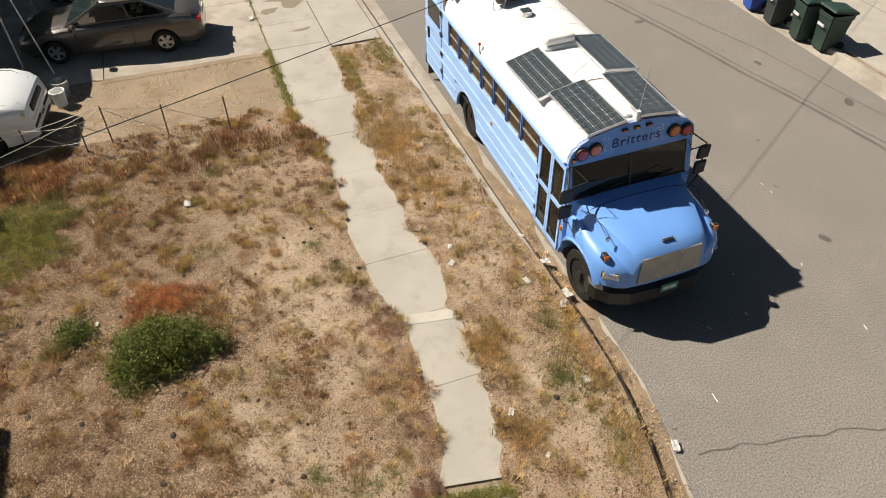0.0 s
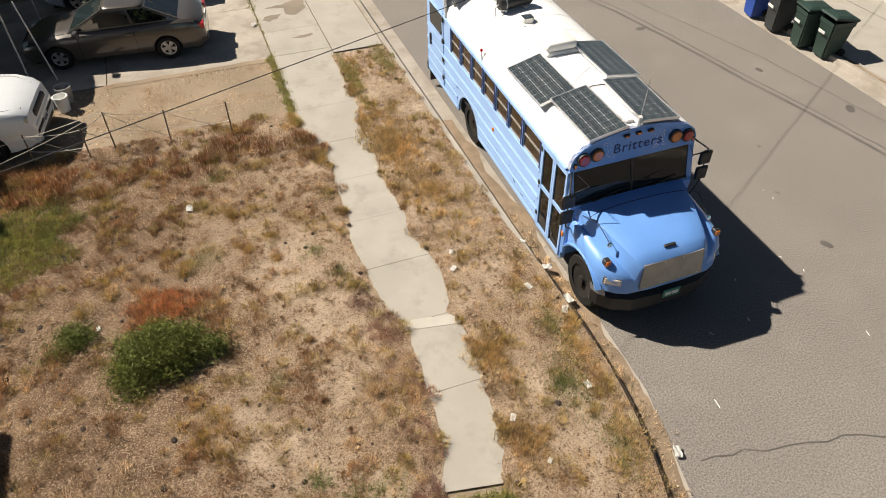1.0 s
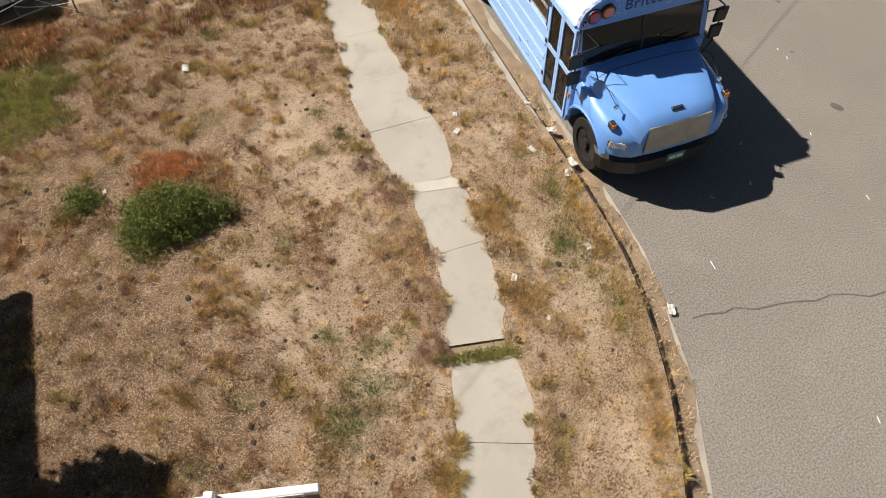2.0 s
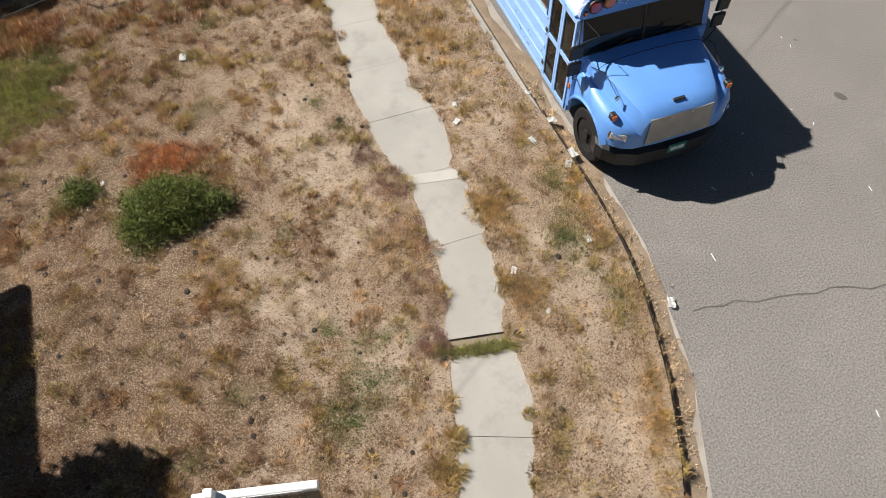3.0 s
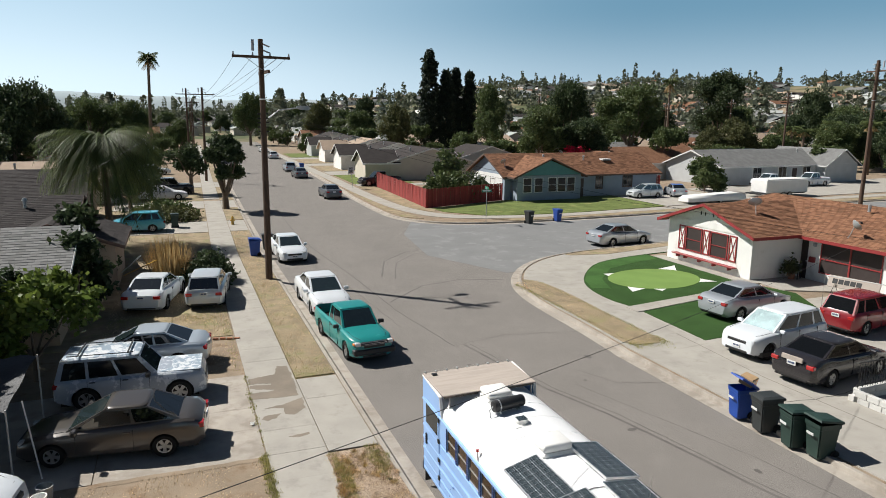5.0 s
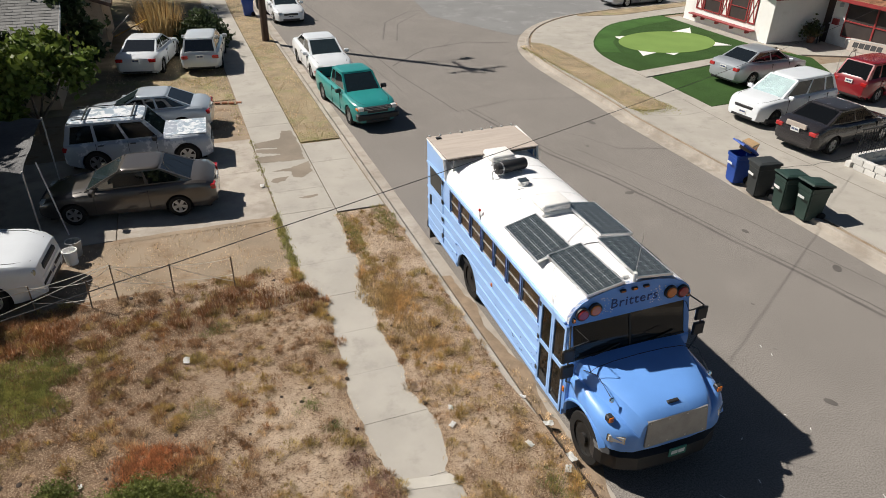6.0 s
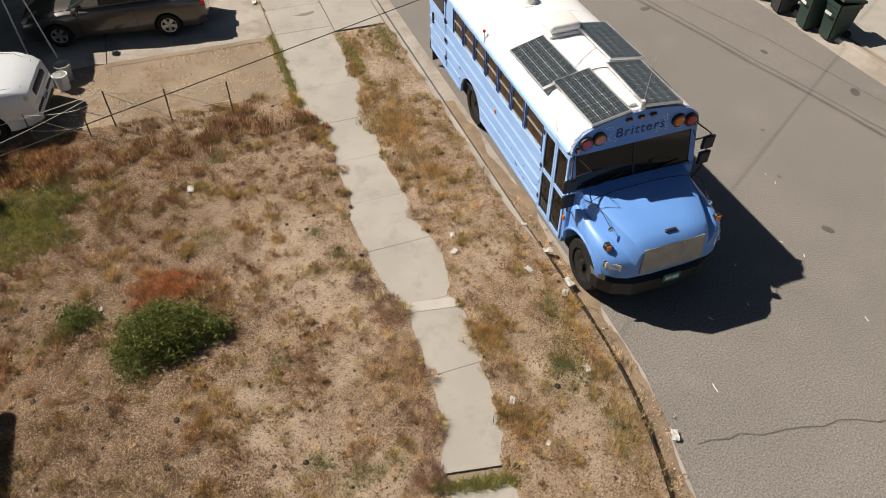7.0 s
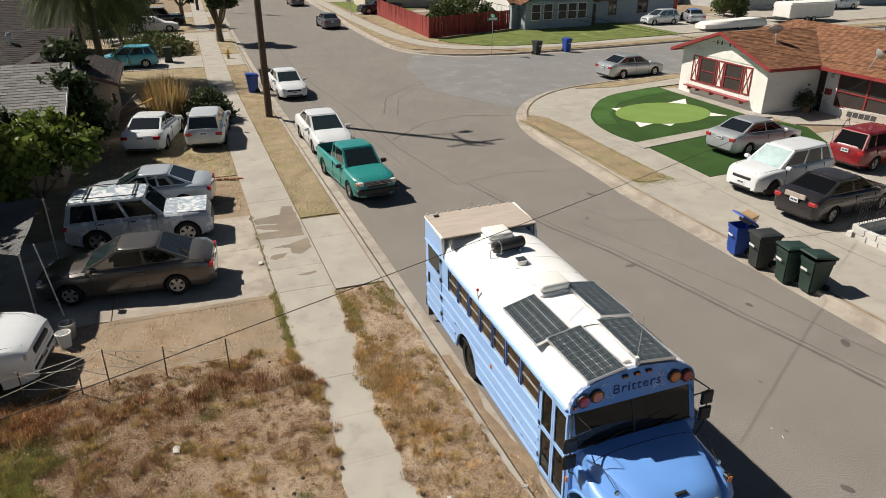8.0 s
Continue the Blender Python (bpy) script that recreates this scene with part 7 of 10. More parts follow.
fence([(19.8, 79.5), (18.9, 58.7), (28.9, 62.6)], 1.85, FENCE_RED, "fence", "tall barn-red board fence round the yard")
fence([(49.4, 66.8), (53.4, 67.6)], 1.8, FENCE_RED, "fence", "dark red fence panel beside the blue house")
h = house(39.2, 67.2, 3.0, "blue-grey bungalow with teal gable and brown shingle roof", 20.6, 8.2, 2.75, 4.75, "x", STUCCO_BLUE, ROOF_BROWN, TRIM_BROWN,
          openings=[("front", 2.0, 0.9, 0.9, 1.5), ("front", 6.0, 1.0, 1.3, 1.3), ("left", -1.5, 1.2, 1.0, 0.9)], door=("front", -0.6), tiles=ROOF_BROWN_T, seed=3, vents=3, fine=0.2)
bm = box(-9.6, -1.6, -5.6, -4.05, -0.2, 2.7)
part("bay_wall", bm, STUCCO_BLUE, h)
gable_roof(h, -9.9, -1.4, -5.7, 1.0, 2.72, 4.55, "y", 0.35, ROOF_BROWN, TRIM_BROWN, tiles=ROOF_BROWN_T, fine=0.2)
part("gable_siding", loft([[Vector((-9.7, yy, 2.74)), Vector((-1.6, yy, 2.74)), Vector((-5.65, yy, 4.30))] for yy in (-5.72, -5.66)]), TEAL_SIDING, h, "teal boarded gable")
for u in (-8.4, -7.0, -5.3, -4.1, -2.9):
    window_part(h, pose(u, -5.605, 0.95), 0.95, 1.45, TRIM_WHITE, bars_v=0, bars_h=1)
part("gable_end", box(-10.34, -10.30, -3.6, 3.6, 0.0, 2.7), STUCCO_WHITE, h, "white side wall")
dish(h, -9.6, -2.6, 3.4, 200)
part("skylight", box(3.8, 5.0, -2.2, -1.4, 3.92, 4.10, 0.03), VENT_WHITE, h).matrix_basis = pose(0, 0, 0.0)

# more houses up the right side of the street
house(41.5, 97, 0, "pale blue-grey house with white gable behind the fence", 11, 9, 2.6, 4.4, "y", STUCCO_GREY, ROOF_DARK, TRIM_WHITE, openings=[("front", 1.5, 1.0, 1.4, 1.2)], seed=5, wing=(-11.0, -5.0, -3.0, 3.4, 3.9, "x"))
house(30, 92, 0, "cream house with dark shingle roof and white garage", 12, 9, 2.6, 4.4, "y", STUCCO_CREAM, ROOF_DARK, TRIM_WHITE, openings=[("left", 3.0, 1.0, 1.6, 1.2)], garage=("left", -2.4, 3.2), seed=6, wing=(-9.5, -5.0, -4.4, 1.4, 4.1, "x"))
house(31, 111, 0, "white house with dark roof and garage", 12, 9, 2.6, 4.4, "y", STUCCO_WHITE, ROOF_DARK, TRIM_WHITE, openings=[("left", 3.0, 1.0, 1.6, 1.2)], garage=("left", -2.4, 3.2), seed=7, wing=(-9.5, -5.0, -4.4, 1.4, 4.1, "x"))
house(32, 129, 0, "white house with tan roof and garage", 12, 9, 2.6, 4.4, "y", STUCCO_WHITE, ROOF_TAN, TRIM_WHITE, openings=[("left", 3.0, 1.0, 1.6, 1.2)], garage=("left", -2.4, 3.2), seed=8, wing=(-9.5, -5.0, -4.4, 1.4, 4.1, "x"))
house(33, 148, 0, "grey house with dark roof", 12, 9, 2.6, 4.4, "y", STUCCO_GREY, ROOF_DARK, TRIM_WHITE, garage=("left", -2.4, 3.2), seed=9, wing=(-9.5, -5.0, -4.4, 1.4, 4.1, "x"))
# the long grey-roofed house and its neighbours beyond the side street
h = house(77, 75, 4, "long pale house with grey shingle roof and roof solar array", 26, 10, 2.7, 4.6, "x", STUCCO_GREY, ROOF_GREY, TRIM_WHITE, openings=[("front", -6, 0.9, 1.6, 1.4), ("front", -1, 0.9, 1.6, 1.4), ("front", 4, 0.9, 1.6, 1.4)], door=("front", 1.5), seed=11, wing=(6, 13, -6.5, 4, 4.8, "y"))
part("solar_array", box(-9, 0, -4.4, -1.2, 0.0, 0.06, 0.01), SOLAR_CELL, h, "dark roof solar array").matrix_basis = pose(0, 0, 4.0, 20.5, 0, 0) @ pose(0, 2.4, 0.16)
house(60, 84, 4, "white house with brown roof behind the grey one", 24, 9, 2.6, 4.6, "x", STUCCO_WHITE, ROOF_BROWN, TRIM_WHITE, openings=[("front", -9, 0.9, 1.4, 1.3)], seed=12, wing=(-12, -5.5, -6.5, 3, 4.3, "y"))
house(98, 98, 4, "two-storey tan house with a pale roof", 18, 9, 4.6, 6.4, "x", STUCCO_CREAM, ROOF_TAN, TRIM_WHITE, openings=[("front", -6, 2.9, 1.2, 1.1), ("front", -3, 2.9, 1.2, 1.1), ("front", 2, 2.9, 1.2, 1.1)], seed=13)

# houses on the left of the street
house(-13.6, 30.2, 0, "small house with worn grey shingle roof and white trim", 11.6, 9.2, 2.45, 3.95, "x", STUCCO_TAN, ROOF_GREY, TRIM_WHITE, openings=[("right", -2.6, 0.9, 1.4, 1.2), ("front", 4.0, 1.0, 1.2, 1.1)], tiles=ROOF_GREY_T, seed=21, vents=1, fine=0.22)
h = house(-15.0, 40.6, 0, "brown house with dark shingle roof and exposed eaves", 12.5, 10.5, 2.45, 4.15, "x", STUCCO_TAN, ROOF_DARK, TRIM_BROWN, openings=[("right", 2.0, 0.9, 1.4, 1.2)], tiles=ROOF_DARK_T, seed=22, vents=2, fine=0.22, wing=(3.0, 8.6, -6.2, -1.0, 3.5, "y"))
dish(h, 1.0, -1.2, 3.9, 170)
house(-16.5, 57.5, 0, "house with dark brown shingle roof", 13, 11, 2.5, 4.4, "x", STUCCO_TAN, ROOF_DARK, TRIM_BROWN, openings=[("right", 2.0, 0.9, 1.4, 1.2)], seed=23, tiles=ROOF_DARK_T, fine=0.25)
house(-15, 75, 0, "tan house with flat-pitched brown roof", 12, 9, 2.5, 3.9, "x", STUCCO_CREAM, ROOF_TAN, TRIM_WHITE, openings=[("right", 2.0, 0.9, 1.4, 1.2)], garage=("right", -2.0, 3.0), seed=24)
house(-15, 93, 0, "cream house with brown roof", 12, 9, 2.5, 4.2, "y", STUCCO_CREAM, ROOF_BROWN, TRIM_WHITE, garage=("right", -2.0, 3.0), seed=25)
house(-15, 112, 0, "white house with dark roof", 12, 9, 2.5, 4.2, "x", STUCCO_WHITE, ROOF_DARK, TRIM_WHITE, garage=("right", -2.0, 3.0), seed=26)
house(-30, 52, 0, "tan house with brown roof behind the street", 14, 10, 2.6, 4.3, "x", STUCCO_TAN, ROOF_TAN, TRIM_BROWN, seed=27)
# the house whose roof edge shades the near yard
house(-14.05, -0.35, 0, "cream house beside the dry yard", 9.4, 11.8, 2.7, 4.2, "y", STUCCO_CREAM, ROOF_DARK, TRIM_WHITE, seed=28, vents=1)

# far streets of bungalows, built from a few kinds
kinds = []
for k, (wall_m, roof_m) in enumerate(((STUCCO_WHITE, ROOF_DARK), (STUCCO_CREAM, ROOF_BROWN), (STUCCO_TAN, ROOF_TAN), (STUCCO_GREY, ROOF_PALE), (STUCCO_WHITE, ROOF_GREY))):
    kinds.append(house(33.5 + 2 * k, 168 + 20 * k, 0, "distant bungalow with low pitched roof", 13, 9.5, 2.7, 4.6, "x" if k % 2 else "y", wall_m, roof_m, TRIM_WHITE,
                       openings=[("front", -3, 1, 1.5, 1.2), ("front", 2.5, 1, 1.5, 1.2), ("left", 1, 1, 1.5, 1.2)], garage=("left", -2.6, 3), vents=1, seed=40 + k, group="distant bungalows"))
rng = random.Random(12)
for row in range(9):
    for col in range(16):
        x, y = 54 + 19 * col + rng.uniform(-3, 3), 108 + 25 * row + rng.uniform(-3, 3)
        if x < 40 or x - 0.9 * y > 60 or x > 1.1 * y + 8 or rng.random() < 0.12:
            continue
        copy_thing(rng.choice(kinds), pose(x, y, hill(x, y) - 0.1, 0, 0, rng.choice((0, 90, 180, 270)) + rng.uniform(-4, 4)))
for row in range(5):
    for col in range(4):
        x, y = -36 - 19 * col + rng.uniform(-3, 3), 130 + 26 * row + rng.uniform(-3, 3)
        copy_thing(rng.choice(kinds), pose(x, y, hill(x, y) - 0.1, 0, 0, rng.choice((0, 90, 180, 270))))


def far_roofs(name, count, place, wall_mat, roof_mat, label, seed):
    """Bungalows too far and too many to tell apart: walls and gabled roofs."""
    rng = random.Random(seed)
    walls, roofs = bmesh.new(), bmesh.new()
    for _ in range(count):
        x, y = place(rng)
        w, d, zr = rng.uniform(9, 15), rng.uniform(7, 10), rng.uniform(1.3, 2.1)
        m = pose(x, y, hill(x, y) - 0.3, 0, 0, rng.choice((0, 90)) + rng.uniform(-6, 6))
        box(-w / 2, w / 2, -d / 2, d / 2, 0, 2.75, bm=walls, tf=m)
        e, o = d / 2 + 0.45, w / 2 + 0.4
        loft([[m @ Vector((u, yy, z)) for yy, z in ((-e, 2.62), (0, 2.75 + zr), (e, 2.62), (e, 2.5), (0, 2.6 + zr), (-e, 2.5))] for u in (-o, o)], roofs)
    ob = tagged(part(name, walls, wall_mat), label, "houses", kind="stuff")
    tagged(part("far_roof", roofs, roof_mat, ob), kind="stuff")


def beyond_the_end(rng):
    return rng.uniform(-90, 90), rng.uniform(275, 420)


def on_the_slope(rng):
    a, d = radians(rng.uniform(8, 60)), rng.uniform(240, 620)
    return d * math.sin(a), d * math.cos(a)


def west_of_the_street(rng):
    return rng.uniform(-75, -28), rng.uniform(66, 270)


for k, (place, n, wm, rm) in enumerate(((beyond_the_end, 26, STUCCO_WHITE, ROOF_DARK), (beyond_the_end, 18, STUCCO_CREAM, ROOF_PALE), (on_the_slope, 60, STUCCO_WHITE, ROOF_GREY), (on_the_slope, 60, STUCCO_CREAM, ROOF_TAN), (on_the_slope, 50, STUCCO_WHITE, ROOF_DARK), (west_of_the_street, 16, STUCCO_TAN, ROOF_TAN), (west_of_the_street, 12, STUCCO_WHITE, ROOF_GREY))):
    far_roofs("far_houses", n, place, wm, rm, "pale low bungalows crowded among the trees", 300 + k)
for k in range(7):
    copy_thing(rng.choice(kinds), pose(-14.5, 130 + 19 * k, 0.1, 0, 0, 180))
for k in range(60):
    a, d = radians(rng.uniform(-6, 58)), rng.uniform(330, 660)
    x, y = d * math.sin(a), d * math.cos(a)
    copy_thing(rng.choice(kinds), pose(x, y, hill(x, y) - 0.3, 0, 0, rng.uniform(0, 360)))

# ---- trees ----
LEAF_MID = leafy("mid_green_leaves", (0.085, 0.118, 0.045))
LEAF_DARK = leafy("dark_green_leaves", (0.050, 0.074, 0.034))
LEAF_LIGHT = leafy("light_green_leaves", (0.12, 0.17, 0.035))
LEAF_OLIVE = leafy("olive_leaves", (0.085, 0.095, 0.040))
LEAF_CYPRESS = leafy("cypress_foliage", (0.030, 0.042, 0.028), 0.4)
LEAF_PALM = leafy("palm_fronds", (0.085, 0.115, 0.04))
LEAF_RED = leafy("bougainvillea_bracts", (0.50, 0.015, 0.06), 0.3)
LEAF_DRY = leafy("dry_reed", (0.33, 0.24, 0.11), 0.4)
# far leaves paled to grey-green, so the distance haze sits in their colour
LEAF_HAZE = leafy("haze_tinted_far_foliage", (0.115, 0.135, 0.095), 0.35)


def leaves(centres, size, rng, per=10, spread=0.5, droop=0.0, long=1.6):
    """Small four-cornered leaves scattered round the centres, as (verts, faces)."""
    n = len(centres) * per
    c = np.repeat(np.asarray(centres, float), per, 0)
    g = np.random.default_rng(rng.randrange(10**6))
    c = c + g.normal(0, spread, (n, 3)) * (1, 1, 0.75)
    a = g.normal(0, 1, (n, 3))
    a[:, 2] -= droop
    a /= np.linalg.norm(a, axis=1, keepdims=True)
    b = np.cross(a, g.normal(0, 1, (n, 3)))
    b /= np.linalg.norm(b, axis=1, keepdims=True) + 1e-9
    s = size * g.uniform(0.6, 1.3, (n, 1))
    v = np.stack([c - a * s * long / 2, c + b * s * 0.45, c + a * s * long / 2, c - b * s * 0.45], 1).reshape(-1, 3)
    return v, np.arange(4 * n).reshape(-1, 4)


def leaf_mesh(name, v, f):
    me = bpy.data.meshes.new(name)
    me.vertices.add(len(v))
    me.vertices.foreach_set("co", np.asarray(v, np.float32).ravel())
    me.loops.add(f.size)
    me.loops.foreach_set("vertex_index", f.astype(np.int32).ravel())
    me.polygons.add(len(f))
    me.polygons.foreach_set("loop_start", np.arange(0, f.size, f.shape[1], dtype=np.int32))
    me.update(calc_edges=True)
    return me


def tree(x, y, z, label, height, spread, leaf_mat, seed, clumps=120, leaf=0.22, per=26, bare=0.25, lump=0.55, category="tree", name="tree", trunk=None, droop=0.0):
    """A broad tree: trunk, limbs and a crown of leafy clumps with gaps."""
    rng = random.Random(seed)
    t = thing(name, pose(x, y, z), label, category, "street trees" if name == "tree" else "")
    r = trunk or height * 0.028 + 0.05
    bm = bmesh.new()
    lean = Vector((rng.uniform(-0.06, 0.06), rng.uniform(-0.06, 0.06), 1))
    fork = lean * height * (bare + 0.12)
    tube([Vector((0, 0, -0.15)), lean * height * bare * 0.5, fork], r * 1.25, bm, 8, r * 0.85)
    lobes = []
    n = 5 if height < 6 else 7
    for k in range(n):
        a = 2 * math.pi * (k + rng.uniform(-0.3, 0.3)) / n
        out = rng.uniform(0.35, 0.75) * spread
        tip = Vector((out * math.cos(a), out * math.sin(a), height * rng.uniform(bare + 0.25, 0.86)))
        mid = fork.lerp(tip, 0.5) + Vector((0, 0, -0.06 * height))
        tube([fork * 0.9, mid, tip], r * 0.55, bm, 6, r * 0.15)
        lobes.append((tip, rng.uniform(0.30, 0.48) * spread))
    lobes.append((Vector((0, 0, height * 0.82)), 0.45 * spread))
    part("trunk", bm, BARK, t)
    cs = []
    for _ in range(clumps):
        c, rad = rng.choice(lobes)
        d = Vector((rng.gauss(0, 1), rng.gauss(0, 1), rng.gauss(0, 0.8))).normalized() * rad * rng.uniform(0.55, 1.05)
        p = c + d
        p.z = min(max(p.z, height * bare), height)
        cs.append(p)
    v, f = leaves(cs, leaf, rng, per, lump * spread * 0.16, droop)
    part("crown", leaf_mesh("crown", v, f), leaf_mat, t)
    return t


def cypress(x, y, z, height, width, seed, label="tall dark columnar cypress tree"):
    rng = random.Random(seed)
    t = thing("cypress", pose(x, y, z), label, "tree", "row of cypresses")
    part("trunk", tube([(0, 0, -0.2), (0, 0, height * 0.4), (0, 0, height * 0.9)], 0.22, sides=7, r2=0.05), BARK, t)
    cs = []
    for k in range(420):
        h = rng.random() ** 0.85
        rr = width / 2 * (1 - h ** 2.6) ** 0.5 * (0.85 + 0.2 * math.sin(7 * h * 3 + k % 5)) * rng.uniform(0.55, 1.0)
        a = rng.uniform(0, 2 * math.pi)
        cs.append((rr * math.cos(a), rr * math.sin(a), 0.5 + (height - 0.5) * h))
    v, f = leaves(cs, 0.42, rng, 16, 0.28, -1.2, 2.0)
    part("crown", leaf_mesh("crown", v, f), LEAF_CYPRESS, t)
    return t


def frond(bm_v, bm_f, base, azim, length, rise, sag, rng, leaflets=26, leaf=0.55, fan=False):
    """One palm frond as leaflets along a bowed midrib, added to the lists."""
    ca, sa = math.cos(azim), math.sin(azim)
    pts = []
    for k in range(9):
        s = k / 8
        out = length * s * math.cos(rise * (1 - s))
        up = length * (math.sin(rise) * s - sag * s * s)
        pts.append(Vector((base[0] + ca * out, base[1] + sa * out, base[2] + up)))
    side = Vector((-sa, ca, 0))
    for k in range(8):
        i = len(bm_v)
        w = 0.02
        bm_v += [pts[k] - side * w, pts[k] + side * w, pts[k + 1] + side * w, pts[k + 1] - side * w]
        bm_f.append((i, i + 1, i + 2, i + 3))
    for j in range(leaflets):
        s = 0.12 + 0.88 * j / leaflets
        p = pts[min(7, int(s * 8))].lerp(pts[min(8, int(s * 8) + 1)], s * 8 % 1)
        way = (pts[min(8, int(s * 8) + 1)] - pts[min(7, int(s * 8))]).normalized()
        for sg in (-1, 1):
            tip = p + (side * sg * 0.75 + way * 0.55 + Vector((0, 0, -0.55 - rng.uniform(0, 0.4)))).normalized() * leaf * (1 - 0.55 * abs(s - 0.4))
            i = len(bm_v)
            bm_v += [p - way * 0.03, p + way * 0.03, tip]
            bm_f.append((i, i + 1, i + 2, i + 2))


def palm(x, y, z, label, height, fronds, length, seed, leaf=0.55, trunk=0.16, sag=(0.5, 1.0), skirt=False):
    rng = random.Random(seed)
    t = thing("palm", pose(x, y, z), label, "palm tree", "palms")
    lean = Vector((rng.uniform(-0.03, 0.03), rng.uniform(-0.03, 0.03), 1))
    pts = [lean * height * k / 6 for k in range(7)]
    part("trunk", tube([Vector((0, 0, -0.2))] + pts[1:], trunk * 1.3, sides=9, r2=trunk * 0.8), BARK, t)
    vs, fs = [], []
    for k in range(fronds):
        rise = rng.uniform(-0.1, 1.35)
        frond(vs, fs, pts[-1], 2.4 * k + rng.uniform(-0.2, 0.2), length * rng.uniform(0.8, 1.1), rise, rng.uniform(*sag), rng, 30, leaf)
    me = raw("crown", vs, [f[:3] if f[2] == f[3] else f for f in fs])
    part("crown", me, LEAF_PALM, t)
    if skirt:
        vs, fs = [], []
        for k in range(24):
            frond(vs, fs, pts[-1] - Vector((0, 0, 0.3)), 2.4 * k, length * 0.7, -0.9, 0.7, rng, 14, leaf * 0.8)
        part("dead_frond_skirt", raw("skirt", vs, [f[:3] if f[2] == f[3] else f for f in fs]), LEAF_DRY, t, "brown dead fronds hanging under the crown")
    return t


def shrub(x, y, z, label, rx, ry, h, leaf_mat, seed, clumps=70, leaf=0.10, per=30, name="shrub", category="shrub", droop=0.0, spread=0.14, ragged=0.12, long=1.6):
    rng = random.Random(seed)
    t = thing(name, pose(x, y, z), label, category)
    cs, bm = [], bmesh.new()
    for k in range(clumps):
        a, q = rng.uniform(0, 2 * math.pi), rng.random() ** 0.5
        zz = h * (1 - 0.75 * q * q) * rng.uniform(0.35, 1.0)
        w = 1 + ragged * (math.sin(3 * a + seed) + 0.7 * math.sin(7 * a + 2 * seed))
        cs.append((rx * q * w * math.cos(a), ry * q * w * math.sin(a), zz))
        if k % 5 == 0:
            tube([(0.15 * cs[-1][0], 0.15 * cs[-1][1], -0.05), (0.6 * cs[-1][0], 0.6 * cs[-1][1], 0.55 * zz), cs[-1]], 0.018, bm, 4, 0.006)
    part("stems", bm, BARK, t)
    v, f = leaves(cs, leaf, rng, per, spread, droop, long)
    part("foliage", leaf_mesh("foliage", v, f), leaf_mat, t)
    return t


def reeds(x, y, z, label, count, h, r, seed, leaf_mat=None):
    """A clump of tall dry stalks."""
    rng = random.Random(seed)
    t = thing("dry_reeds", pose(x, y, z), label, "grass clump")
    vs, fs = [], []
    for k in range(count):
        a, q = rng.uniform(0, 2 * math.pi), r * rng.random() ** 0.6
        p = Vector((q * math.cos(a), q * math.sin(a), 0))
        hh = h * rng.uniform(0.5, 1.0)
        top = p * rng.uniform(1.1, 1.9) + Vector((rng.uniform(-0.2, 0.2), rng.uniform(-0.2, 0.2), hh))
        sd = Vector((math.sin(a), -math.cos(a), 0)) * 0.022
        m = p.lerp(top, 0.55) + Vector((0, 0, 0.1))
        i = len(vs)
        vs += [p - sd, p + sd, m + sd, m - sd, top]
        fs += [(i, i + 1, i + 2, i + 3), (i + 3, i + 2, i + 4)]
    tagged(part("stalk", raw("stalk", vs, fs), leaf_mat or LEAF_DRY, t), kind="stuff")
    return t


# left of the street
palm(-7.6, 46.5, 0.1, "bushy queen palm with long drooping fronds", 6.7, 270, 3.7, 1, leaf=1.0, trunk=0.2, sag=(0.7, 1.5))
palm(-7.75, 140, 0.1, "very tall slender fan palm", 19.0, 40, 1.9, 2, leaf=0.9, trunk=0.28, sag=(0.3, 1.0), skirt=True)
tree(0.75, 63.4, 0.12, "dark pine-like street tree leaning over the kerb", 7.6, 1.9, LEAF_DARK, 3, 270, 0.2, 34, bare=0.05, trunk=0.3)
tree(-1.9, 77, 0.12, "dark leafy tree overhanging the pavement", 5.6, 2.2, LEAF_DARK, 4, 130, 0.22, 24, bare=0.25)
tree(-8.0, 22.0, 0.1, "small bright-leaved tree in deep shade", 3.5, 1.7, LEAF_LIGHT, 5, 150, 0.17, 26, bare=0.12, trunk=0.1)
tree(-9.2, 25.2, 0.1, "dark shrubby tree beside the grey-roofed house", 3.0, 1.6, LEAF_DARK, 6, 120, 0.16, 24, bare=0.1, trunk=0.1)
tree(-7.6, 29.5, 0.1, "dark overgrown tree between the houses", 3.8, 1.7, LEAF_DARK, 7, 150, 0.2, 26, bare=0.05, trunk=0.12)
tree(-8.2, 35.5, 0.1, "dark overgrown tree before the brown house", 4.2, 1.9, LEAF_DARK, 8, 150, 0.2, 26, bare=0.05, trunk=0.12)
tree(-8.6, 40.5, 0.1, "dark bush at the house corner", 3.2, 1.8, LEAF_DARK, 9, 130, 0.2, 24, bare=0.05, trunk=0.12)
shrub(-2.0, 34.6, 0.12, "rounded dark green bush by the pavement", 1.15, 1.5, 1.75, LEAF_DARK, 10, 130, 0.12, 40, spread=0.16)
reeds(-4.0, 35.0, 0.12, "tall clump of dry straw-coloured reeds", 620, 2.5, 0.85, 11)
shrub(-4.4, 57.5, 0.12, "low green hedge with yellow flowers", 2.6, 1.8, 1.1, LEAF_OLIVE, 12, 150, 0.16, 26, name="hedge", spread=0.22)
shrub(-4.6, 61.5, 0.12, "leafy green hedge by the drive", 2.4, 1.8, 1.2, LEAF_MID, 13, 120, 0.16, 26, name="hedge", spread=0.22)
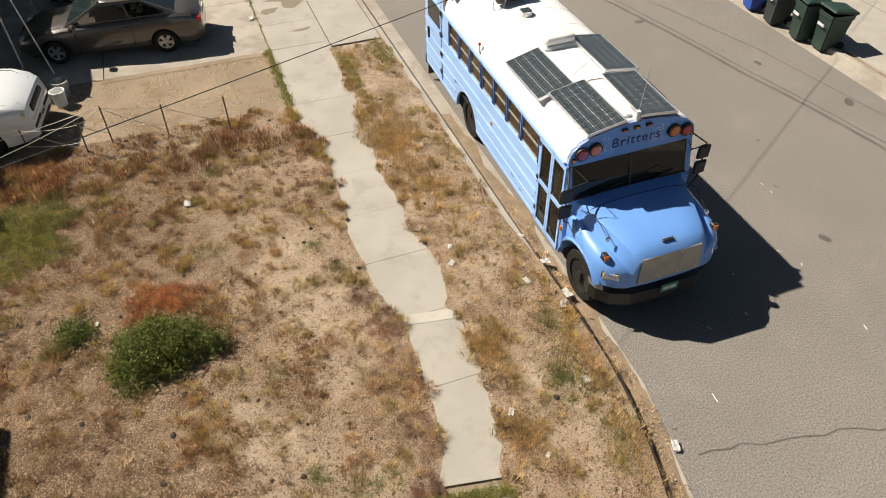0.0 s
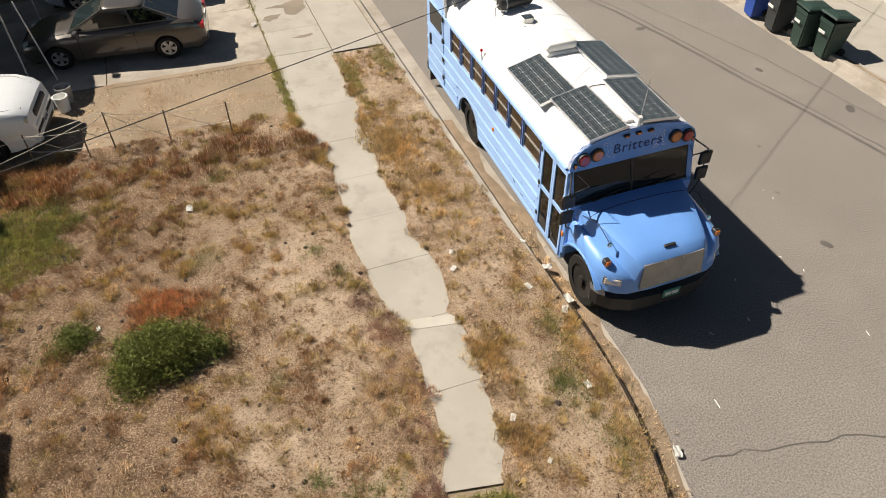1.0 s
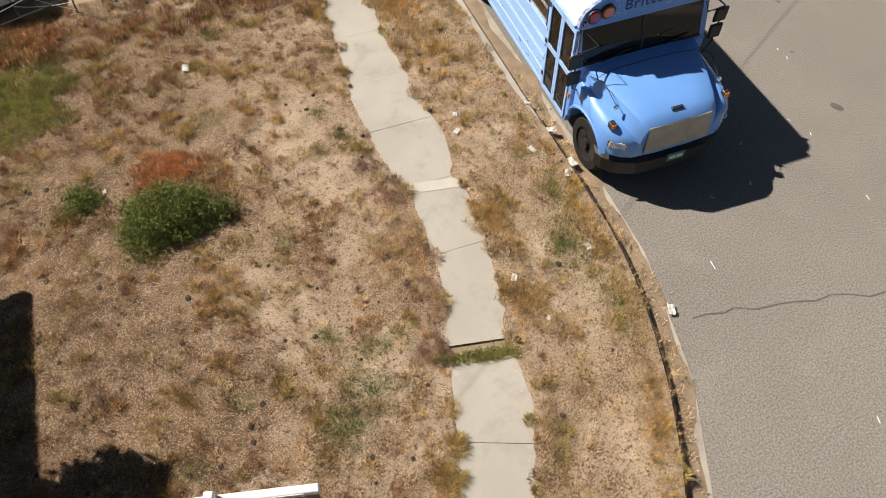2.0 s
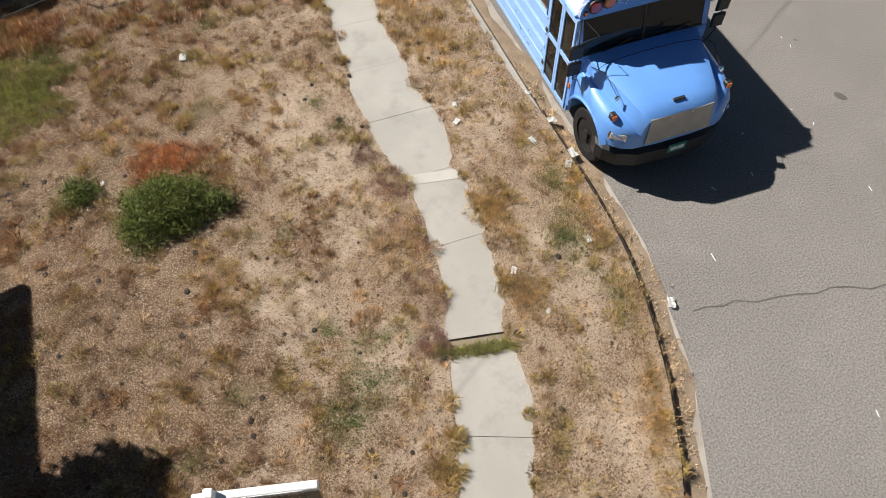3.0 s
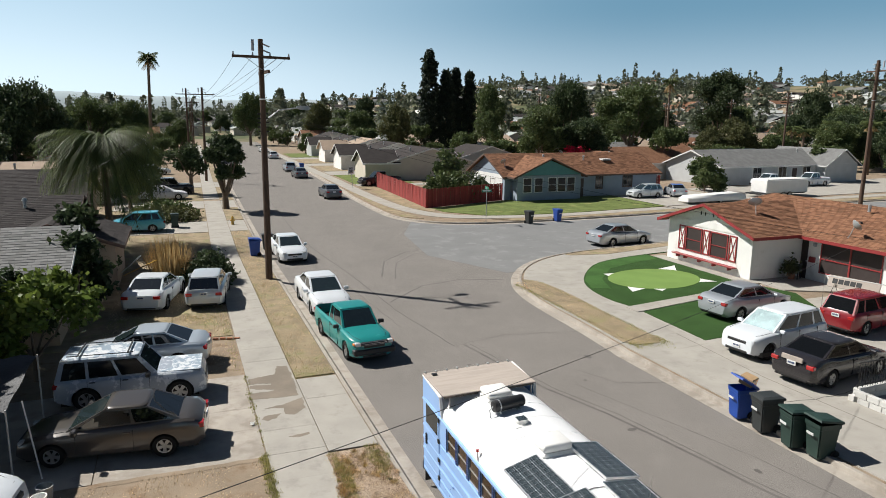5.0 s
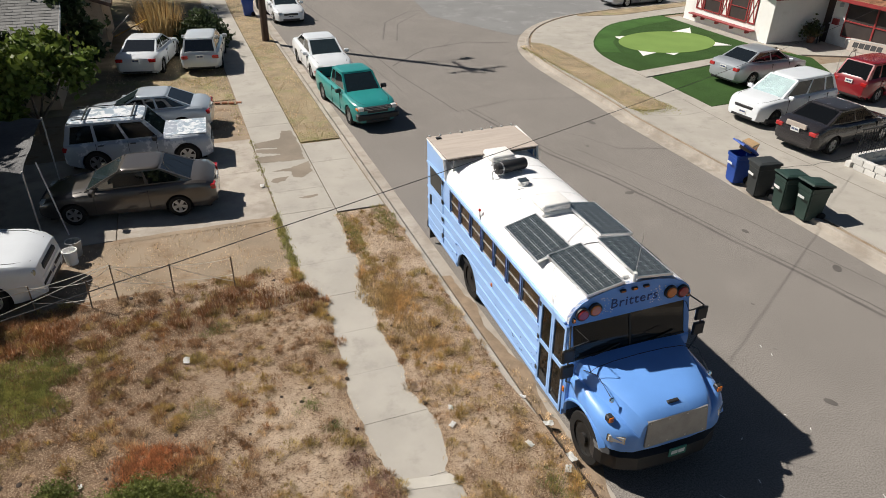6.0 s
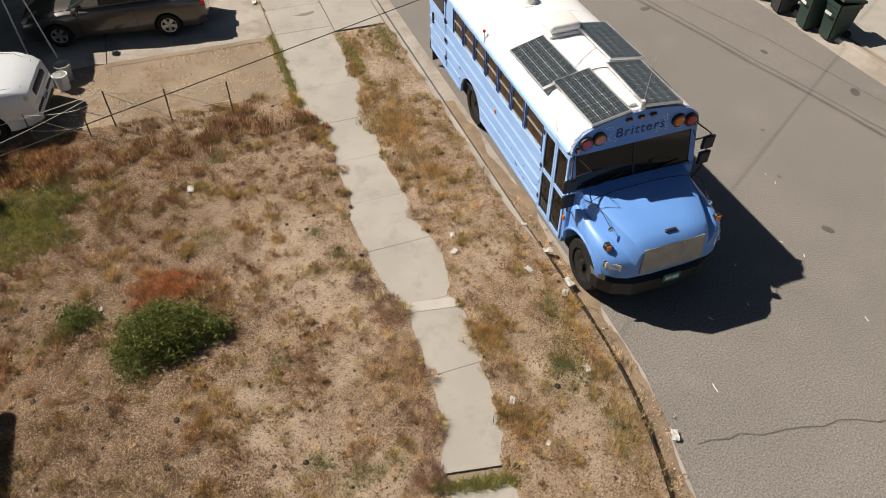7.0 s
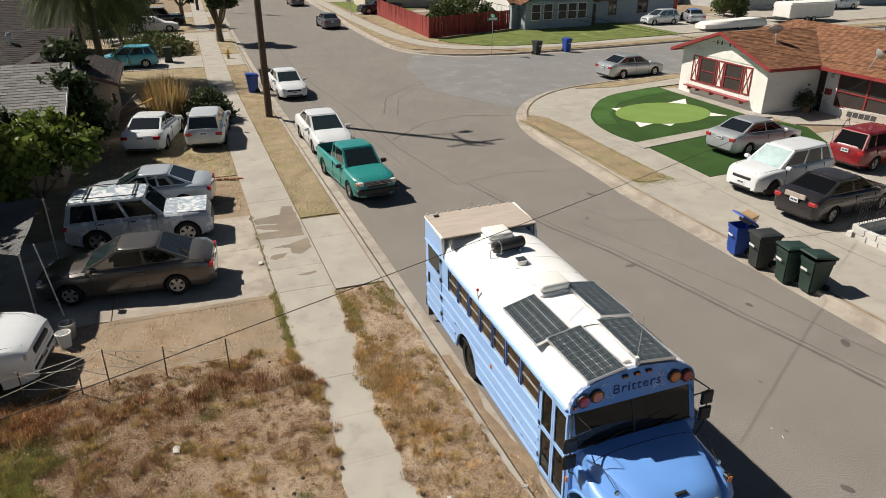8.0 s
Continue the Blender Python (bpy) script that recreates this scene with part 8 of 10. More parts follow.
tree(-7.5, 66, 0.1, "dark tree beside the covered car", 4.6, 2.6, LEAF_DARK, 14, 120, 0.24, 24, bare=0.1)
tree(-9.5, 84, 0.1, "dark rounded tree at the fence", 6, 3.2, LEAF_DARK, 15, 130, 0.28, 24, bare=0.1)
# three added trees outside the view, there only to cast shade on the yard
tree(-13.4, 18.8, 0.1, "unseen tall tree added to shade the parked cars", 7.4, 3.6, LEAF_DARK, 61, 260, 0.34, 30, bare=0.2)
tree(-13.2, 23.2, 0.1, "unseen tall tree added to shade the side yard", 7.6, 3.6, LEAF_DARK, 62, 260, 0.34, 30, bare=0.2)
tree(-12.1, 12.6, 0.1, "unseen leafy tree added to shade the ground by the white vehicle", 5.6, 1.9, LEAF_DARK, 64, 150, 0.26, 28, bare=0.25)
tree(-8.6, 2.55, 0.1, "small round-headed tree beside the cream house", 3.7, 0.95, LEAF_MID, 63, 130, 0.16, 30, bare=0.5, trunk=0.08)
# right of the street
tree(57, 63.6, 0.12, "round light-green tree by the grey house", 4.1, 2.5, LEAF_MID, 16, 230, 0.2, 34, bare=0.02, trunk=0.12)
shrub(23.0, 63.5, 0.12, "overgrown green shrub behind the red fence", 3.0, 2.2, 3.4, LEAF_MID, 17, 150, 0.22, 26, spread=0.3)
shrub(27.0, 66.0, 0.12, "dark green shrub behind the fence", 2.0, 1.6, 2.6, LEAF_DARK, 18, 90, 0.22, 24, spread=0.3)
tree(25.4, 70.0, 0.12, "small dark tree beside the grey house", 5.6, 2.0, LEAF_MID, 19, 110, 0.26, 22, bare=0.2)
shrub(48.5, 80, 0.4, "crimson bougainvillea in full bloom", 2.8, 2.2, 4.6, LEAF_RED, 20, 150, 0.26, 24, name="bougainvillea", spread=0.35)
shrub(28.2, 24.8, 0.45, "leafy shrub in the pot", 0.4, 0.4, 0.8, LEAF_OLIVE, 33, 30, 0.1, 24, name="pot_plant", category="plant")
for k, (x, y, h, w) in enumerate(((52.4, 150, 23.5, 5.4), (56.2, 149, 19.0, 4.4), (59.4, 151, 19.8, 3.6), (62.6, 150, 19.0, 3.6))):
    cypress(x, y, 0.1, h, w, 50 + k)
BIG = [tree(46.1, 85, 0.3, "large leafy tree behind the blue house", 10.3, 4.3, LEAF_MID, 21, 420, 0.22, 48, bare=0.10),
       tree(75.8, 105, 0.3, "big spreading tree among the houses", 15.0, 5.6, LEAF_MID, 22, 460, 0.27, 48, bare=0.10),
       tree(51.8, 84, 0.3, "dense rounded dark green tree", 8.2, 4.2, LEAF_DARK, 23, 420, 0.22, 48, bare=0.06),
       tree(84.5, 88, 0.3, "broad yellow-green leafy tree", 8.6, 4.0, LEAF_OLIVE, 24, 400, 0.22, 44, bare=0.08),
       tree(120.2, 130, 1.0, "tall dense oval dark tree", 20.0, 6.6, LEAF_DARK, 25, 520, 0.32, 48, bare=0.04)]
SIZE = ((10.3, 4.3), (15.0, 5.6), (8.2, 4.2), (8.6, 4.0), (20.0, 6.6))
rng = random.Random(31)


def again(k, x, y, h, r):
    """One more tree of kind k, h high and r across."""
    copy_thing(BIG[k], pose(x, y, hill(x, y) + 0.05, 0, 0, rng.uniform(0, 360)) @ Matrix.Diagonal((r / SIZE[k][1], r / SIZE[k][1] * rng.uniform(0.9, 1.1), h / SIZE[k][0], 1)))


for k, x, y, h, r in ((2, 74.4, 125, 16, 5.2), (3, 79, 88, 7.6, 2.8), (3, 41.2, 140, 11, 3.6), (3, 34.1, 190, 12, 3.5), (2, 54.6, 220, 14, 4), (0, 58.7, 130, 15.5, 4), (2, 152.5, 130, 16, 5), (1, 139, 110, 12.5, 5.5),
                      (2, 132, 100, 11, 5), (3, 103.5, 95, 7.3, 3), (0, 78, 115, 11.8, 3.6), (0, 16.6, 200, 14.5, 4.5), (0, -2.5, 150, 7.8, 3), (1, -18.5, 150, 12, 4.5), (2, -20.8, 110, 11.5, 4.5), (2, -22, 95, 12, 4.5),
                      (0, -12.1, 170, 11.5, 3.5), (2, -24, 82, 8.5, 5), (0, -33, 72, 8.5, 6), (1, -28, 98, 11, 5.5), (2, -40, 88, 10, 6), (0, -45, 66, 9, 6), (1, -52, 80, 10, 6), (2, -34, 112, 12, 6), (0, -24, 124, 9, 4),
                      (1, -48, 104, 13, 6), (0, -60, 96, 14, 6), (1, -28, 140, 11, 5), (2, -40, 150, 12, 5), (1, -58, 130, 13, 6), (0, -22, 160, 9, 4), (1, -30, 180, 11, 5), (2, -48, 185, 12, 5), (0, -17, 190, 10, 4),
                      (1, 95, 170, 12, 5), (0, 70, 175, 11, 5), (2, 130, 165, 12, 5), (1, 110, 150, 11, 5), (0, 165, 170, 12, 5), (2, 180, 195, 12, 5), (1, 140, 200, 12, 5), (0, 44, 180, 10, 4), (2, 88, 140, 9, 4),
                      (0, 106, 86, 8.5, 3.8), (2, 117, 92, 10, 4.5), (2, 113, 82, 8, 3.6), (0, 125, 100, 10, 5), (2, 104, 73, 6, 3.2), (3, 99, 68, 4.5, 2.6), (0, 122, 84, 8, 4), (2, 108, 98, 9.5, 4)):
    again(k, x, y, h, r)
SMALL = tree(64, 96, 0.3, "low bushy garden tree", 5.2, 2.4, LEAF_MID, 26, 170, 0.22, 34, bare=0.08)
BIG.append(SMALL)
SIZE += ((5.2, 2.4),)
for _ in range(110):
    a = radians(rng.uniform(4, 60) if rng.random() < 0.72 else rng.uniform(-38, -8))
    d = rng.uniform(105, 250)
    x, y = d * math.sin(a), d * math.cos(a)
    if x < 36 and x > -19:
        continue
    again(5, x, y, rng.uniform(3.5, 7.5), rng.uniform(2.0, 3.8))
for _ in range(80):
    x, y = rng.uniform(-75, -12), rng.uniform(70, 300)
    if x > -22 and y < 90:
        continue
    again(rng.choice((0, 2, 3, 5, 5)), x, y, rng.uniform(4.0, 8.5), rng.uniform(2.4, 4.4))
for _ in range(36):
    x, y = rng.uniform(-45, 75), rng.uniform(268, 420)
    again(rng.choice((0, 2, 5)), x, y, rng.uniform(4.5, 9.5), rng.uniform(2.6, 4.6))
for k in range(16):
    again(5, rng.choice((-5.5, 24.0)) + rng.uniform(-2.5, 2.5), 92 + 11 * k + rng.uniform(-4, 4), rng.uniform(2.5, 5.0), rng.uniform(1.4, 2.4))
PALM = palm(113, 140, 1.0, "tall fan palm over the roofs", 17, 36, 2.2, 35, leaf=0.9, trunk=0.28, sag=(0.3, 1.0), skirt=True)
for x, y, s in ((91, 82, 0.45), (104, 78, 0.5), (98, 86, 0.42), (112, 92, 0.5), (86, 140, 0.8), (150, 160, 0.9), (170, 190, 0.9)):
    copy_thing(PALM, pose(x, y, hill(x, y), 0, 0, rng.uniform(0, 360)) @ Matrix.Diagonal((0.8, 0.8, s, 1)))


def far_woods():
    """Trees of the far slopes, too many to count."""
    rng = random.Random(8)
    g = np.random.default_rng(8)
    vs, fs, n = [], [], 0
    for _ in range(3600):
        a = radians(rng.uniform(-42, 62))
        d = rng.uniform(190, 760) if rng.random() < 0.8 else rng.uniform(760, 1400)
        x, y = d * math.sin(a), d * math.cos(a)
        if -14 < x < 24 and y < 400:
            continue
        if noise.noise((x * 0.012, y * 0.012, 5.0)) < (-0.22 if x > 0 else -0.6):
            continue
        big = rng.uniform(3.0, 6.5) * (1.25 if d > 700 else 1.0)
        tall = big * rng.uniform(0.9, 1.5) if rng.random() < 0.85 else big * 2.6
        wide = big * 0.55 if tall < 2 * big else big * 0.22
        k = 64
        c = g.normal(0, 1, (k, 3))
        c /= np.linalg.norm(c, axis=1, keepdims=True)
        h0 = hill(x, y) * (max(0.3, 1 - (d - 900) / 1500) if d > 900 else 1)
        c = c * (wide, wide, tall * 0.5) + (x, y, h0 + tall * 0.5)
        s = big * 0.19
        u = g.normal(0, 1, (k, 3))
        u /= np.linalg.norm(u, axis=1, keepdims=True)
        w = np.cross(u, g.normal(0, 1, (k, 3)))
        w /= np.linalg.norm(w, axis=1, keepdims=True)
        vs.append(np.stack([c - u * s, c + w * s * 0.7, c + u * s, c - w * s * 0.7], 1).reshape(-1, 3))
        n += k
    me = leaf_mesh("far_woods", np.concatenate(vs), np.arange(4 * n).reshape(-1, 4))
    tagged(part("far_woods", me, LEAF_HAZE), "scattered trees covering the far slopes, haze put into their colour", "trees", kind="stuff")


far_woods()

# ---- the dry yard and verge ----
STRAW = leafy("straw_blades", (0.76, 0.61, 0.41), 0.32, 0.8, 0.6)
DULL_STRAW = leafy("dull_straw_blades", (0.62, 0.475, 0.29), 0.45, 0.8, 0.35)
BROWN_WEED = leafy("brown_dry_weed", (0.33, 0.205, 0.112), 0.55, 0.8, 0.4)
OLIVE_WEED = leafy("olive_dry_weed", (0.43, 0.335, 0.135), 0.55, 0.8, 0.35)
RUST_BRUSH = leafy("rust_brown_brush", (0.30, 0.155, 0.078), 0.6, 0.8, 0.4)
PURPLE_WEED = leafy("purple_brown_weed", (0.34, 0.225, 0.19), 0.45, 0.8)
GREEN_WEED = leafy("green_weed", (0.17, 0.215, 0.07), 0.5, 0.7)
RED_WEED = leafy("rust_red_weed", (0.60, 0.30, 0.15), 0.5, 0.8, 0.5)
GRASS_GREEN = leafy("rough_green_grass", (0.34, 0.345, 0.135), 0.4, 0.7, 0.35)
GOLD_WEED = leafy("golden_dry_weed", (0.58, 0.43, 0.215), 0.45, 0.8, 0.5)
BUSH_GREEN = leafy("tumbleweed_green", (0.165, 0.20, 0.055), 0.6, 0.75, 0.45)
COVER_GREEN = leafy("leafy_ground_cover", (0.30, 0.315, 0.115), 0.55, 0.7, 0.45)
CLOD = mat("dark_clod", (0.028, 0.018, 0.012), var=0.3, rough=0.95)

LEFT_EDGE = [(-8, -1.0), (0.9, -0.05), (1.58, 0.03), (1.88, 0.16), (2.41, 0.22), (2.93, 0.22), (3.45, 0.31), (3.94, 0.29), (4.42, 0.36), (4.68, 0.2), (5.19, 0.11), (5.94, 0.07), (6.59, 0.04), (7.4, 0.17), (8.14, 0.17), (9.01, 0.28), (10.27, 0.17), (10.6, 0.0), (14, 0.0)]
RIGHT_EDGE = [(-8, 0.2), (-1.5, 0.62), (-0.7, 0.5), (0.2, 0.44), (0.9, 0.55), (1.38, 0.66), (1.84, 0.51), (2.31, 0.48), (2.93, 0.42), (3.6, 0.33), (4.09, 0.31), (4.36, 0.46), (4.64, 0.32), (5.03, 0.22), (5.54, 0.19), (6.07, 0.33), (6.5, 0.40), (6.92, 0.32), (7.76, 0.34), (8.38, 0.41), (9.18, 0.26), (10.48, 0.3), (10.91, 0.11), (12.42, 0.09), (14, 0.06)]


def edge_left(y):
    return WALK_L + bend(y) + max(0.0, float(np.interp(y, *zip(*LEFT_EDGE)))) + 0.05 * noise.noise((y * 2.3, 0.0, 7.0)) + 0.03 * noise.noise((y * 9, 0.0, 3.0))


def edge_right(y):
    return WALK_R + bend(y) - float(np.interp(y, *zip(*RIGHT_EDGE))) + 0.05 * noise.noise((y * 2.1, 4.0, 7.0)) + 0.03 * noise.noise((y * 8, 1.0, 3.0))


def lump(x, y):
    return 0.030 * noise.noise((x * 0.9, y * 0.9, 0.0)) + 0.022 * noise.noise((x * 3.1, y * 3.1, 2.0)) + 0.030 * noise.noise((x * 6.5, y * 6.5, 5.0)) + 0.012 * noise.noise((x * 15.0, y * 15.0, 8.0))


def earth(name, x0, x1, y0, y1, nx, ny, label, left=None, right=None):
    """An uneven sheet of soil between two edges that follow the pavement."""
    verts, faces = [], []
    for j in range(ny + 1):
        y = y0 + (y1 - y0) * j / ny
        a, b = x0(y), x1(y)
        for i in range(nx + 1):
            s = i / nx
            x = a + (b - a) * s
            rim = min(1.0, min((x - a) if left else 9, (b - x) if right else 9) / 0.22)
            z = 0.155 + rim * (0.012 + 0.5 * (lump(x, y) + 0.02)) if (left or right) else 0.15 + lump(x, y)
            z = max(z, 0.153 if rim < 1 else 0.12)
            verts.append((x, y, z))
    for j in range(ny):
        for i in range(nx):
            k = j * (nx + 1) + i
            faces.append((k, k + 1, k + nx + 2, k + nx + 1))
    me = raw(name, verts, faces)
    me.shade_smooth()
    tagged(part(name, me, SOIL), label, "ground", kind="structure")


earth("yard_soil", lambda y: -12.5, edge_left, -7, 11.4, 230, 370, "bare sun-dried soil with straw and clods", right=True)
earth("verge_soil", edge_right, lambda y: KERB_L + bend(y) - 0.004 + 0.145 * min(1.0, max(0.0, (6.0 - y) / 1.2)), -7, 13.75, 34, 330, "dry soil of the verge beside the kerb", left=True)


def blades(points, lo, hi, lean, width, seed, per=1, spread=0.0):
    """Grass blades as bent triangles at (x, y) points; returns verts and faces."""
    g = np.random.default_rng(seed)
    p = np.repeat(np.asarray(points, float), per, 0)
    n = len(p)
    if spread:
        p = p + g.normal(0, spread, (n, 2))
    h = g.uniform(lo, hi, n)
    a = g.uniform(0, 2 * np.pi, n)
    t = np.abs(g.normal(0, lean, n))
    tip = np.stack([np.cos(a) * np.sin(t) * h, np.sin(a) * np.sin(t) * h, np.cos(t) * h], 1)
    side = np.stack([-np.sin(a), np.cos(a), np.zeros(n)], 1) * width / 2 * g.uniform(0.6, 1.4, (n, 1))
    base = np.concatenate([p, np.full((n, 1), 0.145)], 1)
    v = np.stack([base - side, base + side, base + tip], 1).reshape(-1, 3)
    return v, np.arange(3 * n).reshape(-1, 3)


def clumps(points, r, lo, hi, width, seed, per):
    """Bushy dead tufts: blades that fan out from each point, every clump of its own size."""
    g = np.random.default_rng(seed)
    c = np.asarray(points, float)
    size = g.uniform(0.55, 1.5, len(c)) ** 1.3
    k = np.repeat(np.arange(len(c)), per)
    n = len(k)
    a = g.uniform(0, 2 * np.pi, n)
    q = np.sqrt(g.uniform(0, 1, n))
    out = np.stack([np.cos(a), np.sin(a)], 1)
    base = c[k] + out * (q * r * size[k])[:, None]
    h = g.uniform(lo, hi, n) * np.sqrt(size[k]) * (1.15 - 0.5 * q)
    t = 0.15 + 0.85 * q + g.normal(0, 0.28, n)
    turn = a + g.normal(0, 0.7, n)
    tip = np.stack([np.cos(turn) * np.sin(t) * h, np.sin(turn) * np.sin(t) * h, np.abs(np.cos(t)) * h + 0.012], 1)
    side = np.stack([-np.sin(turn), np.cos(turn), np.zeros(n)], 1) * width / 2 * g.uniform(0.6, 1.4, (n, 1))
    base = np.concatenate([base, np.full((n, 1), 0.15)], 1)
    v = np.stack([base - side, base + side, base + tip], 1).reshape(-1, 3)
    return v, np.arange(3 * n).reshape(-1, 3)


def growth(name, sets, material, label):
    vs, fs, n = [], [], 0
    for v, f in sets:
        vs.append(v)
        fs.append(f + n)
        n += len(v)
    tagged(part(name, leaf_mesh(name, np.concatenate(vs), np.concatenate(fs)), material), label, "dry grass", kind="stuff")


rng = random.Random(99)


def scatter(n, density):
    """Points on yard and verge, thinned by density(x, y)."""
    out = []
    for _ in range(n):
        if rng.random() < 0.80:
            x, y = rng.uniform(-9.5, -1.0), rng.uniform(-4.5, 11.4)
            if x > edge_left(y) - 0.02 + (0.08 if rng.random() < 0.2 else 0):
                continue
        else:
            x, y = rng.uniform(-2.6, 1.45), rng.uniform(-4.5, 13.7)
            if x < edge_right(y) - (0.08 if rng.random() < 0.2 else 0) or x > KERB_L + bend(y) + (0.13 if y < 5.4 else -0.01):
                continue
        if rng.random() < density(x, y):
            out.append((x, y))
    return out


def fbm(x, y, s, seed):
    return noise.noise((x * s, y * s, seed)) + 0.5 * noise.noise((x * s * 2.2, y * s * 2.2, seed + 3))


def near_edge(x, y):
    return min(abs(x - edge_left(y)), abs(x - edge_right(y)), abs(x - KERB_L - bend(y)))


brush = lambda x, y: max(0.0, 1 - abs(y - 10.2 - 0.25 * math.sin(x * 1.7)) / (0.75 + 0.3 * fbm(x, y, 0.8, 1))) if x < -1.2 else 0.0
verge = lambda x, y: x > -0.95 + bend(y)
straw = scatter(330000, lambda x, y: min(1, max(0.04, (0.16 if x < -4.6 else 0.42) + 0.75 * fbm(x, y, 0.7, 2.0) + 0.9 * fbm(x, y, 4.0, 4.0) + (0.45 if near_edge(x, y) < 0.22 else 0) + (0.35 if verge(x, y) else 0))))
growth("straw_grass", [blades(straw, 0.025, 0.09, 1.3, 0.009, 1)], STRAW, "short sun-bleached straw grass over the yard")
tufts = scatter(2600, lambda x, y: min(1, max(0.05, 0.22 + 0.9 * fbm(x, y, 0.8, 9.0) + (0.25 if near_edge(x, y) < 0.4 else 0) + (0.1 if verge(x, y) else 0))))
growth("straw_tuft", [clumps(tufts, 0.085, 0.06, 0.14, 0.010, 2, 110)], DULL_STRAW, "tufts of dull straw-coloured grass")
olive = scatter(3600, lambda x, y: min(1, max(0.02, 0.14 + 0.95 * fbm(x, y, 0.75, 15.0) + (0.40 if verge(x, y) and y < 5.5 else 0.12 if verge(x, y) else 0) + 0.3 * brush(x, y) + (0.25 if near_edge(x, y) < 0.5 else 0))))
growth("olive_tuft", [clumps(olive, 0.105, 0.07, 0.17, 0.0105, 3, 150)], OLIVE_WEED, "olive-brown half-dry weed tufts")
brown = scatter(5200, lambda x, y: min(1, max(0.04, (0.42 if x < -4.4 else 0.30 if x < -3.0 else 0.12 if verge(x, y) else 0.20) + 0.9 * fbm(x, y, 0.85, 21.0))))
growth("brown_tuft", [clumps(brown, 0.10, 0.05, 0.13, 0.0105, 4, 130)], BROWN_WEED, "brown dead weed tufts")
band = [p for p in scatter(8000, lambda x, y: brush(x, y)) if p[0] < -1.2]
growth("brown_brush", [clumps(band[::4], 0.15, 0.12, 0.30, 0.011, 5, 170), blades(band, 0.06, 0.18, 0.9, 0.010, 55, 14, 0.08)], RUST_BRUSH, "dense rust-brown dry brush along the yard's edge")
growth("straw_brush", [blades(band[::4], 0.08, 0.26, 0.85, 0.015, 6, 20, 0.09)], STRAW, "straw stalks in the dry brush")
kerbside = [(KERB_L + bend(y) + rng.gauss(-0.10, 0.12), y) for y in (rng.uniform(-4.5, 4.2) for _ in range(1500)) if rng.random() < 0.35 + 0.6 * fbm(0.0, y, 0.9, 55.0) + (0.3 if y < 1.5 else 0)]
growth("kerb_grass", [blades(kerbside, 0.05, 0.15, 0.8, 0.010, 31, 20, 0.05)], GOLD_WEED, "golden grass growing over the kerb")


def blob(cx, cy, rx, ry, n, power=0.6):
    out = []
    for _ in range(n):
        a, q = rng.uniform(0, 2 * math.pi), rng.random() ** power
        w = 1 + 0.25 * math.sin(3 * a + cx) + 0.15 * math.sin(7 * a)
        out.append((cx + rx * q * w * math.cos(a), cy + ry * q * w * math.sin(a)))
    return out


growth("verge_brush", [blades(blob(0.15, 9.3, 0.6, 1.05, 330, 0.9), 0.06, 0.20, 0.6, 0.012, 7, 22, 0.05), blades(blob(0.35, 7.6, 0.5, 1.1, 160, 0.8), 0.05, 0.17, 0.6, 0.012, 8, 20, 0.05), blades(blob(-0.15, 3.2, 0.35, 0.6, 130, 0.8), 0.05, 0.18, 0.6, 0.012, 9, 22, 0.05), blades(blob(-0.25, 1.7, 0.3, 0.55, 120, 0.8), 0.05, 0.18, 0.6, 0.012, 10, 22, 0.05)], GOLD_WEED, "golden-brown dead brush on the verge")
growth("mat_weed", [blades(blob(cx, cy, rx, ry, 420), 0.02, 0.09, 0.9, 0.012, 11 + k, 16, 0.03) for k, (cx, cy, rx, ry) in enumerate(((-1.58, 4.35, 0.30, 0.32), (-1.62, 3.35, 0.36, 0.45), (-1.72, 2.3, 0.34, 0.45), (-1.9, 1.4, 0.3, 0.3), (-1.75, 5.1, 0.2, 0.3)))], PURPLE_WEED, "low purple-brown weed mats against the pavement")
growth("green_grass", [blades(blob(1.12, 12.9, 0.24, 0.8, 240), 0.04, 0.12, 0.6, 0.012, 21, 14, 0.04), blades(blob(0.15, 12.4, 0.14, 0.9, 200), 0.04, 0.12, 0.6, 0.012, 22, 14, 0.04),
                       blades([(-1.9 + 1.15 * q, 1.25 - 0.25 * q + rng.gauss(0, 0.05)) for q in (rng.random() for _ in range(150))], 0.05, 0.13, 0.7, 0.012, 23, 14, 0.03), blades([(WALK_L - 0.08 + rng.gauss(0, 0.05), rng.uniform(10.8, 14.2)) for _ in range(160)], 0.04, 0.13, 0.6, 0.012, 24, 14, 0.04),
                       blades([(0.06 + rng.gauss(0, 0.05), rng.uniform(10.5, 13.7)) for _ in range(120)], 0.04, 0.12, 0.6, 0.012, 25, 14, 0.04), blades([(-1.54 + rng.gauss(0, 0.03), rng.uniform(14.2, 20.0)) for _ in range(60)], 0.03, 0.10, 0.6, 0.012, 26, 10, 0.03)], GRASS_GREEN, "rough green grass patches")
growth("ground_cover", [blades(blob(-7.55, 8.75, 1.45, 1.05, 2300, 0.75), 0.04, 0.13, 0.95, 0.020, 20, 26, 0.05)], COVER_GREEN, "low leafy green ground cover in the dry yard")
weeds = []
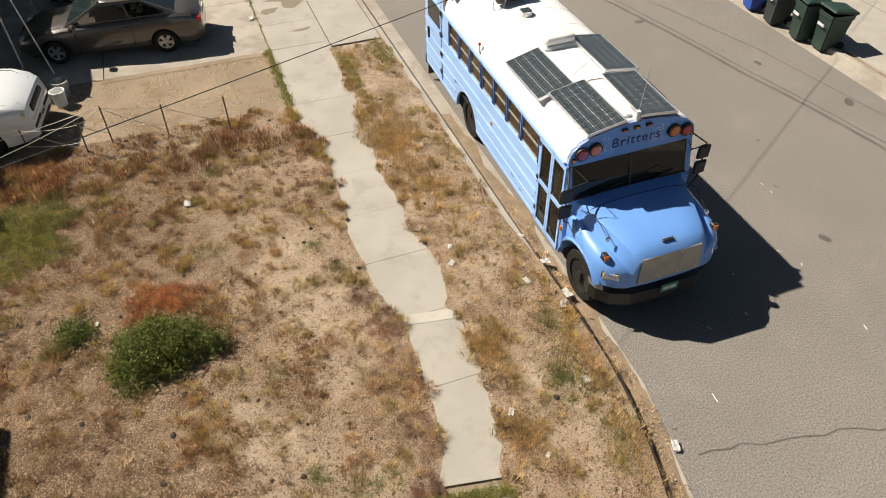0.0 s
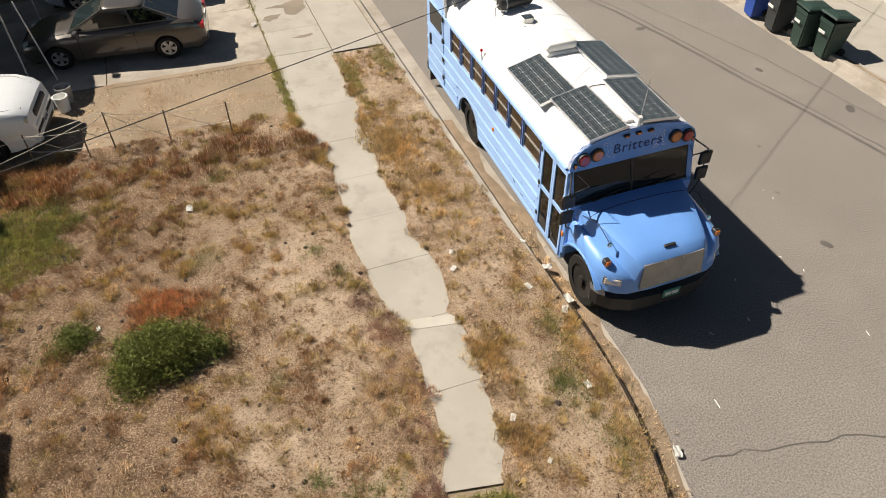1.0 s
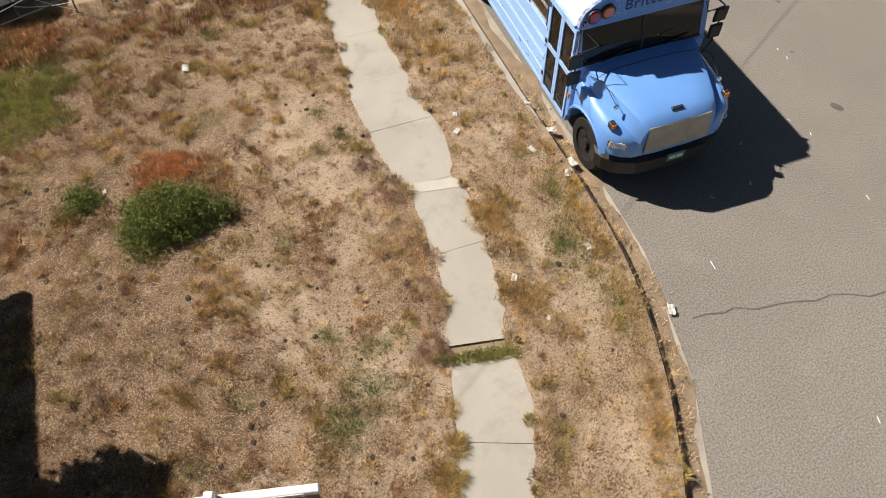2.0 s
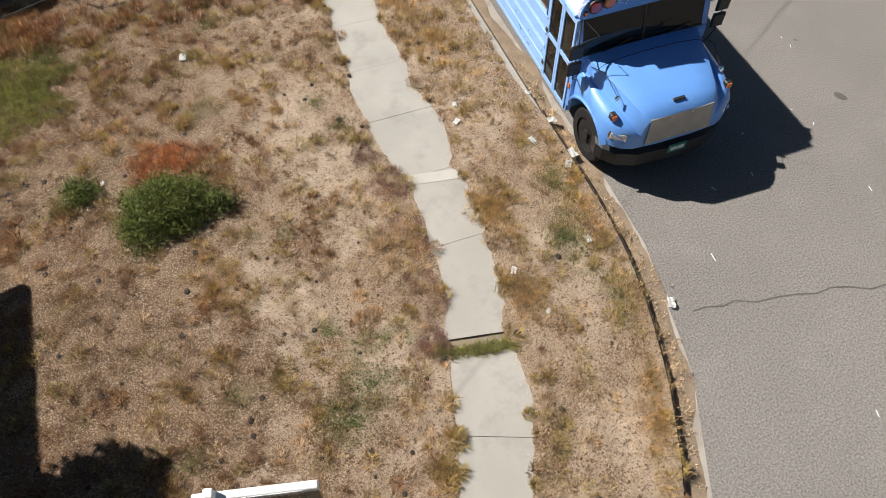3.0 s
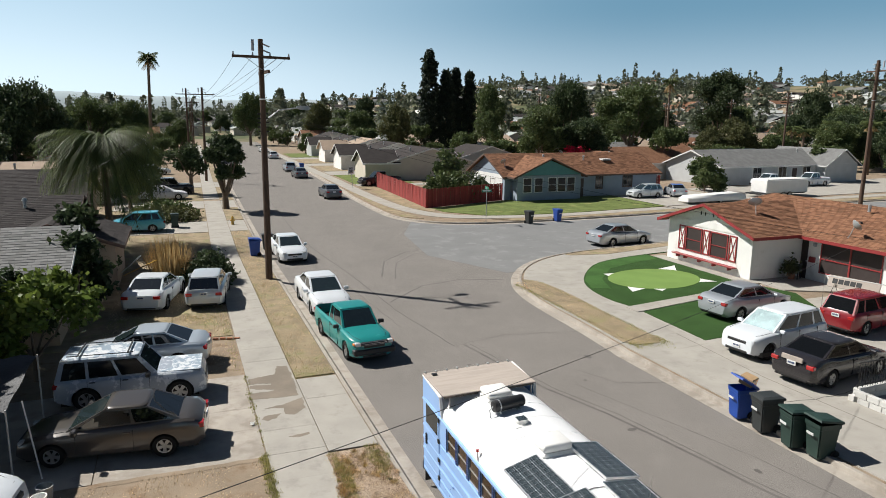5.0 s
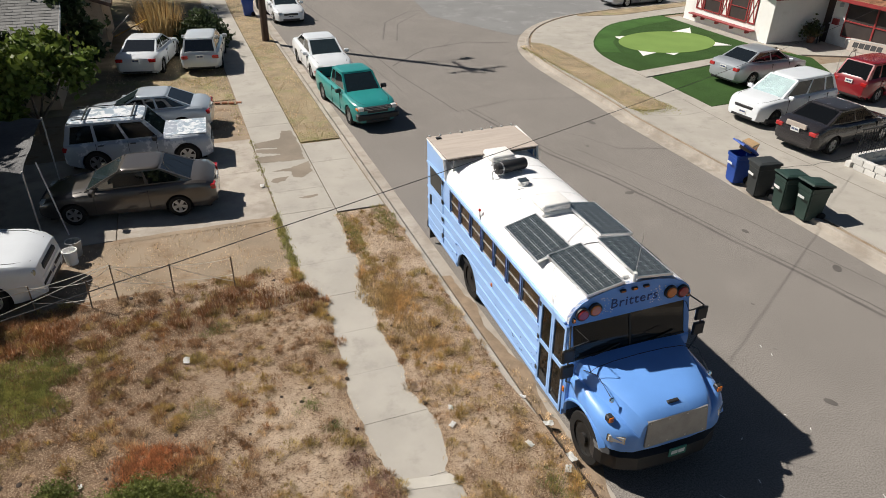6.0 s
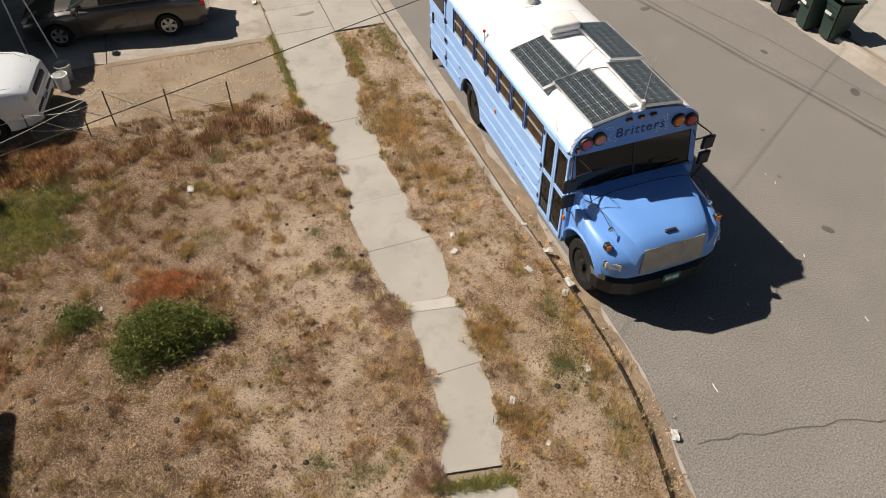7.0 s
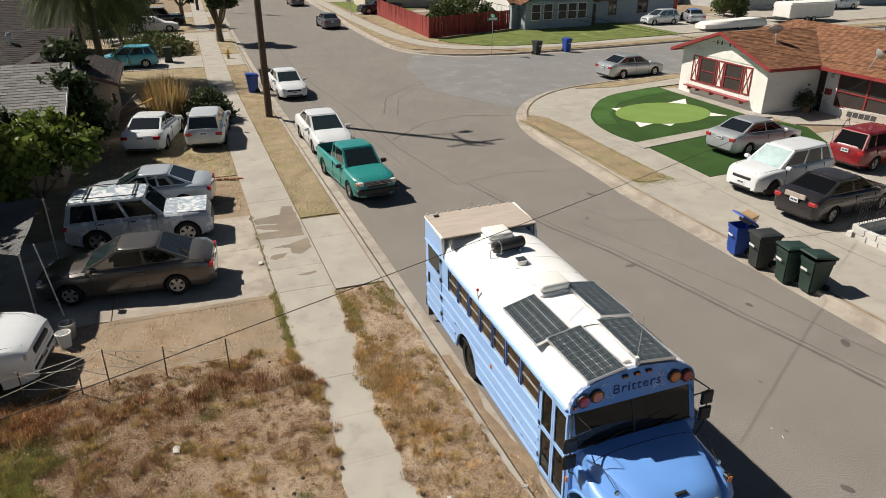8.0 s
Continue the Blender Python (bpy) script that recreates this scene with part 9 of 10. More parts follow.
for k, (cx, cy, rx, ry, n) in enumerate(((-2.9, 1.15, 0.55, 0.38, 260), (-3.3, 0.7, 0.4, 0.3, 170), (-2.5, 1.75, 0.5, 0.25, 120), (0.75, 2.4, 0.35, 0.6, 260), (1.05, 3.4, 0.2, 0.5, 120), (-4.1, 7.05, 0.35, 0.2, 90), (-4.6, 1.6, 0.3, 0.25, 60), (-3.2, 2.2, 0.25, 0.2, 50), (1.0, 1.2, 0.25, 0.5, 140), (-2.2, 6.6, 0.3, 0.2, 50), (-5.3, 0.9, 0.3, 0.25, 60), (-3.35, 4.0, 0.18, 0.15, 40), (-3.6, 9.4, 0.3, 0.2, 60), (-1.9, 5.9, 0.18, 0.15, 40))):
    weeds.append(blades(blob(cx, cy, rx * 1.15, ry * 1.15, n * 2 // 3, 0.85), 0.05, 0.15, 0.85, 0.010, 40 + k, 14, 0.05))
growth("green_weed_patch", weeds, GREEN_WEED, "scattered green weed patches in the dry yard")
growth("red_weed", [blades(blob(-4.85, 6.15, 0.72, 0.42, 480, 0.8), 0.05, 0.16, 0.9, 0.011, 60, 18, 0.05)], RED_WEED, "rust-red dried weed patch")
shrub(-4.95, 5.05, 0.13, "spreading green tumbleweed in the dry yard", 0.80, 0.56, 0.44, BUSH_GREEN, 71, 200, 0.018, 130, name="weed_bush", category="weed", spread=0.10, ragged=0.2, long=3.4)
shrub(-6.25, 5.85, 0.13, "small green weed in the dry yard", 0.36, 0.26, 0.18, BUSH_GREEN, 72, 46, 0.017, 80, name="weed_bush", category="weed", spread=0.08, ragged=0.5, long=3.4)

clods = bmesh.new()
pts = scatter(1500, lambda x, y: 0.45)
for x, y in pts[:300]:
    s = rng.uniform(0.02, 0.055)
    i = bmesh.ops.create_icosphere(clods, subdivisions=1, radius=s, matrix=Matrix.Translation((x, y, 0.175)) @ Matrix.Diagonal((1, 1.2, 0.4, 1)))
tagged(part("clod", clods, CLOD), "small dark clods and burrow holes in the soil", "soil", kind="stuff")
DUST = mat("gutter_dirt", (0.25, 0.185, 0.125), var=0.25, scale=3, fine=30, rough=0.95, bump=0.6, dist=0.02)
verts, faces, ny = [], [], 150
for j in range(ny + 1):
    y = -5 + 15 * j / ny
    w = 0.24 + 0.36 * max(0, fbm(0.0, y, 0.55, 33.0) + 0.45) * (1 if y < 5 else 0.6)
    x = KERB_L + bend(y) + 0.155
    for k, s in enumerate((0, 0.4, 0.8, 1.0)):
        verts.append((x + w * s + 0.03 * noise.noise((y * 5, s * 3, 1)), y, (0.045, 0.035, 0.02, 0.0065)[k] + 0.01 * noise.noise((y * 4, s, 8))))
for j in range(ny):
    for i in range(3):
        k = 4 * j + i
        faces.append((k, k + 1, k + 5, k + 4))
me = raw("gutter_dirt", verts, faces)
me.shade_smooth()
tagged(part("gutter_dirt", me, DUST), "windblown dirt lying in the gutter", "dirt", kind="structure")
gutter = [(KERB_L + bend(y) + 0.2 + abs(rng.gauss(0, 0.12)), y) for y in (rng.uniform(-4.5, 6.5) for _ in range(500))]
v, f = blades(gutter, 0.02, 0.09, 0.8, 0.011, 80, 12, 0.04)
v[:, 2] -= 0.12
growth("gutter_weed", [(v, f)], STRAW, "dry grass growing in the gutter")

crack([(KERB_L + bend(y) + 0.165, y) for y in (-4.5, -3, -2, -1, 0, 1, 2, 3, 4, 5.0)], 0.034, CLOD, 77, "soil_gap", "dark gap between verge soil and kerb", 0.014, 0.160)


def strip(n, x0, x1, y0, y1, keep):
    out = []
    for _ in range(n):
        x, y = rng.uniform(x0, x1), rng.uniform(y0, y1)
        if rng.random() < keep(x, y):
            out.append((x + bend(y), y))
    return out


growth("verge_grass", [blades(strip(26000, 0.03, 1.36, 19.25, 50.0, lambda x, y: 0.5 + 0.8 * fbm(x, y, 0.8, 61.0)), 0.03, 0.09, 0.9, 0.016, 90)], STRAW, "short dry grass on the far verge")
growth("verge_green_grass", [blades(strip(5000, 0.03, 1.36, 19.25, 33.0, lambda x, y: (0.8 if y < 20.2 or x < 0.16 else 0.05) + 0.4 * fbm(x, y, 0.7, 67.0)), 0.03, 0.08, 0.8, 0.014, 91, 3, 0.03)], GRASS_GREEN, "green grass edges of the far verge")
growth("yard_grass", [blades(strip(16000, -6.4, -1.6, 20.6, 33.5, lambda x, y: 0.45 + 0.9 * fbm(x, y, 0.6, 71.0)), 0.03, 0.10, 0.9, 0.016, 92)], STRAW, "thin dry grass of the parking yard")
growth("yard_green_grass", [blades(strip(9000, -6.4, -1.6, 20.6, 33.5, lambda x, y: (0.55 if x > -1.9 or 27 < y < 28.6 else 0.0) + 0.7 * fbm(x, y, 0.6, 75.0) - 0.05), 0.03, 0.09, 0.8, 0.015, 93, 3, 0.04)], GRASS_GREEN, "green grass patches of the parking yard")
gold = strip(420, 0, 1, -4.5, 13.5, lambda x, y: 0.35 + 0.7 * fbm(x * 2, y, 0.9, 81.0))
gold = [(edge_right(y) + 0.03 + (x - bend(y)) * (KERB_L + bend(y) - edge_right(y) - 0.06), y) for x, y in gold]
growth("golden_tuft", [clumps(gold, 0.09, 0.06, 0.15, 0.0105, 94, 120)], GOLD_WEED, "golden dry grass tufts on the verge")
pale = strip(2600, 0, 1, -4.5, 13.5, lambda x, y: 0.5 + 0.7 * fbm(x * 2, y, 0.9, 88.0))
pale = [(edge_right(y) + (x - bend(y)) * (KERB_L + bend(y) - edge_right(y) - 0.03), y) for x, y in pale]
growth("pale_tuft", [blades(pale, 0.04, 0.12, 1.05, 0.007, 96, 24, 0.05)], STRAW, "pale straw thatch on the verge")
corner = [(13.05 + 1.5 * q + 0.012 * (y - 24), y) for q, y in ((rng.random(), rng.uniform(18.5, 29.0)) for _ in range(14000))]
growth("corner_straw", [blades(corner, 0.03, 0.08, 1.0, 0.016, 97)], STRAW, "pale straw grass on the corner verge")
edge = [(13.05 + 1.5 * q + 0.012 * (y - 24), y) for q, y in ((rng.choice((rng.gauss(0.03, 0.04), rng.gauss(0.97, 0.04))), rng.uniform(18.4, 28.6)) for _ in range(1500))] + [(rng.uniform(12.9, 14.6), rng.gauss(18.5, 0.3)) for _ in range(700)]
growth("corner_green_grass", [blades(edge, 0.03, 0.08, 0.9, 0.016, 98, 4, 0.05)], GRASS_GREEN, "green grass along the edges of the corner verge")
growth("drive_straw", [blades(strip(9000, -6.6, -1.65, 11.3, 14.0, lambda x, y: 0.35 + 0.9 * fbm(x, y, 1.1, 85.0)), 0.03, 0.07, 1.35, 0.014, 95)], STRAW, "loose straw on the dirt drive")
crack([(-5.7, 14.09), (-3.6, 14.08), (-1.6, 14.09)], 0.20, DIRT, 78, "drive_edge", "dirt washed against the concrete pad", 0.03, 0.1495)

# ---- poles, wires, bins and other street things ----
WIRE = mat("black_cable", (0.015, 0.015, 0.016), rough=0.6, bump=0.0)
PALE_WIRE = mat("pale_cable", (0.45, 0.45, 0.43), rough=0.6, bump=0.0)
PORCELAIN = mat("porcelain", (0.35, 0.36, 0.38), rough=0.3, bump=0.0)
BIN_GREEN = mat("dark_green_plastic", (0.020, 0.042, 0.034), var=0.15, rough=0.5, bump=0.08)
BIN_BLACK = mat("dark_grey_plastic", (0.030, 0.034, 0.034), var=0.15, rough=0.5, bump=0.08)
BIN_BLUE = mat("blue_plastic", (0.015, 0.06, 0.30), var=0.12, rough=0.45, bump=0.05)
SIGN_GREEN = paint("street_sign_green", (0.01, 0.18, 0.10), rough=0.4)
ROPE = mat("pale_rope", (0.72, 0.68, 0.60), rough=0.9, bump=0.0)
TARP = mat("dusty_black_tarp", (0.06, 0.06, 0.062), var=0.3, scale=1.5, fine=14, rough=0.7, bump=0.8, dist=0.05)
CARDBOARD = mat("cardboard", (0.42, 0.28, 0.15), rough=0.9)
PAPER = mat("white_litter", (0.80, 0.80, 0.78), var=0.04, rough=0.8)
YELLOW = paint("hydrant_yellow", (0.60, 0.36, 0.05), rough=0.5)
IRON = mat("black_iron", (0.02, 0.02, 0.021), rough=0.5, bump=0.05)


def utility_pole(x, y, z, height, arm, turn, label, lamp=False, seed=1):
    p = thing("utility_pole", pose(x, y, z, 0, 0, turn), label, "utility pole", "utility poles")
    part("pole", tube([(0, 0, -0.3), (0, 0, height * 0.5), (0, 0, height)], 0.185, sides=12, r2=0.125), POLE_WOOD, p, "dark creosoted timber")
    za = height - 0.95
    bm = box(-arm / 2, arm / 2, -0.17, -0.07, za, za + 0.13, 0.01)
    beam = part("crossarm", bm, POLE_WOOD, p)
    part("cross_brace_arm", box(0.07, 0.19, -1.05, 1.05, za - 0.75, za - 0.60, 0.01), POLE_WOOD, p)
    for s in (-1, 1):
        part("brace", tube([(s * arm * 0.26, -0.12, za), (0, -0.14, za - 0.55)], 0.016), GREYMETAL, beam)
        for u in (0.96, 0.30):
            ins = cyl(0.05, 0.16, seg=10, r2=0.03, tf=Matrix.Translation((s * arm / 2 * u, -0.12, za + 0.13)))
            part("insulator", ins, PORCELAIN, beam)
    for k, s in enumerate((-1, 1)):
        part("side_insulator", tube([(0, 0, height - 0.2 - 0.3 * k), (0.45, 0.03, height - 0.35 - 0.3 * k)], 0.04, sides=8), PORCELAIN, p)
    part("cutout", box(-0.5, -0.36, -0.2, -0.1, height - 0.6, height - 0.05, 0.02), PORCELAIN, p)
    part("steel_band", cyl(0.165, 0.05, seg=14, tf=Matrix.Translation((0, 0, height * 0.76))), ALU, p)
    for k in range(5):
        part("cable_clamp", box(-0.28, 0.28, -0.05, 0.05, height * 0.70 - 0.22 * k, height * 0.70 + 0.06 - 0.22 * k, 0.01), IRON, p)
    if lamp:
        arm_l = part("lamp_arm", tube([(0.1, 0, 8.4), (0.8, 0, 8.95), (2.0, 0, 9.10)], 0.035, sides=8), GREYMETAL, p)
        part("lamp_head", loft([[(1.75, -0.06, 9.07), (1.75, 0.06, 9.07), (1.75, 0.06, 9.16), (1.75, -0.06, 9.16)], [(2.0, -0.15, 8.98), (2.0, 0.15, 8.98), (2.0, 0.12, 9.20), (2.0, -0.12, 9.20)], [(2.35, -0.15, 8.98), (2.35, 0.15, 8.98), (2.35, 0.10, 9.18), (2.35, -0.10, 9.18)], [(2.5, -0.05, 9.03), (2.5, 0.05, 9.03), (2.5, 0.05, 9.1), (2.5, -0.05, 9.1)]]), GREYMETAL, arm_l, "grey street lamp head")
    return p


def wire(a, b, sag, r=0.008, material=None, label="thin black overhead service cable"):
    pts = []
    for k in range(25):
        s = k / 24
        p = Vector(a).lerp(Vector(b), s)
        p.z -= 4 * sag * s * (1 - s)
        pts.append(p)
    tagged(part("overhead_wire", tube(pts, r, sides=5), material or WIRE), label, "cable", "overhead wires")


utility_pole(1.0, 34.0, 0.12, 12.45, 2.9, 6, "tall dark wooden utility pole with crossarm at the kerb", lamp=True)
utility_pole(0.2, 92.0, 0.12, 12.0, 3.0, 0, "wooden utility pole up the street")
utility_pole(-1.4, 112, 0.12, 12.5, 3.0, 0, "wooden utility pole up the street")
utility_pole(0.6, 165, 0.12, 12, 3.0, 0, "wooden utility pole far up the street")
utility_pole(0.9, 195, 0.12, 12, 3.0, 0, "wooden utility pole far up the street")
utility_pole(1.2, 225, 0.12, 12, 3.0, 0, "wooden utility pole far up the street")
utility_pole(52.2, 39.3, 0.12, 13.8, 2.6, 80, "brown wooden utility pole by the white house")
utility_pole(87, 80, 0.3, 13, 2.6, 80, "dark wooden utility pole among the trees")
utility_pole(62, 115, 0.3, 12.5, 2.6, 80, "dark wooden utility pole among the trees")
utility_pole(112, 118, 0.3, 13, 2.6, 80, "dark wooden utility pole among the trees")
utility_pole(96, 120, 0.3, 12, 2.6, 80, "dark wooden utility pole among the trees")

# bins
def wheelie_bin(x, y, z, turn, m, label, lid=0.0, w=0.58, d=0.68, h=1.02):
    b = thing("wheelie_bin", pose(x, y, z, 0, 0, turn), label, "bin", "wheelie bins")
    ring = lambda s, zz, o=0.0: [(-w / 2 * s, -d / 2 * s + o, zz), (w / 2 * s, -d / 2 * s + o, zz), (w / 2 * s, d / 2 * s + o, zz), (-w / 2 * s, d / 2 * s + o, zz)]
    body = loft([ring(0.74, 0.04), ring(0.76, 0.10), ring(0.94, h * 0.86), ring(1.0, h * 0.88), ring(1.02, h), ring(0.93, h), ring(0.66, 0.10)])
    bmesh.ops.bevel(body, geom=[e for e in body.edges if abs(e.verts[0].co.z - e.verts[1].co.z) > 0.05], offset=0.03, segments=2, affect="EDGES")
    part("bin_body", body, m, b)
    top = bmesh.new()
    loft([[(-w * 0.54, -d * 0.56, 0), (w * 0.54, -d * 0.56, 0), (w * 0.54, d * 0.56, 0.0), (-w * 0.54, d * 0.56, 0.0)], [(-w * 0.52, -d * 0.54, 0.05), (w * 0.52, -d * 0.54, 0.05), (w * 0.52, d * 0.54, 0.06), (-w * 0.52, d * 0.54, 0.06)], [(-w * 0.34, -d * 0.36, 0.085), (w * 0.34, -d * 0.36, 0.085), (w * 0.34, d * 0.36, 0.095), (-w * 0.34, d * 0.36, 0.095)]], top)
    cover = part("lid", top, m, b)
    cover.matrix_basis = pose(0, d * 0.5, h + 0.005, -lid, 0, 0) @ pose(0, -d * 0.5, 0)
    part("handle", tube([(-w * 0.40, d * 0.50, h - 0.04), (-w * 0.40, d * 0.62, h - 0.02), (w * 0.40, d * 0.62, h - 0.02), (w * 0.40, d * 0.50, h - 0.04)], 0.018), m, b)
    for s in (-1, 1):
        part("wheel", cyl(0.13, 0.07, seg=16, bevel=0.015, tf=Matrix.Translation((s * w * 0.42 - 0.035, d * 0.36, 0.13)) @ Matrix.Rotation(radians(90), 4, "Y")), RUBBER, b)
    part("stamped_label", box(-0.12, 0.12, -d * 0.478, -d * 0.455, h * 0.70, h * 0.77), PLATE, b, "small pale printed mark").matrix_basis = pose(0, -0.005, 0, 5.5, 0, 0)
    return b


wheelie_bin(12.18, 12.05, 0.03, -100, BIN_BLUE, "blue bin overfilled with cardboard, lid ajar", lid=32, w=0.55, d=0.62, h=0.95)
box_ = thing("cardboard_box", pose(12.45, 12.15, 1.02, 12, 0, 20), "orange and brown cardboard sticking out of the blue bin", "cardboard")
part("carton", box(-0.2, 0.2, -0.2, 0.2, 0, 0.26, 0.01), CARDBOARD, box_)
part("printed_panel", box(-0.17, 0.17, -0.205, -0.2, 0.03, 0.22), AMBER_LENS, box_, "orange printed side")
wheelie_bin(12.15, 11.1, 0.03, -100, BIN_BLACK, "dark grey bin standing at the kerb")
wheelie_bin(12.18, 10.1, 0.03, -102, BIN_GREEN, "dark green bin standing at the kerb", lid=4)
wheelie_bin(12.33, 9.4, 0.03, -97, BIN_GREEN, "dark green bin with its lid slightly raised", lid=9)
wheelie_bin(24.3, 48.0, 0.0, 10, BIN_BLACK, "dark bin at the far kerb")
wheelie_bin(27.3, 48.4, 0.0, 8, BIN_BLUE, "blue bin at the far kerb")
wheelie_bin(0.95, 40.6, 0.12, -90, BIN_BLUE, "blue bin on the verge by the pole", lid=6)
wheelie_bin(2.0, 43.0, 0.0, -90, BIN_BLACK, "dark bin in the gutter")
wheelie_bin(-3.7, 53.6, 0.13, 180, BIN_GREEN, "dark green bin by the hedge")
wheelie_bin(12.9, 74.4, 0.0, 90, BIN_BLUE, "blue bin beside the grey car")
wheelie_bin(15.6, 109.5, 0.0, 90, BIN_BLUE, "blue bins up the street")

# signs, hydrant
sign = thing("street_sign", pose(20.7, 48.9, 0.12), "green street-name sign on a galvanised post", "sign")
part("post", tube([(0, 0, -0.2), (0, 0, 3.0)], 0.03, sides=8), GREYMETAL, sign)
for k, (turn, z) in enumerate(((0, 2.55), (85, 2.80))):
    plate = part("name_plate", box(-0.45, 0.45, -0.01, 0.01, z, z + 0.24, 0.004), SIGN_GREEN, sign, "green name plate")
    plate.matrix_basis = pose(0, 0, 0, 0, 0, turn)
    part("name_bar", bars(bmesh.new(), -0.36, 0.36, z + 0.04, z + 0.2, 1, random.Random(k), y=-0.0105, words=(2, 2)), PLATE, plate)
sp = thing("speed_sign", pose(16.4, 78, 0.12, 0, 0, 5), "white speed-limit sign on a leaning post", "sign")
part("post", tube([(0, 0, -0.2), (-0.25, 0, 2.7)], 0.03, sides=8), GREYMETAL, sp)
plate = part("sign_plate", box(-0.62, 0.12, -0.05, -0.03, 1.75, 2.70, 0.01), PLATE, sp)
part("sign_bar", bars(bmesh.new(), -0.5, 0.0, 1.9, 2.6, 3, random.Random(4), y=-0.051, words=(1, 1)), BLACK, plate)
hyd = thing("fire_hydrant", pose(0.6, 53.7, 0.12), "yellow-orange fire hydrant on the verge", "hydrant")
part("barrel", cyl(0.12, 0.55, seg=14, r2=0.10, bevel=0.01), YELLOW, hyd)
part("bonnet", cyl(0.13, 0.16, seg=14, r2=0.04, tf=Matrix.Translation((0, 0, 0.55))), YELLOW, hyd)
for s in (-1, 1):
    part("outlet", cyl(0.06, 0.1, seg=10, tf=Matrix.Translation((s * 0.1, 0, 0.38)) @ Matrix.Rotation(radians(90 * s), 4, "Y")), YELLOW, hyd)

# the estate sign in the yard
fs = thing("yard_sign", pose(-4.78, -0.1, 0.12, 0, 0, -14), "white timber post sign with a hanging brown board", "sign")
part("post", box(-0.05, 0.05, -0.05, 0.05, -0.2, 1.75, 0.01), TRIM_WHITE, fs, "white painted post")
part("arm", box(-0.2, 1.08, -0.045, 0.045, 1.52, 1.62, 0.01), TRIM_WHITE, fs, "white painted arm")
board = part("hanging_board", box(0.18, 1.05, -0.012, 0.012, 0.95, 1.48, 0.003), mat("brown_sign_board", (0.045, 0.035, 0.03), rough=0.35, bump=0.0), fs, "dark brown sign board")
SIGN_GOLD = mat("sign_lettering", (0.42, 0.36, 0.27), rough=0.5, bump=0.0)
for text, z, size in (("PROPERTIES", 1.335, 0.10), ("FOR SALE", 1.16, 0.15)):
    letters("sign_word", text, size, 0.002, SIGN_GOLD, board, Matrix.Translation((0.615, -0.0125, z)) @ Matrix.Rotation(radians(90), 4, "X"))
part("sign_bar", bars(bmesh.new(), 0.28, 0.95, 0.98, 1.12, 1, random.Random(3), y=-0.0125, words=(3, 3)), SIGN_GOLD, board)
strip = part("sign_rider", box(0.30, 0.92, -0.052, -0.046, 1.53, 1.61), PLATE, fs)
letters("rider_word", "Not Disturb Occupants", 0.055, 0.001, BUS_NAVY, strip, Matrix.Translation((0.61, -0.0525, 1.55)) @ Matrix.Rotation(radians(90), 4, "X"))

# string fence at the edge of the dry yard
rope_posts = [(-7.1, 11.35), (-6.0, 11.1), (-5.48, 11.25), (-4.34, 11.15), (-3.03, 10.92)]
sf = thing("string_fence", pose(-5.0, 10.8, 0.1), "makeshift fence of thin stakes and slack pale string", "fence")
tops = []
for k, (x, y) in enumerate(rope_posts):
    h = (0.75, 0.8, 1.0, 0.85, 0.9)[k]
    part("stake", tube([(x + 5, y - 10.8, -0.2), (x + 5 + 0.03 * (k % 2), y - 10.8, h)], 0.016, sides=6), BARK, sf)
    tops.append(Vector((x + 5, y - 10.8, h)))


def string(a, b, sag):
    pts = []
    for k in range(9):
        s = k / 8
        p = Vector(a).lerp(Vector(b), s)
        p.z -= 4 * sag * s * (1 - s)
        pts.append(p)
    part("string", tube(pts, 0.007, sides=4), ROPE, sf)


for a, b in zip(tops, tops[1:]):
    for z in (0.04, 0.42):
        string(a - Vector((0, 0, z)), b - Vector((0, 0, z * 1.1)), 0.05)
    string(a - Vector((0, 0, 0.05)), b - Vector((0, 0, 0.65)), 0.03)
string(tops[0], tops[0] + Vector((-2.5, 0.3, 0.1)), 0.1)
string(tops[2], tops[0] + Vector((-1.6, -0.6, -0.5)), 0.08)
string(tops[2], tops[0] + Vector((-2.2, 0.0, -0.3)), 0.1)

# yard clutter
bucket = thing("bucket", pose(-6.55, 13.35, 0.12), "white plastic bucket beside the parked vehicle", "bucket")
part("pail", loft([[(r * math.cos(a), r * math.sin(a), z) for a in (2 * math.pi * k / 18 for k in range(18))] for r, z in ((0.13, 0), (0.16, 0.36), (0.17, 0.36), (0.17, 0.39), (0.15, 0.39), (0.12, 0.03))]), PAPER, bucket)
part("bail", tube([(0.165, 0, 0.36), (0.1, 0.12, 0.22), (-0.1, 0.12, 0.22), (-0.165, 0, 0.36)], 0.005, sides=4), GREYMETAL, bucket)
bucket2 = thing("bucket", pose(-6.5, 13.75, 0.12), "grey bucket behind the white one", "bucket")
part("pail", loft([[(r * math.cos(a), r * math.sin(a), z) for a in (2 * math.pi * k / 18 for k in range(18))] for r, z in ((0.14, 0), (0.19, 0.42), (0.17, 0.42), (0.12, 0.03))]), GREYMETAL, bucket2)
pail = thing("bucket", pose(-6.9, 23.6, 0.12), "white bucket in the shade of the tree", "bucket")
part("pail", loft([[(r * math.cos(a), r * math.sin(a), z) for a in (2 * math.pi * k / 18 for k in range(18))] for r, z in ((0.14, 0), (0.18, 0.40), (0.16, 0.40), (0.12, 0.03))]), PAPER, pail)
can = thing("canopy", pose(-8.9, 16.9, 0.12), "sagging black tarpaulin canopy on pale poles", "canopy")
rows_ = []
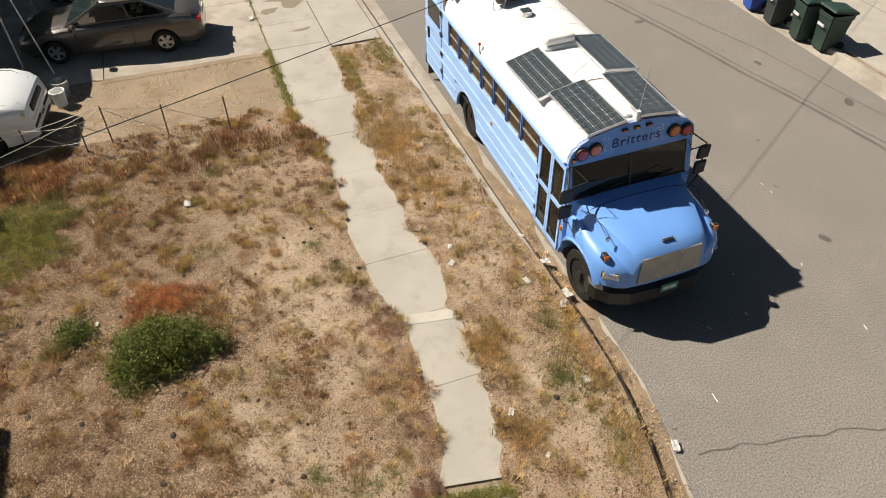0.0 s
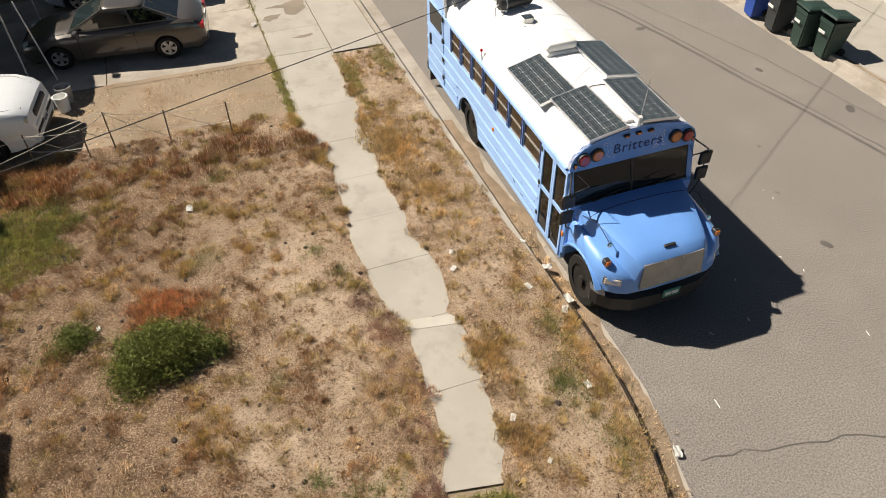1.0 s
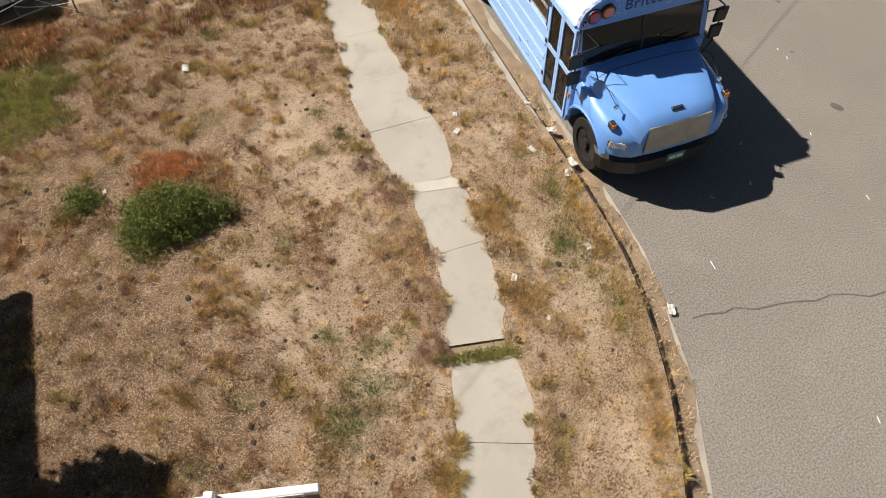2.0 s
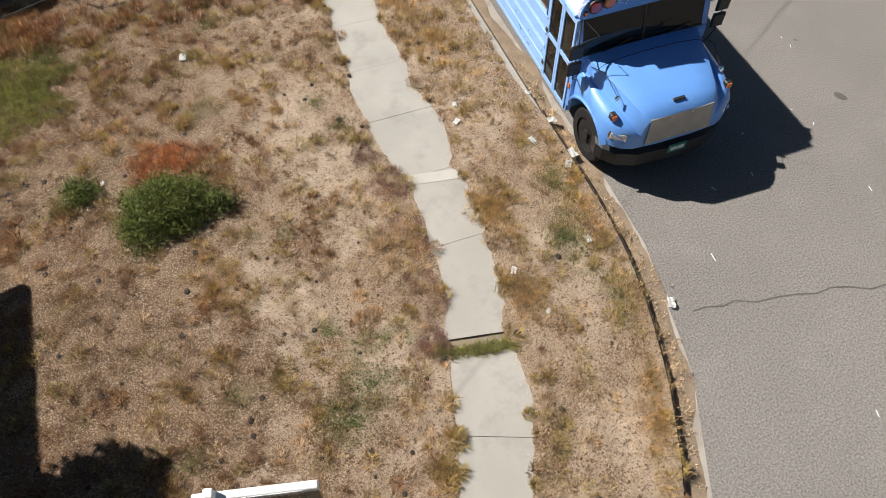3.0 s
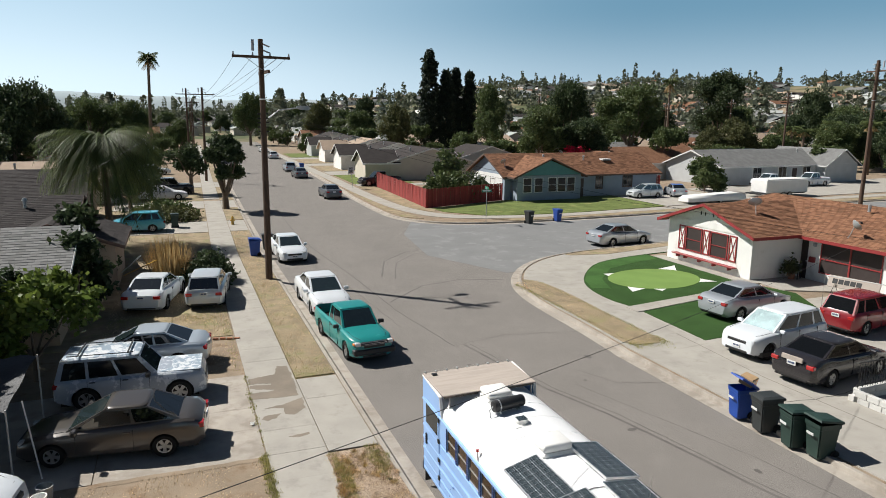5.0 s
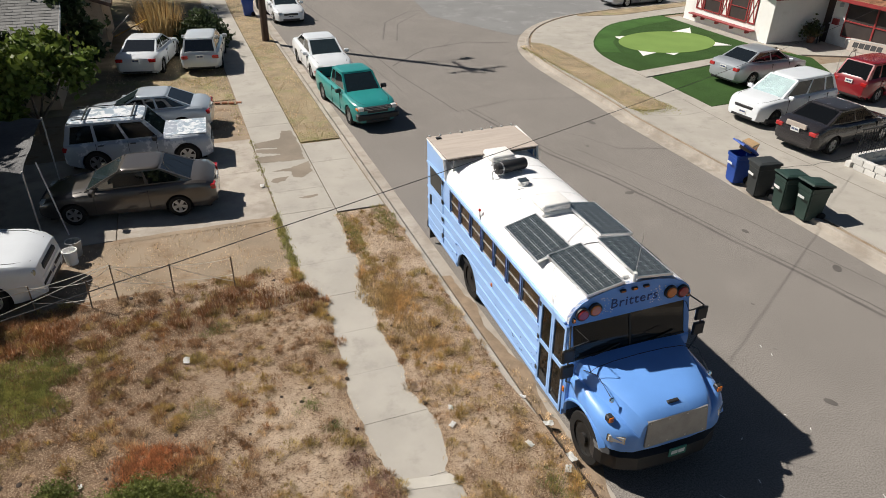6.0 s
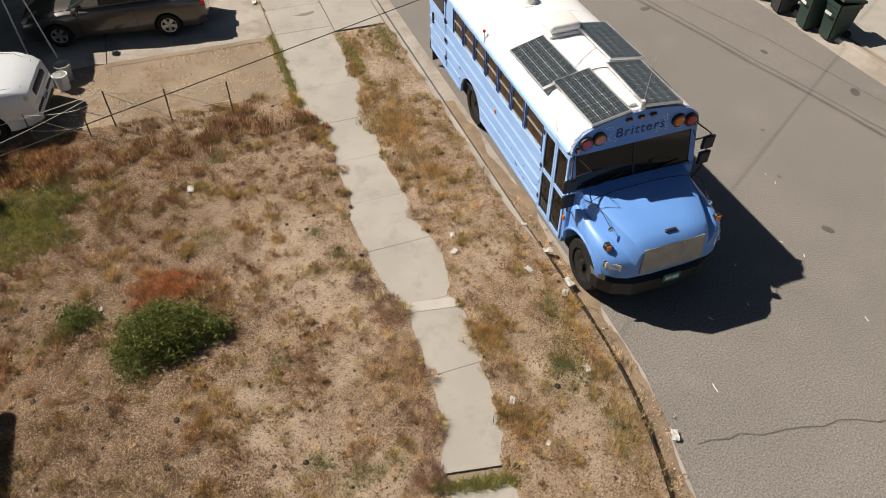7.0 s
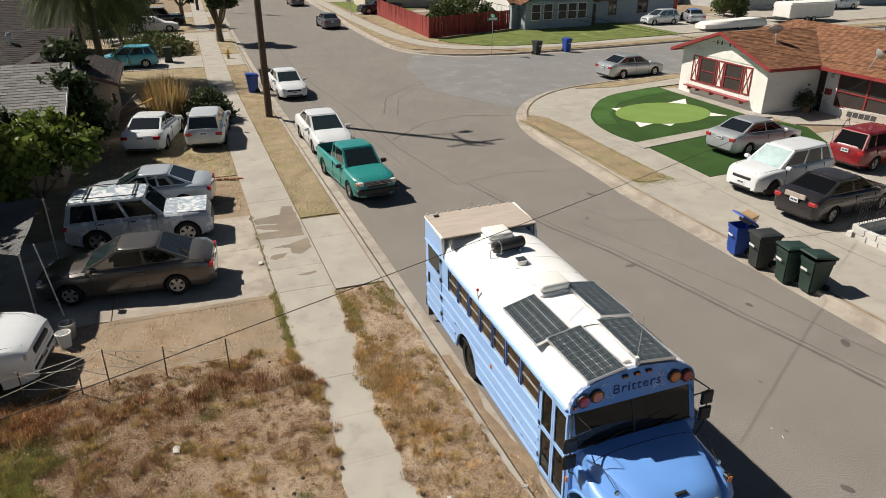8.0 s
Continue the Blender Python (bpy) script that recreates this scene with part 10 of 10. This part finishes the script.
for i in range(9):
    rows_.append([(-1.6 + 0.4 * i, -2.2 + 0.5 * j, 1.95 - 0.35 * math.sin(math.pi * i / 8) * math.sin(math.pi * j / 8) + 0.12 * noise.noise((i * 0.8, j * 0.8, 1))) for j in range(9)])
bm = bmesh.new()
vs = [[bm.verts.new(p) for p in r] for r in rows_]
lo = [[bm.verts.new((p[0], p[1], p[2] - 0.012)) for p in r] for r in rows_]
for i in range(8):
    for j in range(8):
        bm.faces.new((vs[i][j], vs[i + 1][j], vs[i + 1][j + 1], vs[i][j + 1]))
        bm.faces.new((lo[i][j], lo[i][j + 1], lo[i + 1][j + 1], lo[i + 1][j]))
part("tarpaulin", bm, TARP, can, "crumpled dusty black sheet", smooth=True)
for x, y in ((-1.6, -2.2), (1.6, -2.2), (-1.6, 1.8), (1.6, 1.8)):
    part("canopy_pole", tube([(x, y, 0), (x, y, 1.95)], 0.022, sides=8), PALE_WIRE, can)
pole_ = thing("pole", pose(-6.75, 14.9, 0.12, 0, -6, 0), "thin white pole leaning at the pad's edge", "pole")
part("rod", tube([(0, 0, 0), (-0.15, 0.5, 1.9)], 0.02, sides=6), TRIM_WHITE, pole_)
for k, (a, b, m) in enumerate((((-6.5, 37.5, 0.2), (-5.2, 33.0, 2.0), TRIM_WHITE), ((-6.3, 37.0, 0.2), (-4.5, 33.2, 1.7), YELLOW))):
    pl = thing("plank", pose(*a), "long pale pole leaning over the yard", "pole")
    part("rod", tube([(0, 0, 0), tuple(q - p for p, q in zip(a, b))], 0.03, sides=6), m, pl)

# bricks edging the yard
edge = thing("brick_edging", pose(-2.1, 24.4, 0.13, 0, 0, -16), "row of clay bricks edging the dirt", "edging")
brick_mesh = bpy.data.meshes.new("brick")
bm = box(-0.10, 0.10, -0.06, 0.06, 0, 0.07, 0.006)
bm.to_mesh(brick_mesh)
bm.free()
brick_mesh.materials.append(BRICK)
for k in range(6):
    ob = new("brick", brick_mesh)
    ob.parent = edge
    ob.matrix_basis = pose(-0.7 + 0.27 * k, 0.02 * (k % 2), 0, 0, 0, random.uniform(-8, 8))

# block wall with iron railing at the drive's edge
wall = thing("block_wall", pose(16.45, 11.6, 0.13, 0, 0, 2), "low white block wall with black iron railing", "wall")
block_mesh = bpy.data.meshes.new("block")
bm = box(-0.195, 0.195, -0.095, 0.095, 0, 0.19, 0.008)
bm.to_mesh(block_mesh)
bm.free()
block_mesh.materials.append(WHITEBLOCK)
for r in range(2):
    for k in range(16):
        ob = new("block", block_mesh)
        ob.parent = wall
        ob.matrix_basis = Matrix.Translation((0.2 * (r % 2) + 0.4 * k, 0, 0.2 * r))
    for k in range(1, 9):
        ob = new("block", block_mesh)
        ob.parent = wall
        ob.matrix_basis = pose(-0.1, 0.1 * (r % 2) - 0.4 * k, 0.2 * r, 0, 0, 88)
for k in range(52):
    part("baluster", tube([(0.05 + 0.12 * k, 0, 0.39), (0.05 + 0.12 * k, 0, 1.25)], 0.010, sides=5), IRON, wall)
for z in (0.48, 1.22):
    part("rail", box(0, 6.3, -0.018, 0.018, z, z + 0.03), IRON, wall)
arch_ = thing("clothes_line", pose(24.2, 19.4, 0.16, 0, 0, -70), "thin galvanised pipe frame beside the red wagon", "frame")
part("pipe", tube([(0, 0, 0), (0, 0, 1.75), (3.4, 0, 1.75), (3.4, 0, 0)], 0.022, sides=6), GREYMETAL, arch_)

# litter
rng = random.Random(14)
for k, (x, y, z, s) in enumerate(((0.02, 5.26, 0.17, 0.12), (0.14, 5.66, 0.17, 0.10), (-0.29, 2.1, 0.17, 0.11), (1.62, 4.74, 0.14, 0.16), (1.61, 3.92, 0.14, 0.17), (1.02, 2.23, 0.17, 0.12), (-4.2, 8.6, 0.18, 0.17),
                                  (1.42, 3.70, 0.17, 0.14), (1.08, 4.4, 0.17, 0.13), (1.72, 0.85, 0.03, 0.15), (1.5, 5.5, 0.14, 0.10), (-5.9, 6.0, 0.17, 0.08), (-0.1, 1.3, 0.17, 0.08), (-1.7, 16.2, 0.16, 0.16))):
    bm = bmesh.new()
    n, s = 4, s * 0.72
    g = [[bm.verts.new((s * (i / n - 0.5) * 1.6, s * (j / n - 0.5), 0.03 + s * 0.30 * noise.noise((i * 0.9 + k, j * 0.9, k * 1.3)))) for j in range(n + 1)] for i in range(n + 1)]
    for i in range(n):
        for j in range(n):
            bm.faces.new((g[i][j], g[i + 1][j], g[i + 1][j + 1], g[i][j + 1]))
    bmesh.ops.solidify(bm, geom=bm.faces[:], thickness=0.006)
    ob = part("litter", bm, PAPER)
    ob.matrix_basis = pose(x, y, z, 0, 0, rng.uniform(0, 360))
    tagged(ob, "crumpled scrap of white litter on the dry ground", "litter", "litter")
meter = thing("meter_cover", pose(-0.24, 6.42, 0.168), "round brown cast meter cover sunk in the soil", "cover")
part("lid", cyl(0.15, 0.012, seg=20, bevel=0.005), mat("rusty_cast_iron", (0.22, 0.16, 0.115), var=0.25, rough=0.9, bump=0.4), meter)

# wires: the service drop over the bus, and the lines along the street
wire((28.5, 21.0, 2.95), (-12, 0.25, 5.5), 0.4, 0.006)
wire((1.2, 34, 8.9), (28.5, 20.8, 3.1), 0.5, 0.008)
wire((1.2, 34, 8.6), (26.2, 31.2, 3.3), 0.5, 0.008)
wire((1.2, 34, 9.2), (29.2, 62.4, 3.2), 0.6, 0.008)
wire((1.1, 34, 11.4), (-13, 31, 3.2), 0.5, 0.008)
for dx in (-1.3, -0.4, 0.5, 1.35):
    wire((1.0 + dx, 34.1, 11.75), (0.2 + dx, 91.9, 11.3), 1.0, 0.009)
